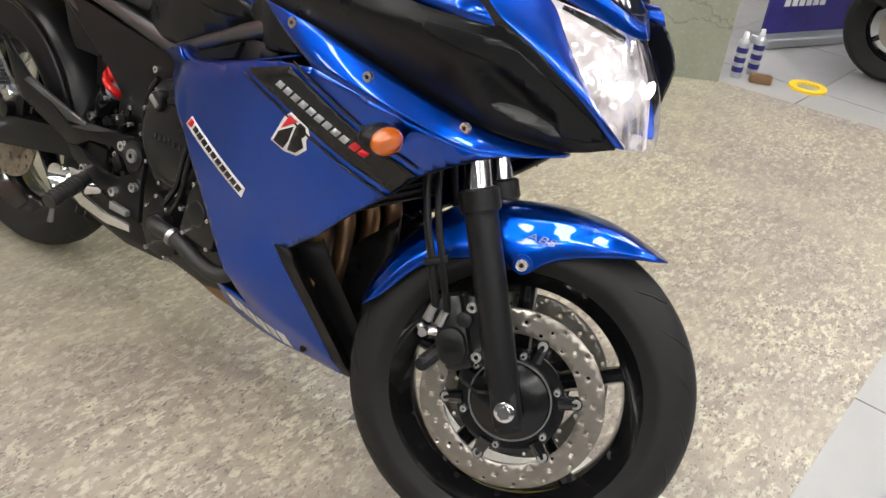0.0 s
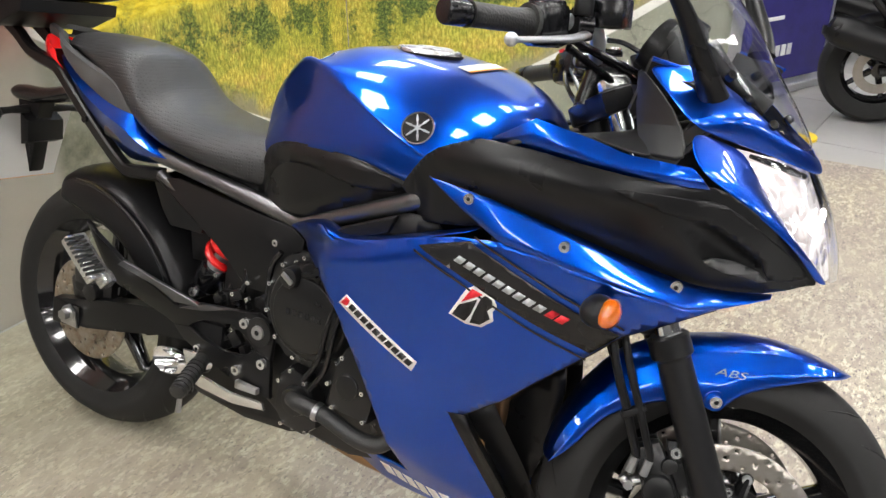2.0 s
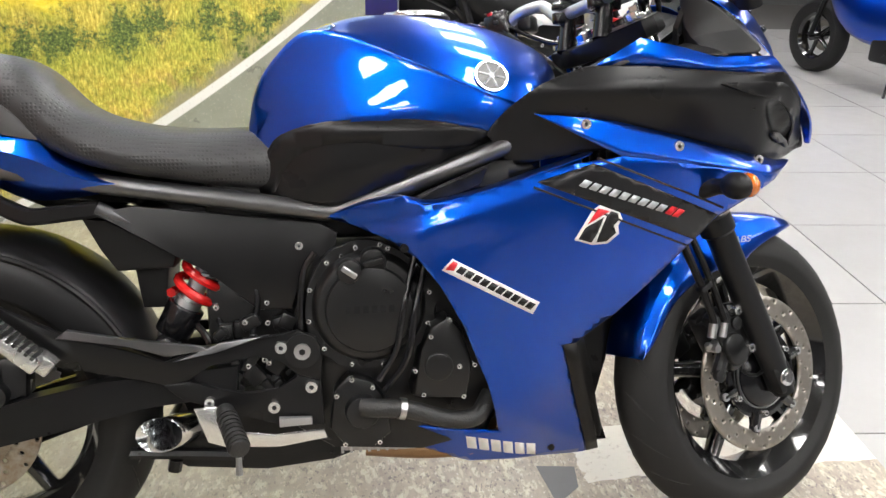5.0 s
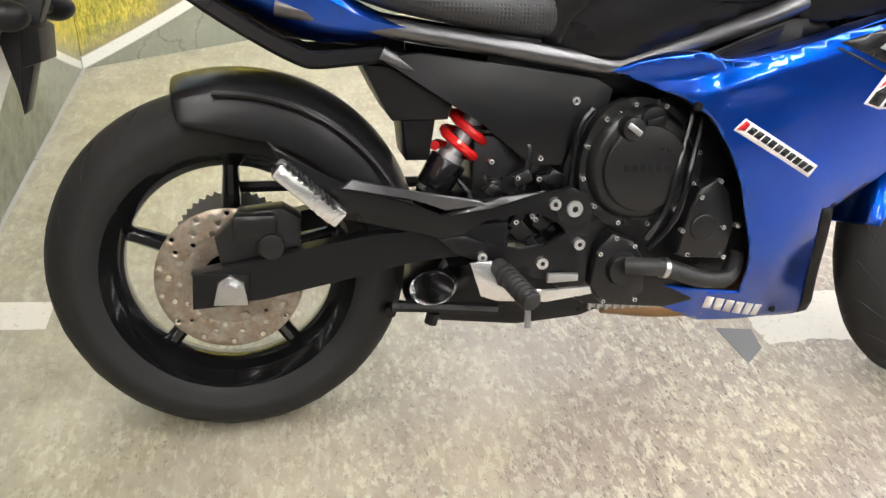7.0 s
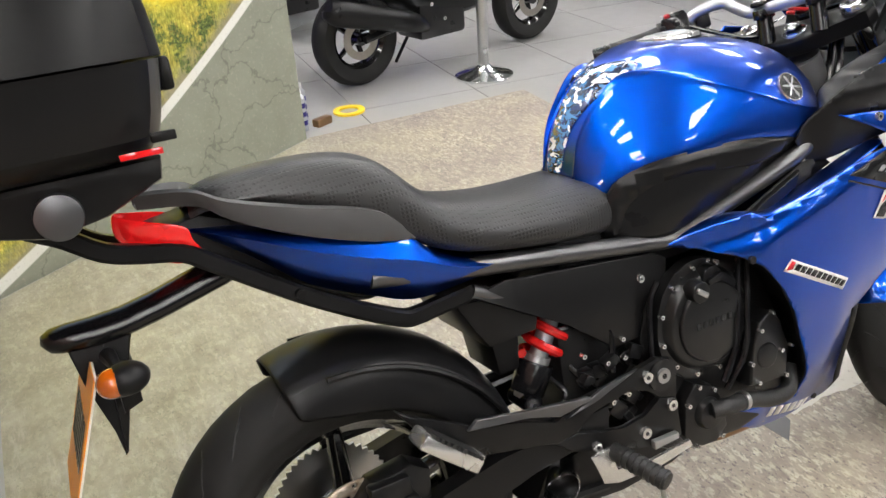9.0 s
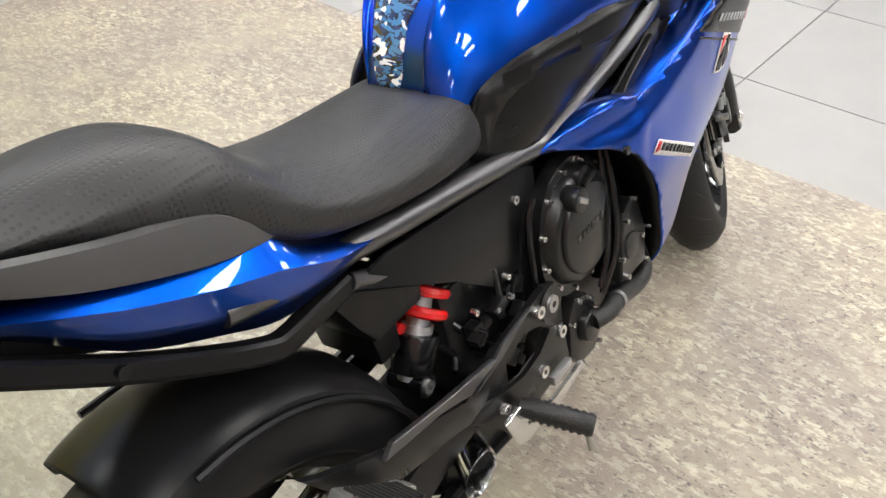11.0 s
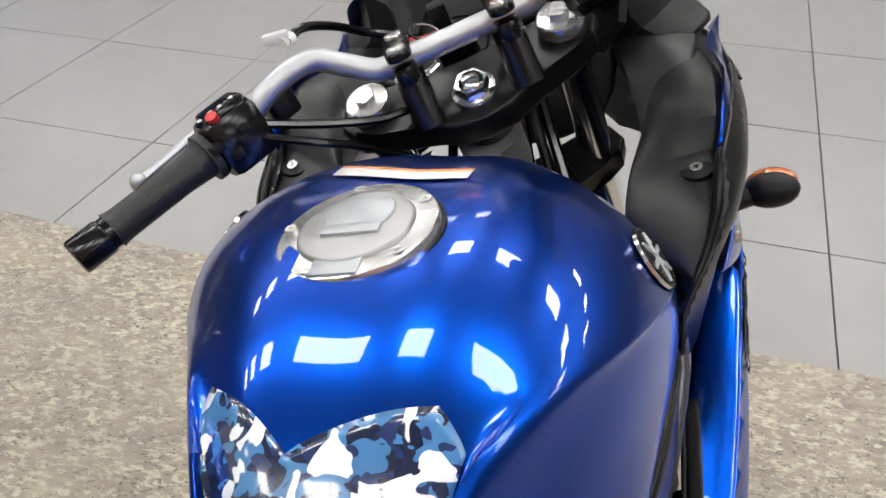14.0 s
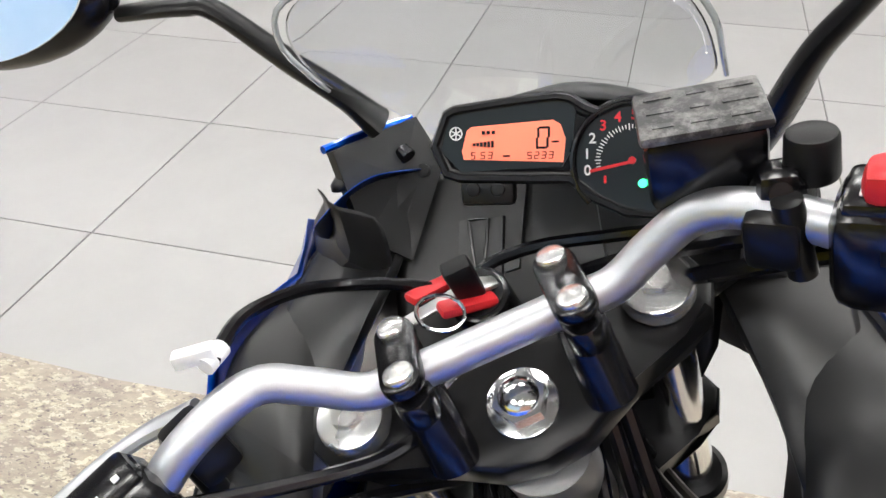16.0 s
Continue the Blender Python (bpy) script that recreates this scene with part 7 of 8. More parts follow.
# top case on its plate
bm = bmesh.new()
prism(bm, [(-0.46, 0.985), (-0.4, 0.95), (-0.31, 0.928), (-0.24, 0.94), (-0.165, 0.972), (-0.16, 1.0), (-0.46, 1.0)], -0.13, 0.13, 0.008)
part("rack_plate", bm, MATT, bike, "matt black top case plate")
bm = bmesh.new()
cyl(bm, (-0.296, -0.126, 0.955), (-0.296, -0.142, 0.955), 0.03, 0.029, 36, 0.002)
part("plate_badge", bm, FRAME, bike, "plain silver round badge")
case = bmesh.new()
rows = []
for z, x_0, x_1, w in ((1.0, -0.5, -0.17, 0.17), (1.02, -0.54, -0.145, 0.2), (1.1, -0.57, -0.13, 0.215), (1.12, -0.575, -0.128, 0.22)):
    rows.append([(x_1, 0, z), (x_1, -w * 0.55, z), (x_1 - 0.02, -w * 0.85, z), (x_1 - 0.07, -w, z), (-0.35, -w * 1.02, z), (x_0 + 0.07, -w, z), (x_0 + 0.02, -w * 0.85, z), (x_0, -w * 0.5, z), (x_0, 0, z)])
grid(case, [[(p[0] * 0.3 - 0.24, p[1] * 0.1, 1.0) for p in rows[0]]] + rows, True)
box_ob = part("top_case", case, BLACK, bike, "black hard plastic top case", sub=1)
case = bmesh.new()
lid = [[(p[0] * g - 0.35 * (1 - g), p[1] * g, z) for p in rows[-1]] for z, g in ((1.123, 1.02), (1.2, 1.0), (1.27, 0.93), (1.3, 0.8), (1.31, 0.3))]
grid(case, lid, True)
part("case_lid", case, BLACK, box_ob, "black lid", sub=1)
bm = bmesh.new()
box(bm, (-0.122, -0.02, 1.1), (0.02, 0.1, 0.045), bevel=0.006)
part("case_latch", bm, MATT, box_ob, "matt black latch")
bm = bmesh.new()
box(bm, (-0.16, -0.2, 1.03), (0.03, 0.012, 0.012), bevel=0.002)
part("case_catch", bm, MATT, box_ob, "small black catch")
bm = bmesh.new()
box(bm, (-0.19, -0.208, 1.015), (0.05, 0.004, 0.008), bevel=0.001)
part("case_reflector", bm, REDLENS, box_ob, "small red reflector")

# ---- cockpit: yoke, bar, controls (turned with the steering) ----
YOKE = Matrix(((FWD.x, 0, UPAX.x, STEM.x), (0, 1, 0, 0), (FWD.z, 0, UPAX.z, STEM.z), (0, 0, 0, 1)))
half = [(-0.04, 0.0), (-0.036, 0.03), (-0.014, 0.07), (0.004, 0.11), (0.01, 0.135), (0.03, 0.146), (0.055, 0.138), (0.066, 0.11), (0.05, 0.075), (0.045, 0.04), (0.048, 0.0)]
outline = half + [(a, -b) for a, b in half[-2:0:-1]]
bm = bmesh.new()
prism(bm, outline, -0.03, 0.004, 0.005, plane="xy")
yoke = part("top_yoke", bm, BLACK, bike, "satin black upper fork yoke", xf=S @ YOKE)
bm = bmesh.new()
prism(bm, outline, -0.24, -0.205, 0.005, plane="xy")
cyl(bm, (0, 0, -0.21), (0, 0, -0.03), 0.03, seg=24)
part("lower_yoke", bm, BLACK, bike, "black lower fork yoke", xf=S @ YOKE)
bm = bmesh.new()
cyl(bm, (0, 0, 0.002), (0, 0, 0.008), 0.024, 0.024, 40, 0.001)
cyl(bm, (0, 0, 0.008), (0, 0, 0.02), 0.0185, 0.018, 6)
ball(bm, (0, 0, 0.019), 0.014, (1, 1, 0.5))
part("stem_nut", bm, CHROME, yoke, "polished steering stem nut", xf=S @ YOKE)
bm = bmesh.new()
prism(bm, [(-0.05, -0.02), (-0.08, -0.012), (-0.085, 0.012), (-0.05, 0.02)], -0.06, -0.04, plane="xy")
cyl(bm, (-0.01, 0, -0.2), (-0.01, 0, -0.05), 0.036, seg=28)
part("steering_head", bm, CASTALU, bike, "grey frame steering head", xf=YOKE)
BARP = [(1.11, 0.0, 1.018), (1.11, 0.06, 1.018), (1.111, 0.083, 1.02), (1.114, 0.11, 1.038), (1.111, 0.138, 1.056), (1.09, 0.18, 1.053), (1.066, 0.235, 1.03), (0.99, 0.35, 1.022)]
BARR = [(1.11, 0.0, 1.018), (1.11, 0.06, 1.018), (1.109, 0.083, 1.02), (1.107, 0.11, 1.035), (1.097, 0.138, 1.05), (1.07, 0.168, 1.05), (1.024, 0.213, 1.033), (0.935, 0.32, 1.015)]
bm = bmesh.new()
tube(bm, [(x, -y, z) for x, y, z in BARR[::-1]] + BARP[1:], 0.0118, 18, 6)
bar = part("handlebar", bm, ALU, bike, "brushed silver tubular handlebar", xf=S)
for s in SIDE:
    y = 0.054 * s
    bm = bmesh.new()
    cyl(bm, (1.104, y, 0.945), (1.114, y, 1.004), 0.0175, 0.016, 24)
    cap = [(1.114 + dx + 0.0135 * math.cos(a), y + 0.0135 * math.sin(a)) for dx, a0 in ((0.022, -1.5708), (-0.022, 1.5708)) for a in (a0 + math.pi * k / 8 for k in range(9))]
    prism(bm, cap, 1.026, 1.035, 0.002, plane="xy")
    prism(bm, [(x, y + (v - y) * 0.9) for x, v in cap], 1.0, 1.019, 0.002, plane="xy")
    cl = part("bar_clamp", bm, GLOSS, bike, "gloss black handlebar clamp", xf=S)
    for dx in (-0.023, 0.023):
        bm = bmesh.new()
        cyl(bm, (1.114 + dx, y, 1.034), (1.114 + dx, y, 1.0395), 0.0098, 0.0092, 24, 0.0015)
        part("clamp_bolt", bm, POLISH, cl, "satin silver capped bolt", xf=S)
    g0, g1 = [Vector(p) for p in (BARP if s > 0 else BARR)[-2:]]
    g0.y *= s
    g1.y *= s
    d = (g1 - g0).normalized()
    bm = bmesh.new()
    tube(bm, [g0 + d * 0.03, g0 + d * 0.06, g1 - d * 0.012, g1], [0.019, 0.0165, 0.0165, 0.0185], 20, 3)
    cyl(bm, g0 + d * 0.022, g0 + d * 0.03, 0.025, seg=24)
    part("grip", bm, GRIP, bar, "black ribbed rubber grip", xf=S)
    bm = bmesh.new()
    cyl(bm, g1, g1 + d * 0.006, 0.016, seg=24)
    cyl(bm, g1 + d * 0.006, g1 + d * 0.04, 0.0175, 0.0175, 24, 0.003)
    part("bar_end", bm, GLOSS, bar, "gloss black bar end weight", xf=S)
    # switch block
    bm = bmesh.new()
    q = d.to_track_quat("X", "Z").to_matrix()
    c = g0 - d * 0.008
    box(bm, c, (0.06, 0.05, 0.062), q, 0.012)
    box(bm, c - d * 0.002 + q @ Vector((0, 0.0, 0.028)), (0.046, 0.036, 0.014), q, 0.005)
    sw = part("switch_block", bm, GLOSS, bar, "gloss black switch block", xf=S)
    bm = bmesh.new()
    for k in range(3):
        box(bm, c + q @ Vector((-0.016 + 0.016 * k, 0.0, 0.0)) + Vector((-0.026, 0, 0.008 - 0.016 * (k % 2))), (0.012, 0.012, 0.01), q, 0.002)
    part("switch_buttons", bm, MATT, sw, "small black switch buttons", xf=S)
    bm = bmesh.new()
    if s < 0:
        box(bm, c + Vector((-0.006, 0, 0.04)), (0.03, 0.025, 0.02), q, 0.007)
        part("stop_switch", bm, REDP, sw, "red engine stop switch", xf=S)
    else:
        cyl(bm, c + Vector((-0.02, 0.004, 0.026)), c + Vector((-0.024, 0.004, 0.034)), 0.006, seg=14)
        part("hazard_button", bm, REDP, sw, "small dark red button", xf=S)
    bm = bmesh.new()
    for k in range(4):
        box(bm, c + q @ Vector((-0.018 + 0.012 * k, 0, 0)) + Vector((-0.012 - 0.004 * (k % 2), 0, 0.0355)), (0.004, 0.005, 0.001), q)
    part("switch_marks", bm, WHITE, sw, "small white switch symbols as plain marks", smooth=False, xf=S)
    # lever, perch
    bm = bmesh.new()
    perch = g0 - d * 0.055 + Vector((0.03, 0, -0.004) if s < 0 else (0.042, 0, 0.006))
    bend = ((0.018, -0.008), (0.026, -0.014), (0.024, -0.02)) if s < 0 else ((0.03, 0.0), (0.044, 0.0), (0.046, -0.004))
    reach = [perch] + [perch + d * f + Vector((a, 0, b)) for f, (a, b) in zip((0.05, 0.11, 0.18), bend)]
    tube(bm, reach, [0.01, 0.008, 0.007, 0.006], 10, 4, 0.7)
    ball(bm, reach[-1] + d * 0.005, 0.0095)
    part("lever", bm, ALU, bar, "polished aluminium lever", xf=S)
    bm = bmesh.new()
    box(bm, g0 - d * 0.058 + Vector((0.012, 0, 0)), (0.03, 0.045, 0.034), q, 0.006)
    cyl(bm, g0 - d * 0.058 + Vector((-0.004, 0, 0.024)), g0 - d * 0.058 + Vector((-0.004, 0, -0.024)), 0.008, seg=14)
    part("lever_perch", bm, BLACK, bar, "black lever perch with clamp", xf=S)
# brake fluid reservoir
rq = Matrix.Rotation(radians(4), 3, "Z") @ Matrix.Rotation(radians(-4), 3, "Y")
rc = Vector((1.168, -0.124, 1.094))
bm = bmesh.new()
box(bm, rc, (0.046, 0.064, 0.044), rq, 0.005)
box(bm, rc + Vector((-0.03, -0.036, -0.012)), (0.03, 0.024, 0.024), rq, 0.006)
resv = part("brake_reservoir", bm, GLOSS, bar, "black brake fluid reservoir with worn lid")
bm = bmesh.new()
box(bm, rc + rq @ Vector((0, 0, 0.0255)), (0.05, 0.069, 0.007), rq, 0.003)
lidr = part("reservoir_lid", bm, WORN, resv, "scuffed grey black lid")
bm = bmesh.new()
rnd = random.Random(9)
for k in range(9):
    box(bm, rc + rq @ Vector((-0.015 + 0.015 * (k // 3), -0.021 + 0.021 * (k % 3), 0.0293)), (0.004, rnd.uniform(0.01, 0.019), 0.0006), rq)
part("lid_text", bm, WORN, lidr, "faint moulded text as plain bars", smooth=False)
bm = bmesh.new()
cyl(bm, (1.142, -0.176, 1.085), (1.142, -0.176, 1.112), 0.0145, 0.0135, 24, 0.003)
part("hose_union", bm, MATT, resv, "black hose union cap")
bm = bmesh.new()
cyl(bm, (1.13, -0.168, 1.072), (1.147, -0.152, 1.072), 0.017, seg=24)
box(bm, (1.128, -0.158, 1.072), (0.014, 0.022, 0.056), None, 0.006)
cla = part("master_clamp", bm, GLOSS, bar, "gloss black master cylinder clamp")
for z in (1.09, 1.054):
    bolt((1.121, -0.158, z), cla, 0.0065, STBLK, (-0.9, 0, 0.4), h=0.003)
# ignition lock and keys
bm = bmesh.new()
cyl(bm, (0.084, 0, -0.03), (0.084, 0, 0.012), 0.024, 0.022, 32, 0.003)
lock = part("ignition_lock", bm, GLOSS, yoke, "black ignition lock", xf=S @ YOKE)
bm = bmesh.new()
cyl(bm, (0.084, 0, 0.012), (0.084, 0, 0.0135), 0.018, seg=32)
part("lock_ring", bm, STBLK, lock, xf=S @ YOKE)
bm = bmesh.new()
box(bm, (0.084, 0.004, 0.036), (0.012, 0.02, 0.045), bevel=0.003)
part("key", bm, MATT, lock, "key in the lock", xf=S @ YOKE)
bm = bmesh.new()
tube(bm, [(0.06 + 0.014 * math.cos(a), 0.024 + 0.014 * math.sin(a), 0.05 + 0.008 * math.sin(a)) for a in (2 * math.pi * k / 12 for k in range(13))], 0.0014, 6, 2)
box(bm, (0.02, 0.045, 0.03), (0.008, 0.05, 0.003), Matrix.Rotation(0.5, 3, "Z"), 0.001)
part("key_ring", bm, CHROME, lock, "chrome key ring and spare key", xf=S @ YOKE)
for p, ang in (((1.204, 0.071, 0.987), 0.9), ((1.17, 0.036, 0.998), 0.55)):
    bm = bmesh.new()
    rm = Matrix.Rotation(ang, 3, "Z")
    box(bm, p, (0.016, 0.042, 0.008), rm @ Matrix.Rotation(0.2, 3, "X"), 0.0035)
    part("key_tag", bm, REDP, lock, "red plastic key tag")
bm = bmesh.new()
box(bm, (1.168, 0.058, 1.0), (0.012, 0.06, 0.003), Matrix.Rotation(0.75, 3, "Z"), 0.001)
box(bm, (1.19, 0.03, 1.0), (0.022, 0.024, 0.005), Matrix.Rotation(0.4, 3, "Z"), 0.003)
part("spare_key", bm, STEEL, lock, "worn steel spare key")
# cables round the steering head
def cable(pts, r, name="control_cable", label="black control cable", xf=None):
    bm = bmesh.new()
    tube(bm, pts, r, 8, 5)
    part(name, bm, GLOSS, bar, label, xf=xf)


cable([(1.063, 0.159, 1.056), (1.105, 0.158, 1.054), (1.15, 0.145, 1.036), (1.183, 0.128, 1.014), (1.202, 0.095, 0.996), (1.208, 0.055, 0.975), (1.21, 0.02, 0.92)], 0.0048, "clutch_cable", "thin black clutch cable")
cable([(1.07, 0.2, 1.03), (1.085, 0.15, 1.0), (1.1, 0.1, 0.975), (1.12, 0.06, 0.96), (1.16, 0.03, 0.9)], 0.005, xf=S)
cable([(1.06, 0.21, 1.025), (1.07, 0.16, 0.99), (1.1, 0.12, 0.95), (1.15, 0.07, 0.88)], 0.0045, xf=S)
cable([(1.145, -0.16, 1.045), (1.2, -0.11, 1.02), (1.23, -0.05, 1.0), (1.237, 0.0, 0.992), (1.23, 0.04, 0.98), (1.215, 0.055, 0.95)], 0.0052, "brake_hose", "black brake hose")
cable([(1.14, -0.19, 1.05), (1.17, -0.13, 1.03), (1.2, -0.07, 1.0), (1.225, -0.02, 0.97)], 0.0065)
cable([(1.135, -0.195, 1.04), (1.16, -0.14, 1.015), (1.19, -0.09, 0.985), (1.215, -0.05, 0.94)], 0.006)
for k, (y0, z0) in enumerate(((0.05, 0.8), (0.03, 0.79), (-0.045, 0.8), (-0.06, 0.78), (-0.03, 0.77))):
    cable([(1.19, y0 * 0.8, z0 + 0.15), (1.165, y0, z0 + 0.09), (1.15 - 0.01 * k, y0 * 1.3, z0 + 0.02), (1.1, y0 * 1.4, z0 - 0.05)], 0.006 + 0.001 * (k % 2), "wiring_loom", "black wiring beside the steering head")
bm = bmesh.new()
cyl(bm, (1.058, 0.162, 1.056), (1.075, 0.158, 1.056), 0.006, seg=12)
box(bm, (1.062, 0.168, 1.062), (0.01, 0.026, 0.01), Matrix.Rotation(0.3, 3, "Z"), 0.002)
part("cable_adjuster", bm, WHITE, bar, "bright clutch cable adjuster")

# ---- instruments ----
DASH = Matrix(((0, 0.5, -0.866, 1.375), (-1, 0, 0, 0.022), (0, 0.866, 0.5, 1.026), (0, 0, 0, 1))) @ Matrix.Rotation(radians(-6), 4, "Z") @ Matrix.Translation((-0.0025, -0.004, 0))
RIDER = Vector((0.585, -0.14, 1.339))
DASH = Matrix.Translation(RIDER) @ Matrix.Scale(0.83, 4) @ Matrix.Translation(-RIDER) @ DASH
TC = Vector((0.097, -0.0145, 0))
ring = [(TC.x + 0.0495 * math.cos(a), TC.y + 0.0495 * math.sin(a)) for a in (radians(122 - 12 * k) for k in range(16))]
BEZEL = [(-0.0676, 0.001), (-0.056, 0.029), (-0.047, 0.0335), (0.0, 0.0385), (0.038, 0.0415), (0.05, 0.039), (0.061, 0.0315)] + ring + [(0.128, -0.06), (0.0918, -0.0585), (0.0662, -0.0465), (0.0475, -0.031), (0.0, -0.03), (-0.0436, -0.0285), (-0.0564, -0.0245)]


def inset(loop, d):
    """The outline moved inward by d."""
    out = []
    for k, p in enumerate(loop):
        a, b = Vector(p) - Vector(loop[k - 1]), Vector(loop[(k + 1) % len(loop)]) - Vector(p)
        n = Vector((a.y, -a.x)).normalized() + Vector((b.y, -b.x)).normalized()
        q = Vector(p) + n.normalized() * d / max(0.5, n.length / 2)
        out.append((q.x, q.y))
    return out


bm = bmesh.new()
prism(bm, BEZEL, -0.03, 0.0, 0.0, plane="xy")
dash = part("dashboard", bm, BLACK, bike, "black instrument cluster, ignition on", xf=DASH)
bm = bmesh.new()
rim = []
for d, z in ((-0.002, -0.028), (-0.001, 0.004), (0.0015, 0.0085), (0.005, 0.0085), (0.0065, 0.0055), (0.0085, 0.005), (0.0105, 0.002)):
    lp = inset(BEZEL, d)
    rim.append([(a, b, z) for a, b in lp + lp[:1]])
grid(bm, rim)
bmesh.ops.remove_doubles(bm, verts=bm.verts, dist=0.0002)
part("cluster_rim", bm, BLACK, dash, "satin black raised rim", xf=DASH, angle=30)
bm = bmesh.new()
prism(bm, [(-0.059, -0.003), (-0.05, 0.026), (0.03, 0.036), (0.046, 0.0365), (0.053, 0.026), (0.05, -0.004), (0.042, -0.018), (-0.042, -0.0205)], 0.002, 0.0052, plane="xy")
part("display_glass", bm, DIAL, dash, "gloss black display glass", xf=DASH)
bm = bmesh.new()
cyl(bm, TC + Vector((0, 0, 0.002)), TC + Vector((0, 0, 0.0052)), 0.0435, seg=56)
part("dial_glass", bm, DIAL, dash, "gloss black dial face", xf=DASH)
bm = bmesh.new()
pts = [TC + Vector((0.0465 * math.cos(a), 0.0465 * math.sin(a), 0.006)) for a in (radians(225 - 9 * k) for k in range(31))]
tube(bm, pts, 0.0028, 8, 1)
part("dial_bezel", bm, GLOSS, dash, "gloss black raised bezel", xf=DASH)
bm = bmesh.new()
prism(bm, [(-0.039, -0.0105), (-0.0405, -0.004), (-0.036, 0.013), (-0.032, 0.016), (0.035, 0.0195), (0.041, 0.016), (0.045, 0.004), (0.043, -0.0145)], 0.0055, 0.0064, plane="xy")
lcd = part("display", bm, LCD, dash, "lit orange display", smooth=False, xf=DASH)
bm = bmesh.new()
def digit(bm, x, y, w, h, segs):
    t = w * 0.22
    pos = {"a": (0, h / 2, w, t), "g": (0, 0, w, t), "d": (0, -h / 2, w, t), "f": (-w / 2, h / 4, t, h / 2), "b": (w / 2, h / 4, t, h / 2), "e": (-w / 2, -h / 4, t, h / 2), "c": (w / 2, -h / 4, t, h / 2)}
    for q in segs:
        dx, dy, sx, sy = pos[q]
        box(bm, (x + dx + 0.15 * dy, y + dy, 0.0068), (sx, sy, 0.0006))
digit(bm, 0.027, 0.0055, 0.0085, 0.016, "abcdef")
for k, sg in enumerate(("afgcd", "afgcd", "abgcd")):
    digit(bm, -0.031 + 0.0062 * k + (0.002 if k else 0), -0.0075, 0.0032, 0.0052, sg)
for k, sg in enumerate(("afgcd", "abged", "abgcd", "abgcd")):
    digit(bm, 0.016 + 0.0058 * k, -0.0085, 0.0032, 0.0052, sg)
for k in range(6):
    box(bm, (-0.03 + 0.0031 * k, 0.0015, 0.0068), (0.0022, 0.002 + 0.0007 * k, 0.0006))
for k in range(3):
    box(bm, (-0.022 + 0.0042 * k, 0.011, 0.0068), (0.0028, 0.003, 0.0006))
box(bm, (0.037, 0.002, 0.0068), (0.006, 0.0016, 0.0006))
box(bm, (-0.003, -0.0085, 0.0068), (0.006, 0.0016, 0.0006))
part("display_digits", bm, STBLK, lcd, "dark display digits 0, 553 and 5233", smooth=False, xf=DASH)
bm = bmesh.new()
for k in range(37):
    a = radians(195 - 200 * k / 36)
    u = Vector((math.cos(a), math.sin(a), 0))
    box(bm, TC + Vector((0, 0, 0.006)) + u * 0.0265, (0.0032 if k % 3 else 0.005, 0.0008, 0.0008), Matrix.Rotation(a, 3, "Z"))
part("dial_marks", bm, WHITE, dash, "white rev counter marks", smooth=False, xf=DASH)
for k in range(10):
    a = radians(192 - 21 * k)
    cu = bpy.data.curves.new("dial_number", "FONT")
    cu.body, cu.size, cu.offset, cu.align_x, cu.align_y = str(k), 0.0115, 0.0002, "CENTER", "CENTER"
    cu.materials.append(WHITE if k < 3 else STRED)
    num = new("dial_number", cu)
    num.parent = dash
    num.matrix_basis = DASH @ Matrix.Translation((TC.x + 0.0355 * math.cos(a), TC.y + 0.0355 * math.sin(a), 0.0062))
bm = bmesh.new()
box(bm, TC + Vector((-0.017, -0.0045, 0.0078)), (0.032, 0.0024, 0.001), Matrix.Rotation(radians(12), 3, "Z"))
cyl(bm, TC + Vector((0, 0, 0.006)), TC + Vector((0, 0, 0.0095)), 0.003, seg=20)
part("needle", bm, REDP, dash, "red rev counter needle", smooth=False, xf=DASH)
bm = bmesh.new()
cyl(bm, (0.105, -0.0326, 0.005), (0.105, -0.0326, 0.0066), 0.0034, seg=14)
part("neutral_lamp", bm, LEDG, dash, "lit green neutral lamp", xf=DASH)
bm = bmesh.new()
box(bm, (0.076, -0.029, 0.0062), (0.0018, 0.006, 0.0008))
part("warning_mark", bm, STRED, dash, "small red warning mark", smooth=False, xf=DASH)
bm = bmesh.new()
revolve(bm, [(0.0046, 0.0052), (0.0056, 0.0052), (0.0056, 0.006), (0.0046, 0.006)], (0, 0, 0), 28)
bmesh.ops.transform(bm, matrix=Matrix.Translation((-0.0455, 0.011, 0)) @ Matrix.Rotation(radians(90), 4, "X"), verts=bm.verts)
for k in range(3):
    box(bm, (-0.0455, 0.011, 0.0056), (0.009, 0.001, 0.0008), Matrix.Rotation(radians(60 * k + 30), 3, "Z"))
part("cluster_badge", bm, WHITE, dash, "small white round badge", smooth=False, xf=DASH)
bm = bmesh.new()
box(bm, (-0.021, -0.036, -0.006), (0.046, 0.026, 0.016), bevel=0.005)
bb = part("button_pad", bm, BLACK, dash, xf=DASH)
for x in (-0.0325, -0.0118):
    bm = bmesh.new()
    cyl(bm, (x, -0.0357, 0.001), (x, -0.0357, 0.0042), 0.0062, 0.0058, 22, 0.001)
    part("set_button", bm, MATT, bb, "round black set button", xf=DASH)
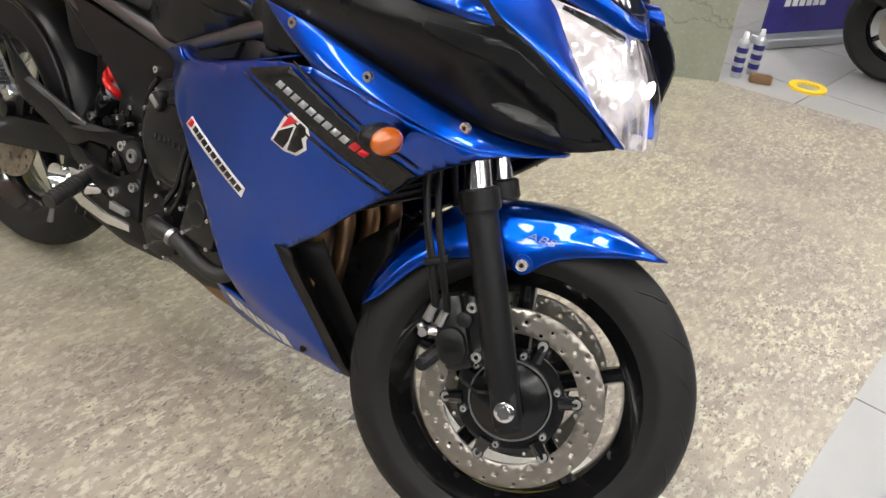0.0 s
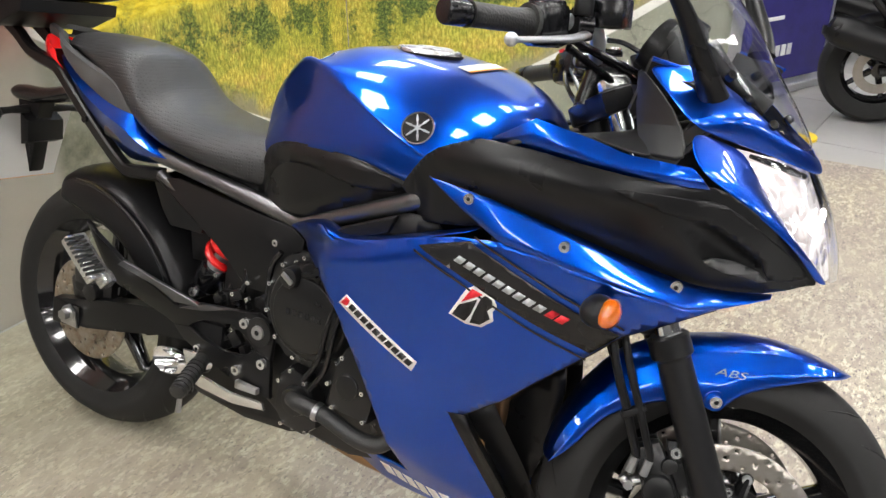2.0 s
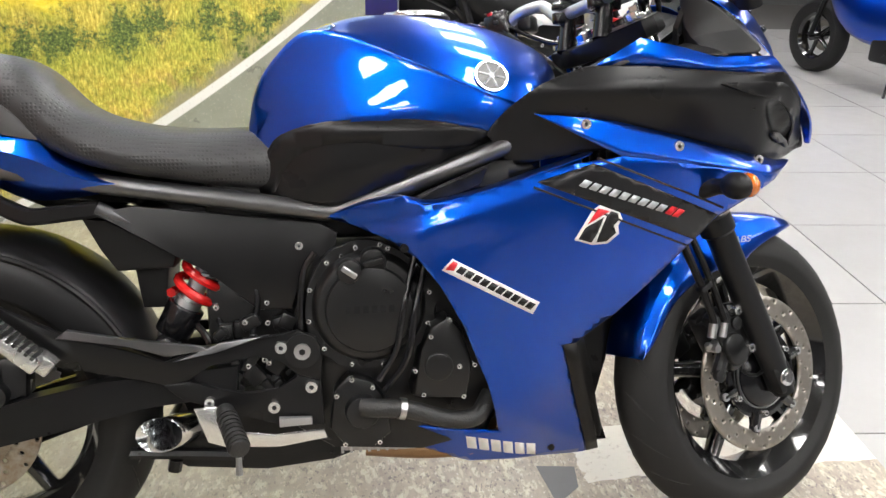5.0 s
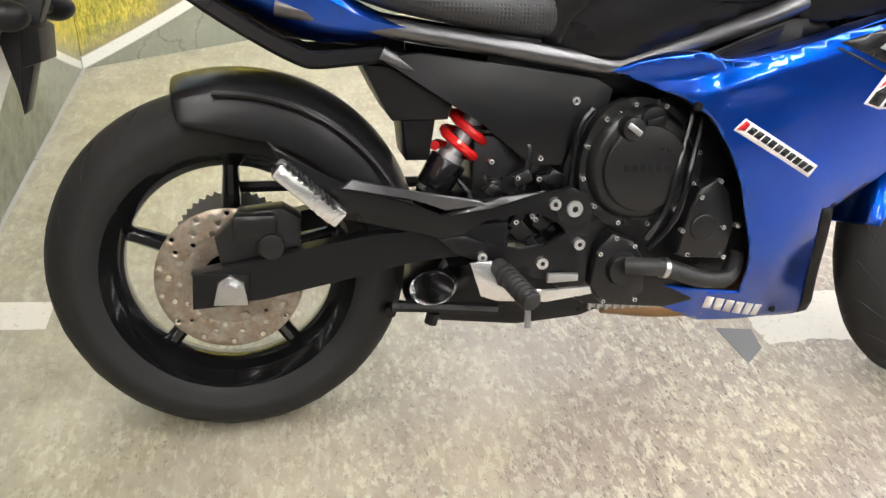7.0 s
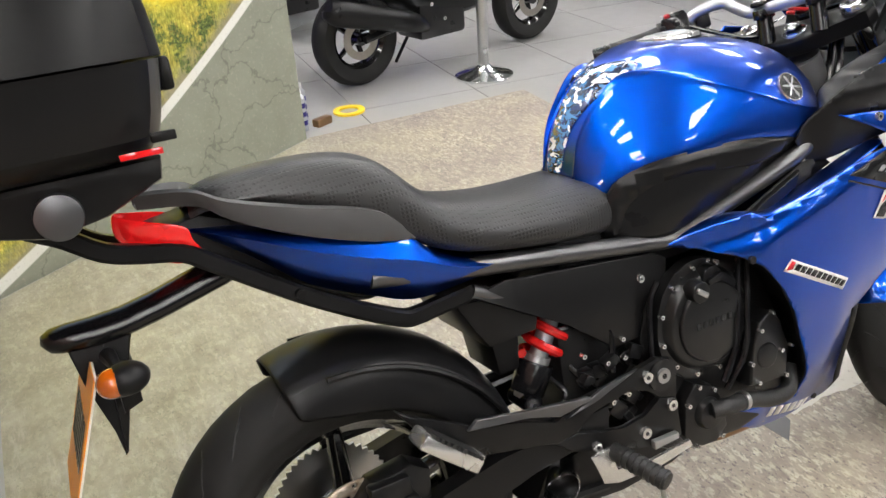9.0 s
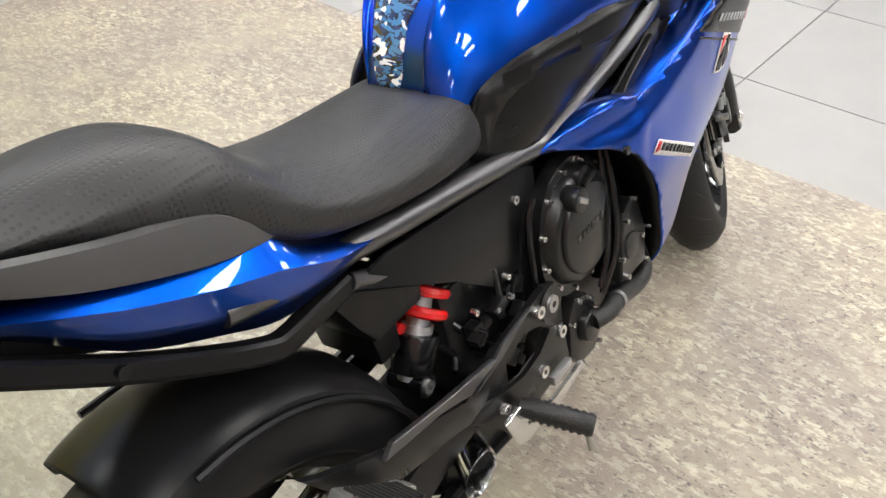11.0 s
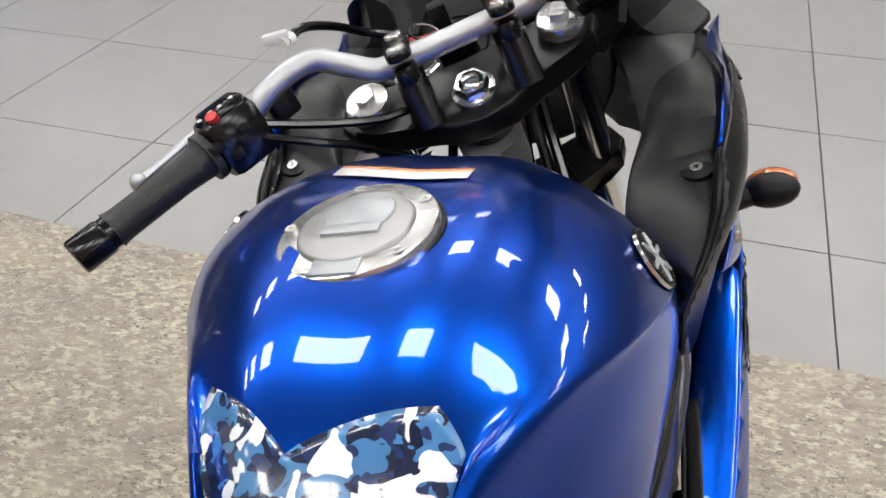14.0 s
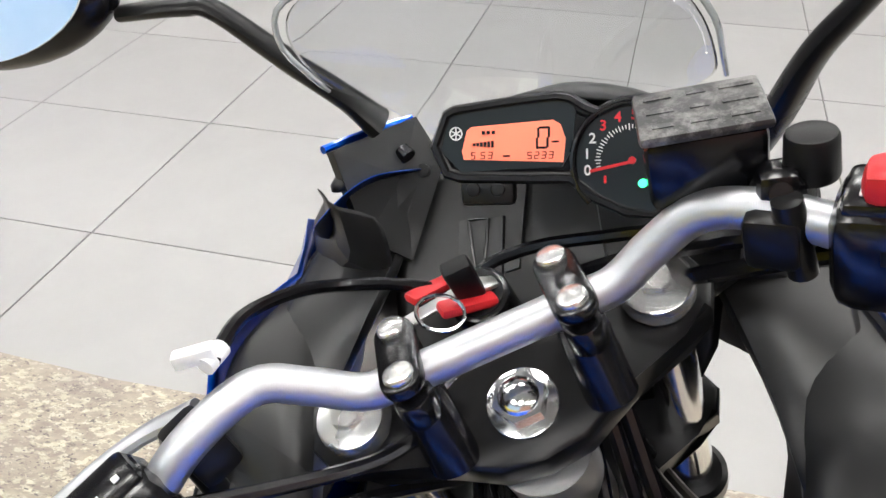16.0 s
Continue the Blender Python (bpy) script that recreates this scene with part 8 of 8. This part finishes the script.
# hood over the cluster and trays below it
bm = bmesh.new()
hood = [(-0.064, 0.02, 0.022), (-0.045, 0.031, 0.033), (-0.003, 0.036, 0.043), (0.03, 0.038, 0.051), (0.05, 0.037, 0.054), (0.1, 0.032, 0.046), (0.136, 0.012, 0.03), (0.145, -0.02, 0.0)]
grid(bm, [[(u, a, -0.004) for u, a, b in hood], [(u, b - 0.003, -0.012) for u, a, b in hood], [(u, b, -0.018) for u, a, b in hood], [(u, b - 0.004, -0.035) for u, a, b in hood], [(u * 0.9, b - 0.05, -0.08) for u, a, b in hood]])
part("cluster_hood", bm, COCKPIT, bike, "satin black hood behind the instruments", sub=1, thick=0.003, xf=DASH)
bm = bmesh.new()
tube(bm, [(1.285, -0.02, 1.06), (1.33, -0.02, 1.02), (1.39, -0.015, 0.985)], [0.022, 0.016, 0.014], 12, 3)
part("cluster_bracket", bm, MATT, dash, "black bracket behind the instruments")
bm = bmesh.new()
grid(bm, [[(1.37, 0.0, 0.995), (1.37, 0.06, 0.995), (1.365, 0.12, 1.0)], [(1.31, 0.0, 0.935), (1.31, 0.06, 0.937), (1.31, 0.135, 0.955)], [(1.262, 0.0, 0.88), (1.262, 0.06, 0.885), (1.255, 0.14, 0.91)], [(1.24, 0.0, 0.82), (1.24, 0.06, 0.82), (1.225, 0.12, 0.85)]], True)
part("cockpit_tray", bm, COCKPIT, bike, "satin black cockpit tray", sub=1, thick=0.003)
def tray_plate(name, outline, lift):
    """A raised plate on the tray: outline in y and the way down the slope."""
    bm = bmesh.new()
    a, b = Vector((1.362, 0, 0.992)), Vector((1.262, 0, 0.882))
    n = Vector((-(a - b).z, 0, (a - b).x)).normalized()
    lo = [bm.verts.new(a + (b - a) * v + Vector((0, y, 0))) for y, v in outline]
    hi = [bm.verts.new(a + (b - a) * (0.5 + (v - 0.5) * 0.94) + Vector((0, y, 0)) + n * lift) for y, v in outline]
    bm.faces.new(hi)
    for k in range(len(lo)):
        bm.faces.new((lo[k], lo[(k + 1) % len(lo)], hi[(k + 1) % len(lo)], hi[k]))
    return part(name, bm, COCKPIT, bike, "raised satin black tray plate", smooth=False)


tray_plate("tray_plate", [(0.006, 0.02), (-0.04, 0.02), (-0.05, 0.92), (0.02, 0.92)], 0.014)
tray_plate("tray_plate", [(0.03, 0.0), (0.012, 0.0), (0.026, 0.6), (0.038, 0.62)], 0.01)
slot = tray_plate("tray_plate", [(0.075, 0.28), (0.036, 0.28), (0.044, 0.9), (0.082, 0.9)], 0.012)
bm = bmesh.new()
tube(bm, [(1.322, 0.066, 0.968), (1.322, 0.048, 0.968), (1.29, 0.056, 0.934), (1.288, 0.062, 0.932), (1.322, 0.066, 0.968)], 0.0014, 6, 1)
part("slot_edge", bm, STBLK, slot)
for s in SIDE:
    o = Vector((0, 0, 0)) if s > 0 else Vector((-0.06, 0, -0.022))
    def pl(q):
        return [Vector((x, s * y, z)) + o for x, y, z in q]
    back, front, corner, tip, left = pl([(1.307, 0.163, 1.058), (1.385, 0.111, 1.04), (1.362, 0.088, 1.004), (1.296, 0.12, 0.95), (1.284, 0.15, 0.985)])
    cen = pl([(1.34, 0.122, 1.008)])[0]
    bm = bmesh.new()
    v = [bm.verts.new(p) for p in (back, front, corner, tip, left, cen)]
    for k in range(5):
        bm.faces.new((v[k], v[(k + 1) % 5], v[5]))
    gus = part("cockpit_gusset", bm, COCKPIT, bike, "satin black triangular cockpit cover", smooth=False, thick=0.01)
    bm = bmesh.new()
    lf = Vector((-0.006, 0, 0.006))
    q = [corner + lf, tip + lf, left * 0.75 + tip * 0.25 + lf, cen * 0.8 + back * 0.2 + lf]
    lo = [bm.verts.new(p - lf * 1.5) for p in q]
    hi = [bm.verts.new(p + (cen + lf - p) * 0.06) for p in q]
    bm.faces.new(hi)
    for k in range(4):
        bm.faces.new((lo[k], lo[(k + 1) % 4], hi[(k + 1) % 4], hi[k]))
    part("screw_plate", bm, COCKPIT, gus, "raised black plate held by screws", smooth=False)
    for p in pl([(1.315, 0.123, 0.969), (1.35, 0.1, 1.004), (1.368, 0.118, 1.02)]):
        bolt(p + lf * 0.9, gus, 0.0065, MATT, (-0.7, 0, 0.7), h=0.003)
    bm = bmesh.new()
    tube(bm, [back + Vector((0, s * 0.002, 0.003)), (back + front) / 2 + Vector((0, s * 0.004, 0.003)), front + Vector((0, 0, 0.002))], 0.0036, 8, 2)
    part("blue_edge", bm, BLUE, gus, "blue edge line")

# ---- the other things of the showroom ----
def stanchion(x, y):
    st = thing("barrier_post", "brushed steel barrier post on round base", "barrier post", pose(x, y, 0))
    bm = bmesh.new()
    prof = [(0.002, 0.001), (0.17, 0.001), (0.17, 0.012), (0.15, 0.022), (0.1, 0.034), (0.05, 0.052), (0.032, 0.07), (0.002, 0.072)]
    revolve(bm, prof, (0, 0, 0), 48, False)
    bmesh.ops.transform(bm, matrix=Matrix.Rotation(radians(90), 4, "X"), verts=bm.verts)
    part("base", bm, CHROME, st, "polished domed base")
    bm = bmesh.new()
    cyl(bm, (0, 0, 0.06), (0, 0, 0.95), 0.031, seg=32, bevel=0.004)
    part("post", bm, STEEL, st, "brushed steel post")


stanchion(2.07, 3.17)


def scooter(x, y, rz, body, label, silver=False):
    """A parked machine beyond the mat, seen from afar: wheels, body, seat, exhaust, stand."""
    sc = thing("parked_motorcycle", label, "motorcycle", pose(x, y, 0, 0, 0, rz), "parked motorcycles")
    for xx in (0, 1.35):
        c = Vector((xx, 0, 0.27))
        bm = bmesh.new()
        revolve(bm, [(0.17, -0.05), (0.2, -0.065), (0.24, -0.068), (0.262, -0.045), (0.27, 0), (0.262, 0.045), (0.24, 0.068), (0.2, 0.065), (0.17, 0.05)], c, 56)
        wh = part("tyre", bm, RUBBER, sc, "black tyre")
        bm = bmesh.new()
        revolve(bm, [(0.175, -0.05), (0.165, -0.03), (0.165, 0.03), (0.175, 0.05), (0.15, 0.03), (0.15, -0.03)], c, 48)
        spokes(bm, c, 5, 0.03, 0.16, 0.018, 0.012, 0.02, 0.012, 0)
        cyl(bm, c - Vector((0, 0.07, 0)), c + Vector((0, 0.07, 0)), 0.035)
        part("rim", bm, RIM, wh, "black rim")
        bm = bmesh.new()
        revolve(bm, [(0.07, -0.06), (0.115, -0.06), (0.115, -0.056), (0.07, -0.056)], c, 40)
        part("brake_disc", bm, DISC, wh, "steel brake disc")
    bm = bmesh.new()
    rows = []
    for xx, zl, zh, w in ((-0.3, 0.68, 0.8, 0.06), (0.0, 0.55, 0.8, 0.13), (0.35, 0.32, 0.76, 0.16), (0.7, 0.25, 0.62, 0.17), (1.0, 0.3, 0.8, 0.19), (1.2, 0.5, 1.0, 0.16), (1.33, 0.75, 0.95, 0.06)):
        zm = (zl + zh) / 2
        rows.append([(xx, 0, zh), (xx, -w * 0.7, zh - 0.02), (xx, -w, zm), (xx, -w * 0.8, zl + 0.03), (xx, 0, zl)])
    grid(bm, rows, True)
    part("body", bm, body, sc, sub=2)
    bm = bmesh.new()
    grid(bm, [[(xx, 0, z), (xx, -0.11, z - 0.01), (xx, -0.15, z - 0.05), (xx, -0.14, z - 0.09)] for xx, z in ((-0.28, 0.9), (-0.05, 0.89), (0.1, 0.86), (0.2, 0.8), (0.5, 0.79), (0.62, 0.8))], True)
    part("seat", bm, SEAT, sc, "black seat", sub=2, thick=0.02)
    bm = bmesh.new()
    tube(bm, [(-0.25, -0.2, 0.5), (-0.2, -0.2, 0.47), (0.25, -0.19, 0.34), (0.4, -0.15, 0.28)], [0.05, 0.075, 0.06, 0.03], 16, 4)
    part("silencer", bm, BLACK, sc, "black silencer")
    bm = bmesh.new()
    tube(bm, [(-0.27, -0.2, 0.51), (-0.22, -0.2, 0.485)], [0.04, 0.06], 16, 2)
    part("silencer_cap", bm, MATT, sc)
    bm = bmesh.new()
    for yy in (-0.1, 0.1):
        tube(bm, [(0.0, yy, 0.27), (0.2, yy, 0.3), (0.42, yy, 0.33)], 0.022, 8, 3)
    tube(bm, [(-0.1, -0.16, 0.62), (0.1, -0.12, 0.4), (0.2, -0.12, 0.3)], 0.018, 8, 3)
    box(bm, (0.55, 0, 0.3), (0.35, 0.26, 0.22), bevel=0.03)
    part("engine", bm, ENGINE, sc, "black engine and swinging arm")
    bm = bmesh.new()
    tube(bm, [(-0.06, -0.13, 0.7), (0.02, -0.15, 0.44)], 0.035, 10, 1)
    part("shock", bm, MATT, sc, "black rear shock")
    bm = bmesh.new()
    tube(bm, [(0.5, 0.1, 0.26), (0.42, 0.22, 0.004)], 0.011, 8, 1)
    part("side_stand", bm, BLACK, sc)
    bm = bmesh.new()
    for yy in (-0.08, 0.08):
        tube(bm, [(1.35, yy, 0.27), (1.16, yy, 0.85)], 0.02, 10, 1)
    tube(bm, [(1.08, -0.34, 1.02), (1.14, -0.1, 1.0), (1.14, 0.1, 1.0), (1.08, 0.34, 1.02)], 0.012, 10, 4)
    part("fork", bm, BLACK, sc, "black fork and bar")
    for k, p in enumerate(((0.1, -0.19, 0.36), (0.3, -0.18, 0.3), (0.45, -0.15, 0.4), (0.55, -0.14, 0.3), (-0.02, -0.15, 0.46))):
        bolt(p, sc, 0.012)
    if silver:
        bm = bmesh.new()
        grid(bm, [[(0.2, -0.19, 0.62), (0.5, -0.2, 0.56), (0.9, -0.21, 0.6), (1.15, -0.19, 0.72)], [(0.1, -0.18, 0.56), (0.5, -0.205, 0.5), (0.9, -0.21, 0.52), (1.2, -0.18, 0.62)]])
        grid(bm, [[(0.0, -0.14, 0.86), (0.3, -0.17, 0.86), (0.55, -0.18, 0.8)], [(0.05, -0.15, 0.78), (0.3, -0.18, 0.76), (0.55, -0.185, 0.76)]])
        part("side_trim", bm, WHITE, sc, "silver white side trim", thick=0.01, sub=1)
    return sc


scooter(1.42, 3.5, 11, BLACK, "black maxi scooter with silver side trim parked behind the mat", True)
scooter(0.95, 4.75, 14, BLACK, "black motorcycle parked in the second row")
scooter(4.6, 3.3, 100, BLUE, "blue sport motorcycle parked across the tiles")

# banners behind the mural wall
bn = thing("display_banner", "purple blue advertising banner with white bars", "banner", pose(0.78, 3.5, 0, 0, 0, 62))
bm = bmesh.new()
box(bm, (0.35, 0, 1.02), (0.7, 0.012, 1.9))
part("print", bm, BANNER, bn, smooth=False)
bm = bmesh.new()
box(bm, (0.7, 0, 1.0), (0.02, 0.02, 2.0))
box(bm, (0.35, 0, 0.03), (0.7, 0.12, 0.05), bevel=0.01)
part("stand", bm, ALU, bn, "aluminium banner stand", smooth=False)
for k in range(7):
    bm = bmesh.new()
    if k < 6:
        box(bm, (0.12 + 0.05 * k, -0.008, 0.24), (0.035, 0.004, 0.06))
    else:
        box(bm, (0.2, -0.008, 0.42), (0.16, 0.004, 0.02))
    part("lettering_bar", bm, WHITE, bn, "white lettering as a plain bar", smooth=False)
bn2 = thing("display_banner", "purple banner on the wall with pale stripes", "banner", pose(1.3, 5.0, 0, 0, 0, 40))
bm = bmesh.new()
box(bm, (1.6, 0, 1.15), (3.2, 0.04, 1.9))
part("print", bm, BANNER, bn2, smooth=False)
for k in range(6):
    bm = bmesh.new()
    box(bm, (0.3 + 0.55 * k, -0.024, 1.15), (0.05, 0.006, 1.8))
    part("stripe", bm, GREYP, bn2, "pale grey stripe", smooth=False)
bm = bmesh.new()
box(bm, (1.6, 0, 0.1), (3.2, 0.06, 0.2))
part("plinth", bm, GREYP, bn2, "grey plinth", smooth=False)

# spray cans, tape ring, rubber wedge
def can(x, y, capm):
    c = thing("spray_can", "silver aerosol can with lilac print on floor", "spray can", pose(x, y, 0), "spray cans")
    bm = bmesh.new()
    cyl(bm, (0, 0, 0), (0, 0, 0.17), 0.026, seg=28, bevel=0.003)
    cyl(bm, (0, 0, 0.17), (0, 0, 0.186), 0.025, 0.014, 28)
    part("can_body", bm, SILV, c, "silver can body")
    bm = bmesh.new()
    for k in range(3):
        cyl(bm, (0, 0, 0.03 + 0.045 * k), (0, 0, 0.055 + 0.045 * k), 0.0263, seg=28)
    part("can_print", bm, capm, c, "printed bands")
    bm = bmesh.new()
    cyl(bm, (0, 0, 0.186), (0, 0, 0.215), 0.013, 0.011, 20, 0.002)
    part("can_nozzle", bm, WHITE, c, "white nozzle")


can(0.87, 2.93, BANNER)
can(0.91, 3.04, BANNER)
ring = bmesh.new()
revolve(ring, [(0.055, 0.0005), (0.055, 0.012), (0.085, 0.012), (0.085, 0.0005)], (0, 0, 0), 40)
bmesh.ops.transform(ring, matrix=Matrix.Rotation(radians(90), 4, "X"), verts=ring.verts)
ro = tagged(part("tape_ring", ring, YELLOW, None), "yellow plastic ring lying on the tiles", "ring")
ro.matrix_world = pose(1.17, 3.06, 0)
bm = bmesh.new()
box(bm, (0, 0, 0.02), (0.1, 0.05, 0.04), bevel=0.006)
wo = tagged(part("wood_wedge", bm, BRASS, None), "small brown wooden wedge on the floor", "wedge")
wo.matrix_world = pose(0.98, 2.95, 0, 0, 0, 25)
# torn corner of the mat
bm = bmesh.new()
prism(bm, [(1.065, 0.18), (1.15, 0.168), (1.14, 0.1), (1.08, 0.05)], 0.0036, 0.0042, plane="xy")
tagged(part("mat_tear", bm, DARKFLOOR, None, smooth=False), "dark bare patch where the mat is torn", "floor patch", kind="structure")


# ---- the floor's tiles, each a piece of the floor ----
T = 0.69
bm = bmesh.new()
box(bm, (0, 0, -0.006), (T - 0.005, T - 0.005, 0.012))
tile_mesh = bpy.data.meshes.new("tile")
bm.to_mesh(tile_mesh)
bm.free()
tile_mesh.materials.append(TILE)
turn = Matrix.Rotation(radians(-5.5), 4, "Z")
corner = Vector((2.943, -0.582, 0))
for i in range(-7, 8):
    for j in range(-6, 11):
        c = corner + turn @ Vector(((i + 0.5) * T, (j + 0.5) * T, 0))
        inside = -0.6 < c.x < 1.35 and -2.2 < c.y < 2.2
        if inside or c.x < -3.5 or c.x > 7.5 or c.y > 7.0 or c.y < -4.5:
            continue
        tile = new("tile", tile_mesh)
        tile.parent = floor
        tile.matrix_basis = Matrix.Translation(c) @ turn
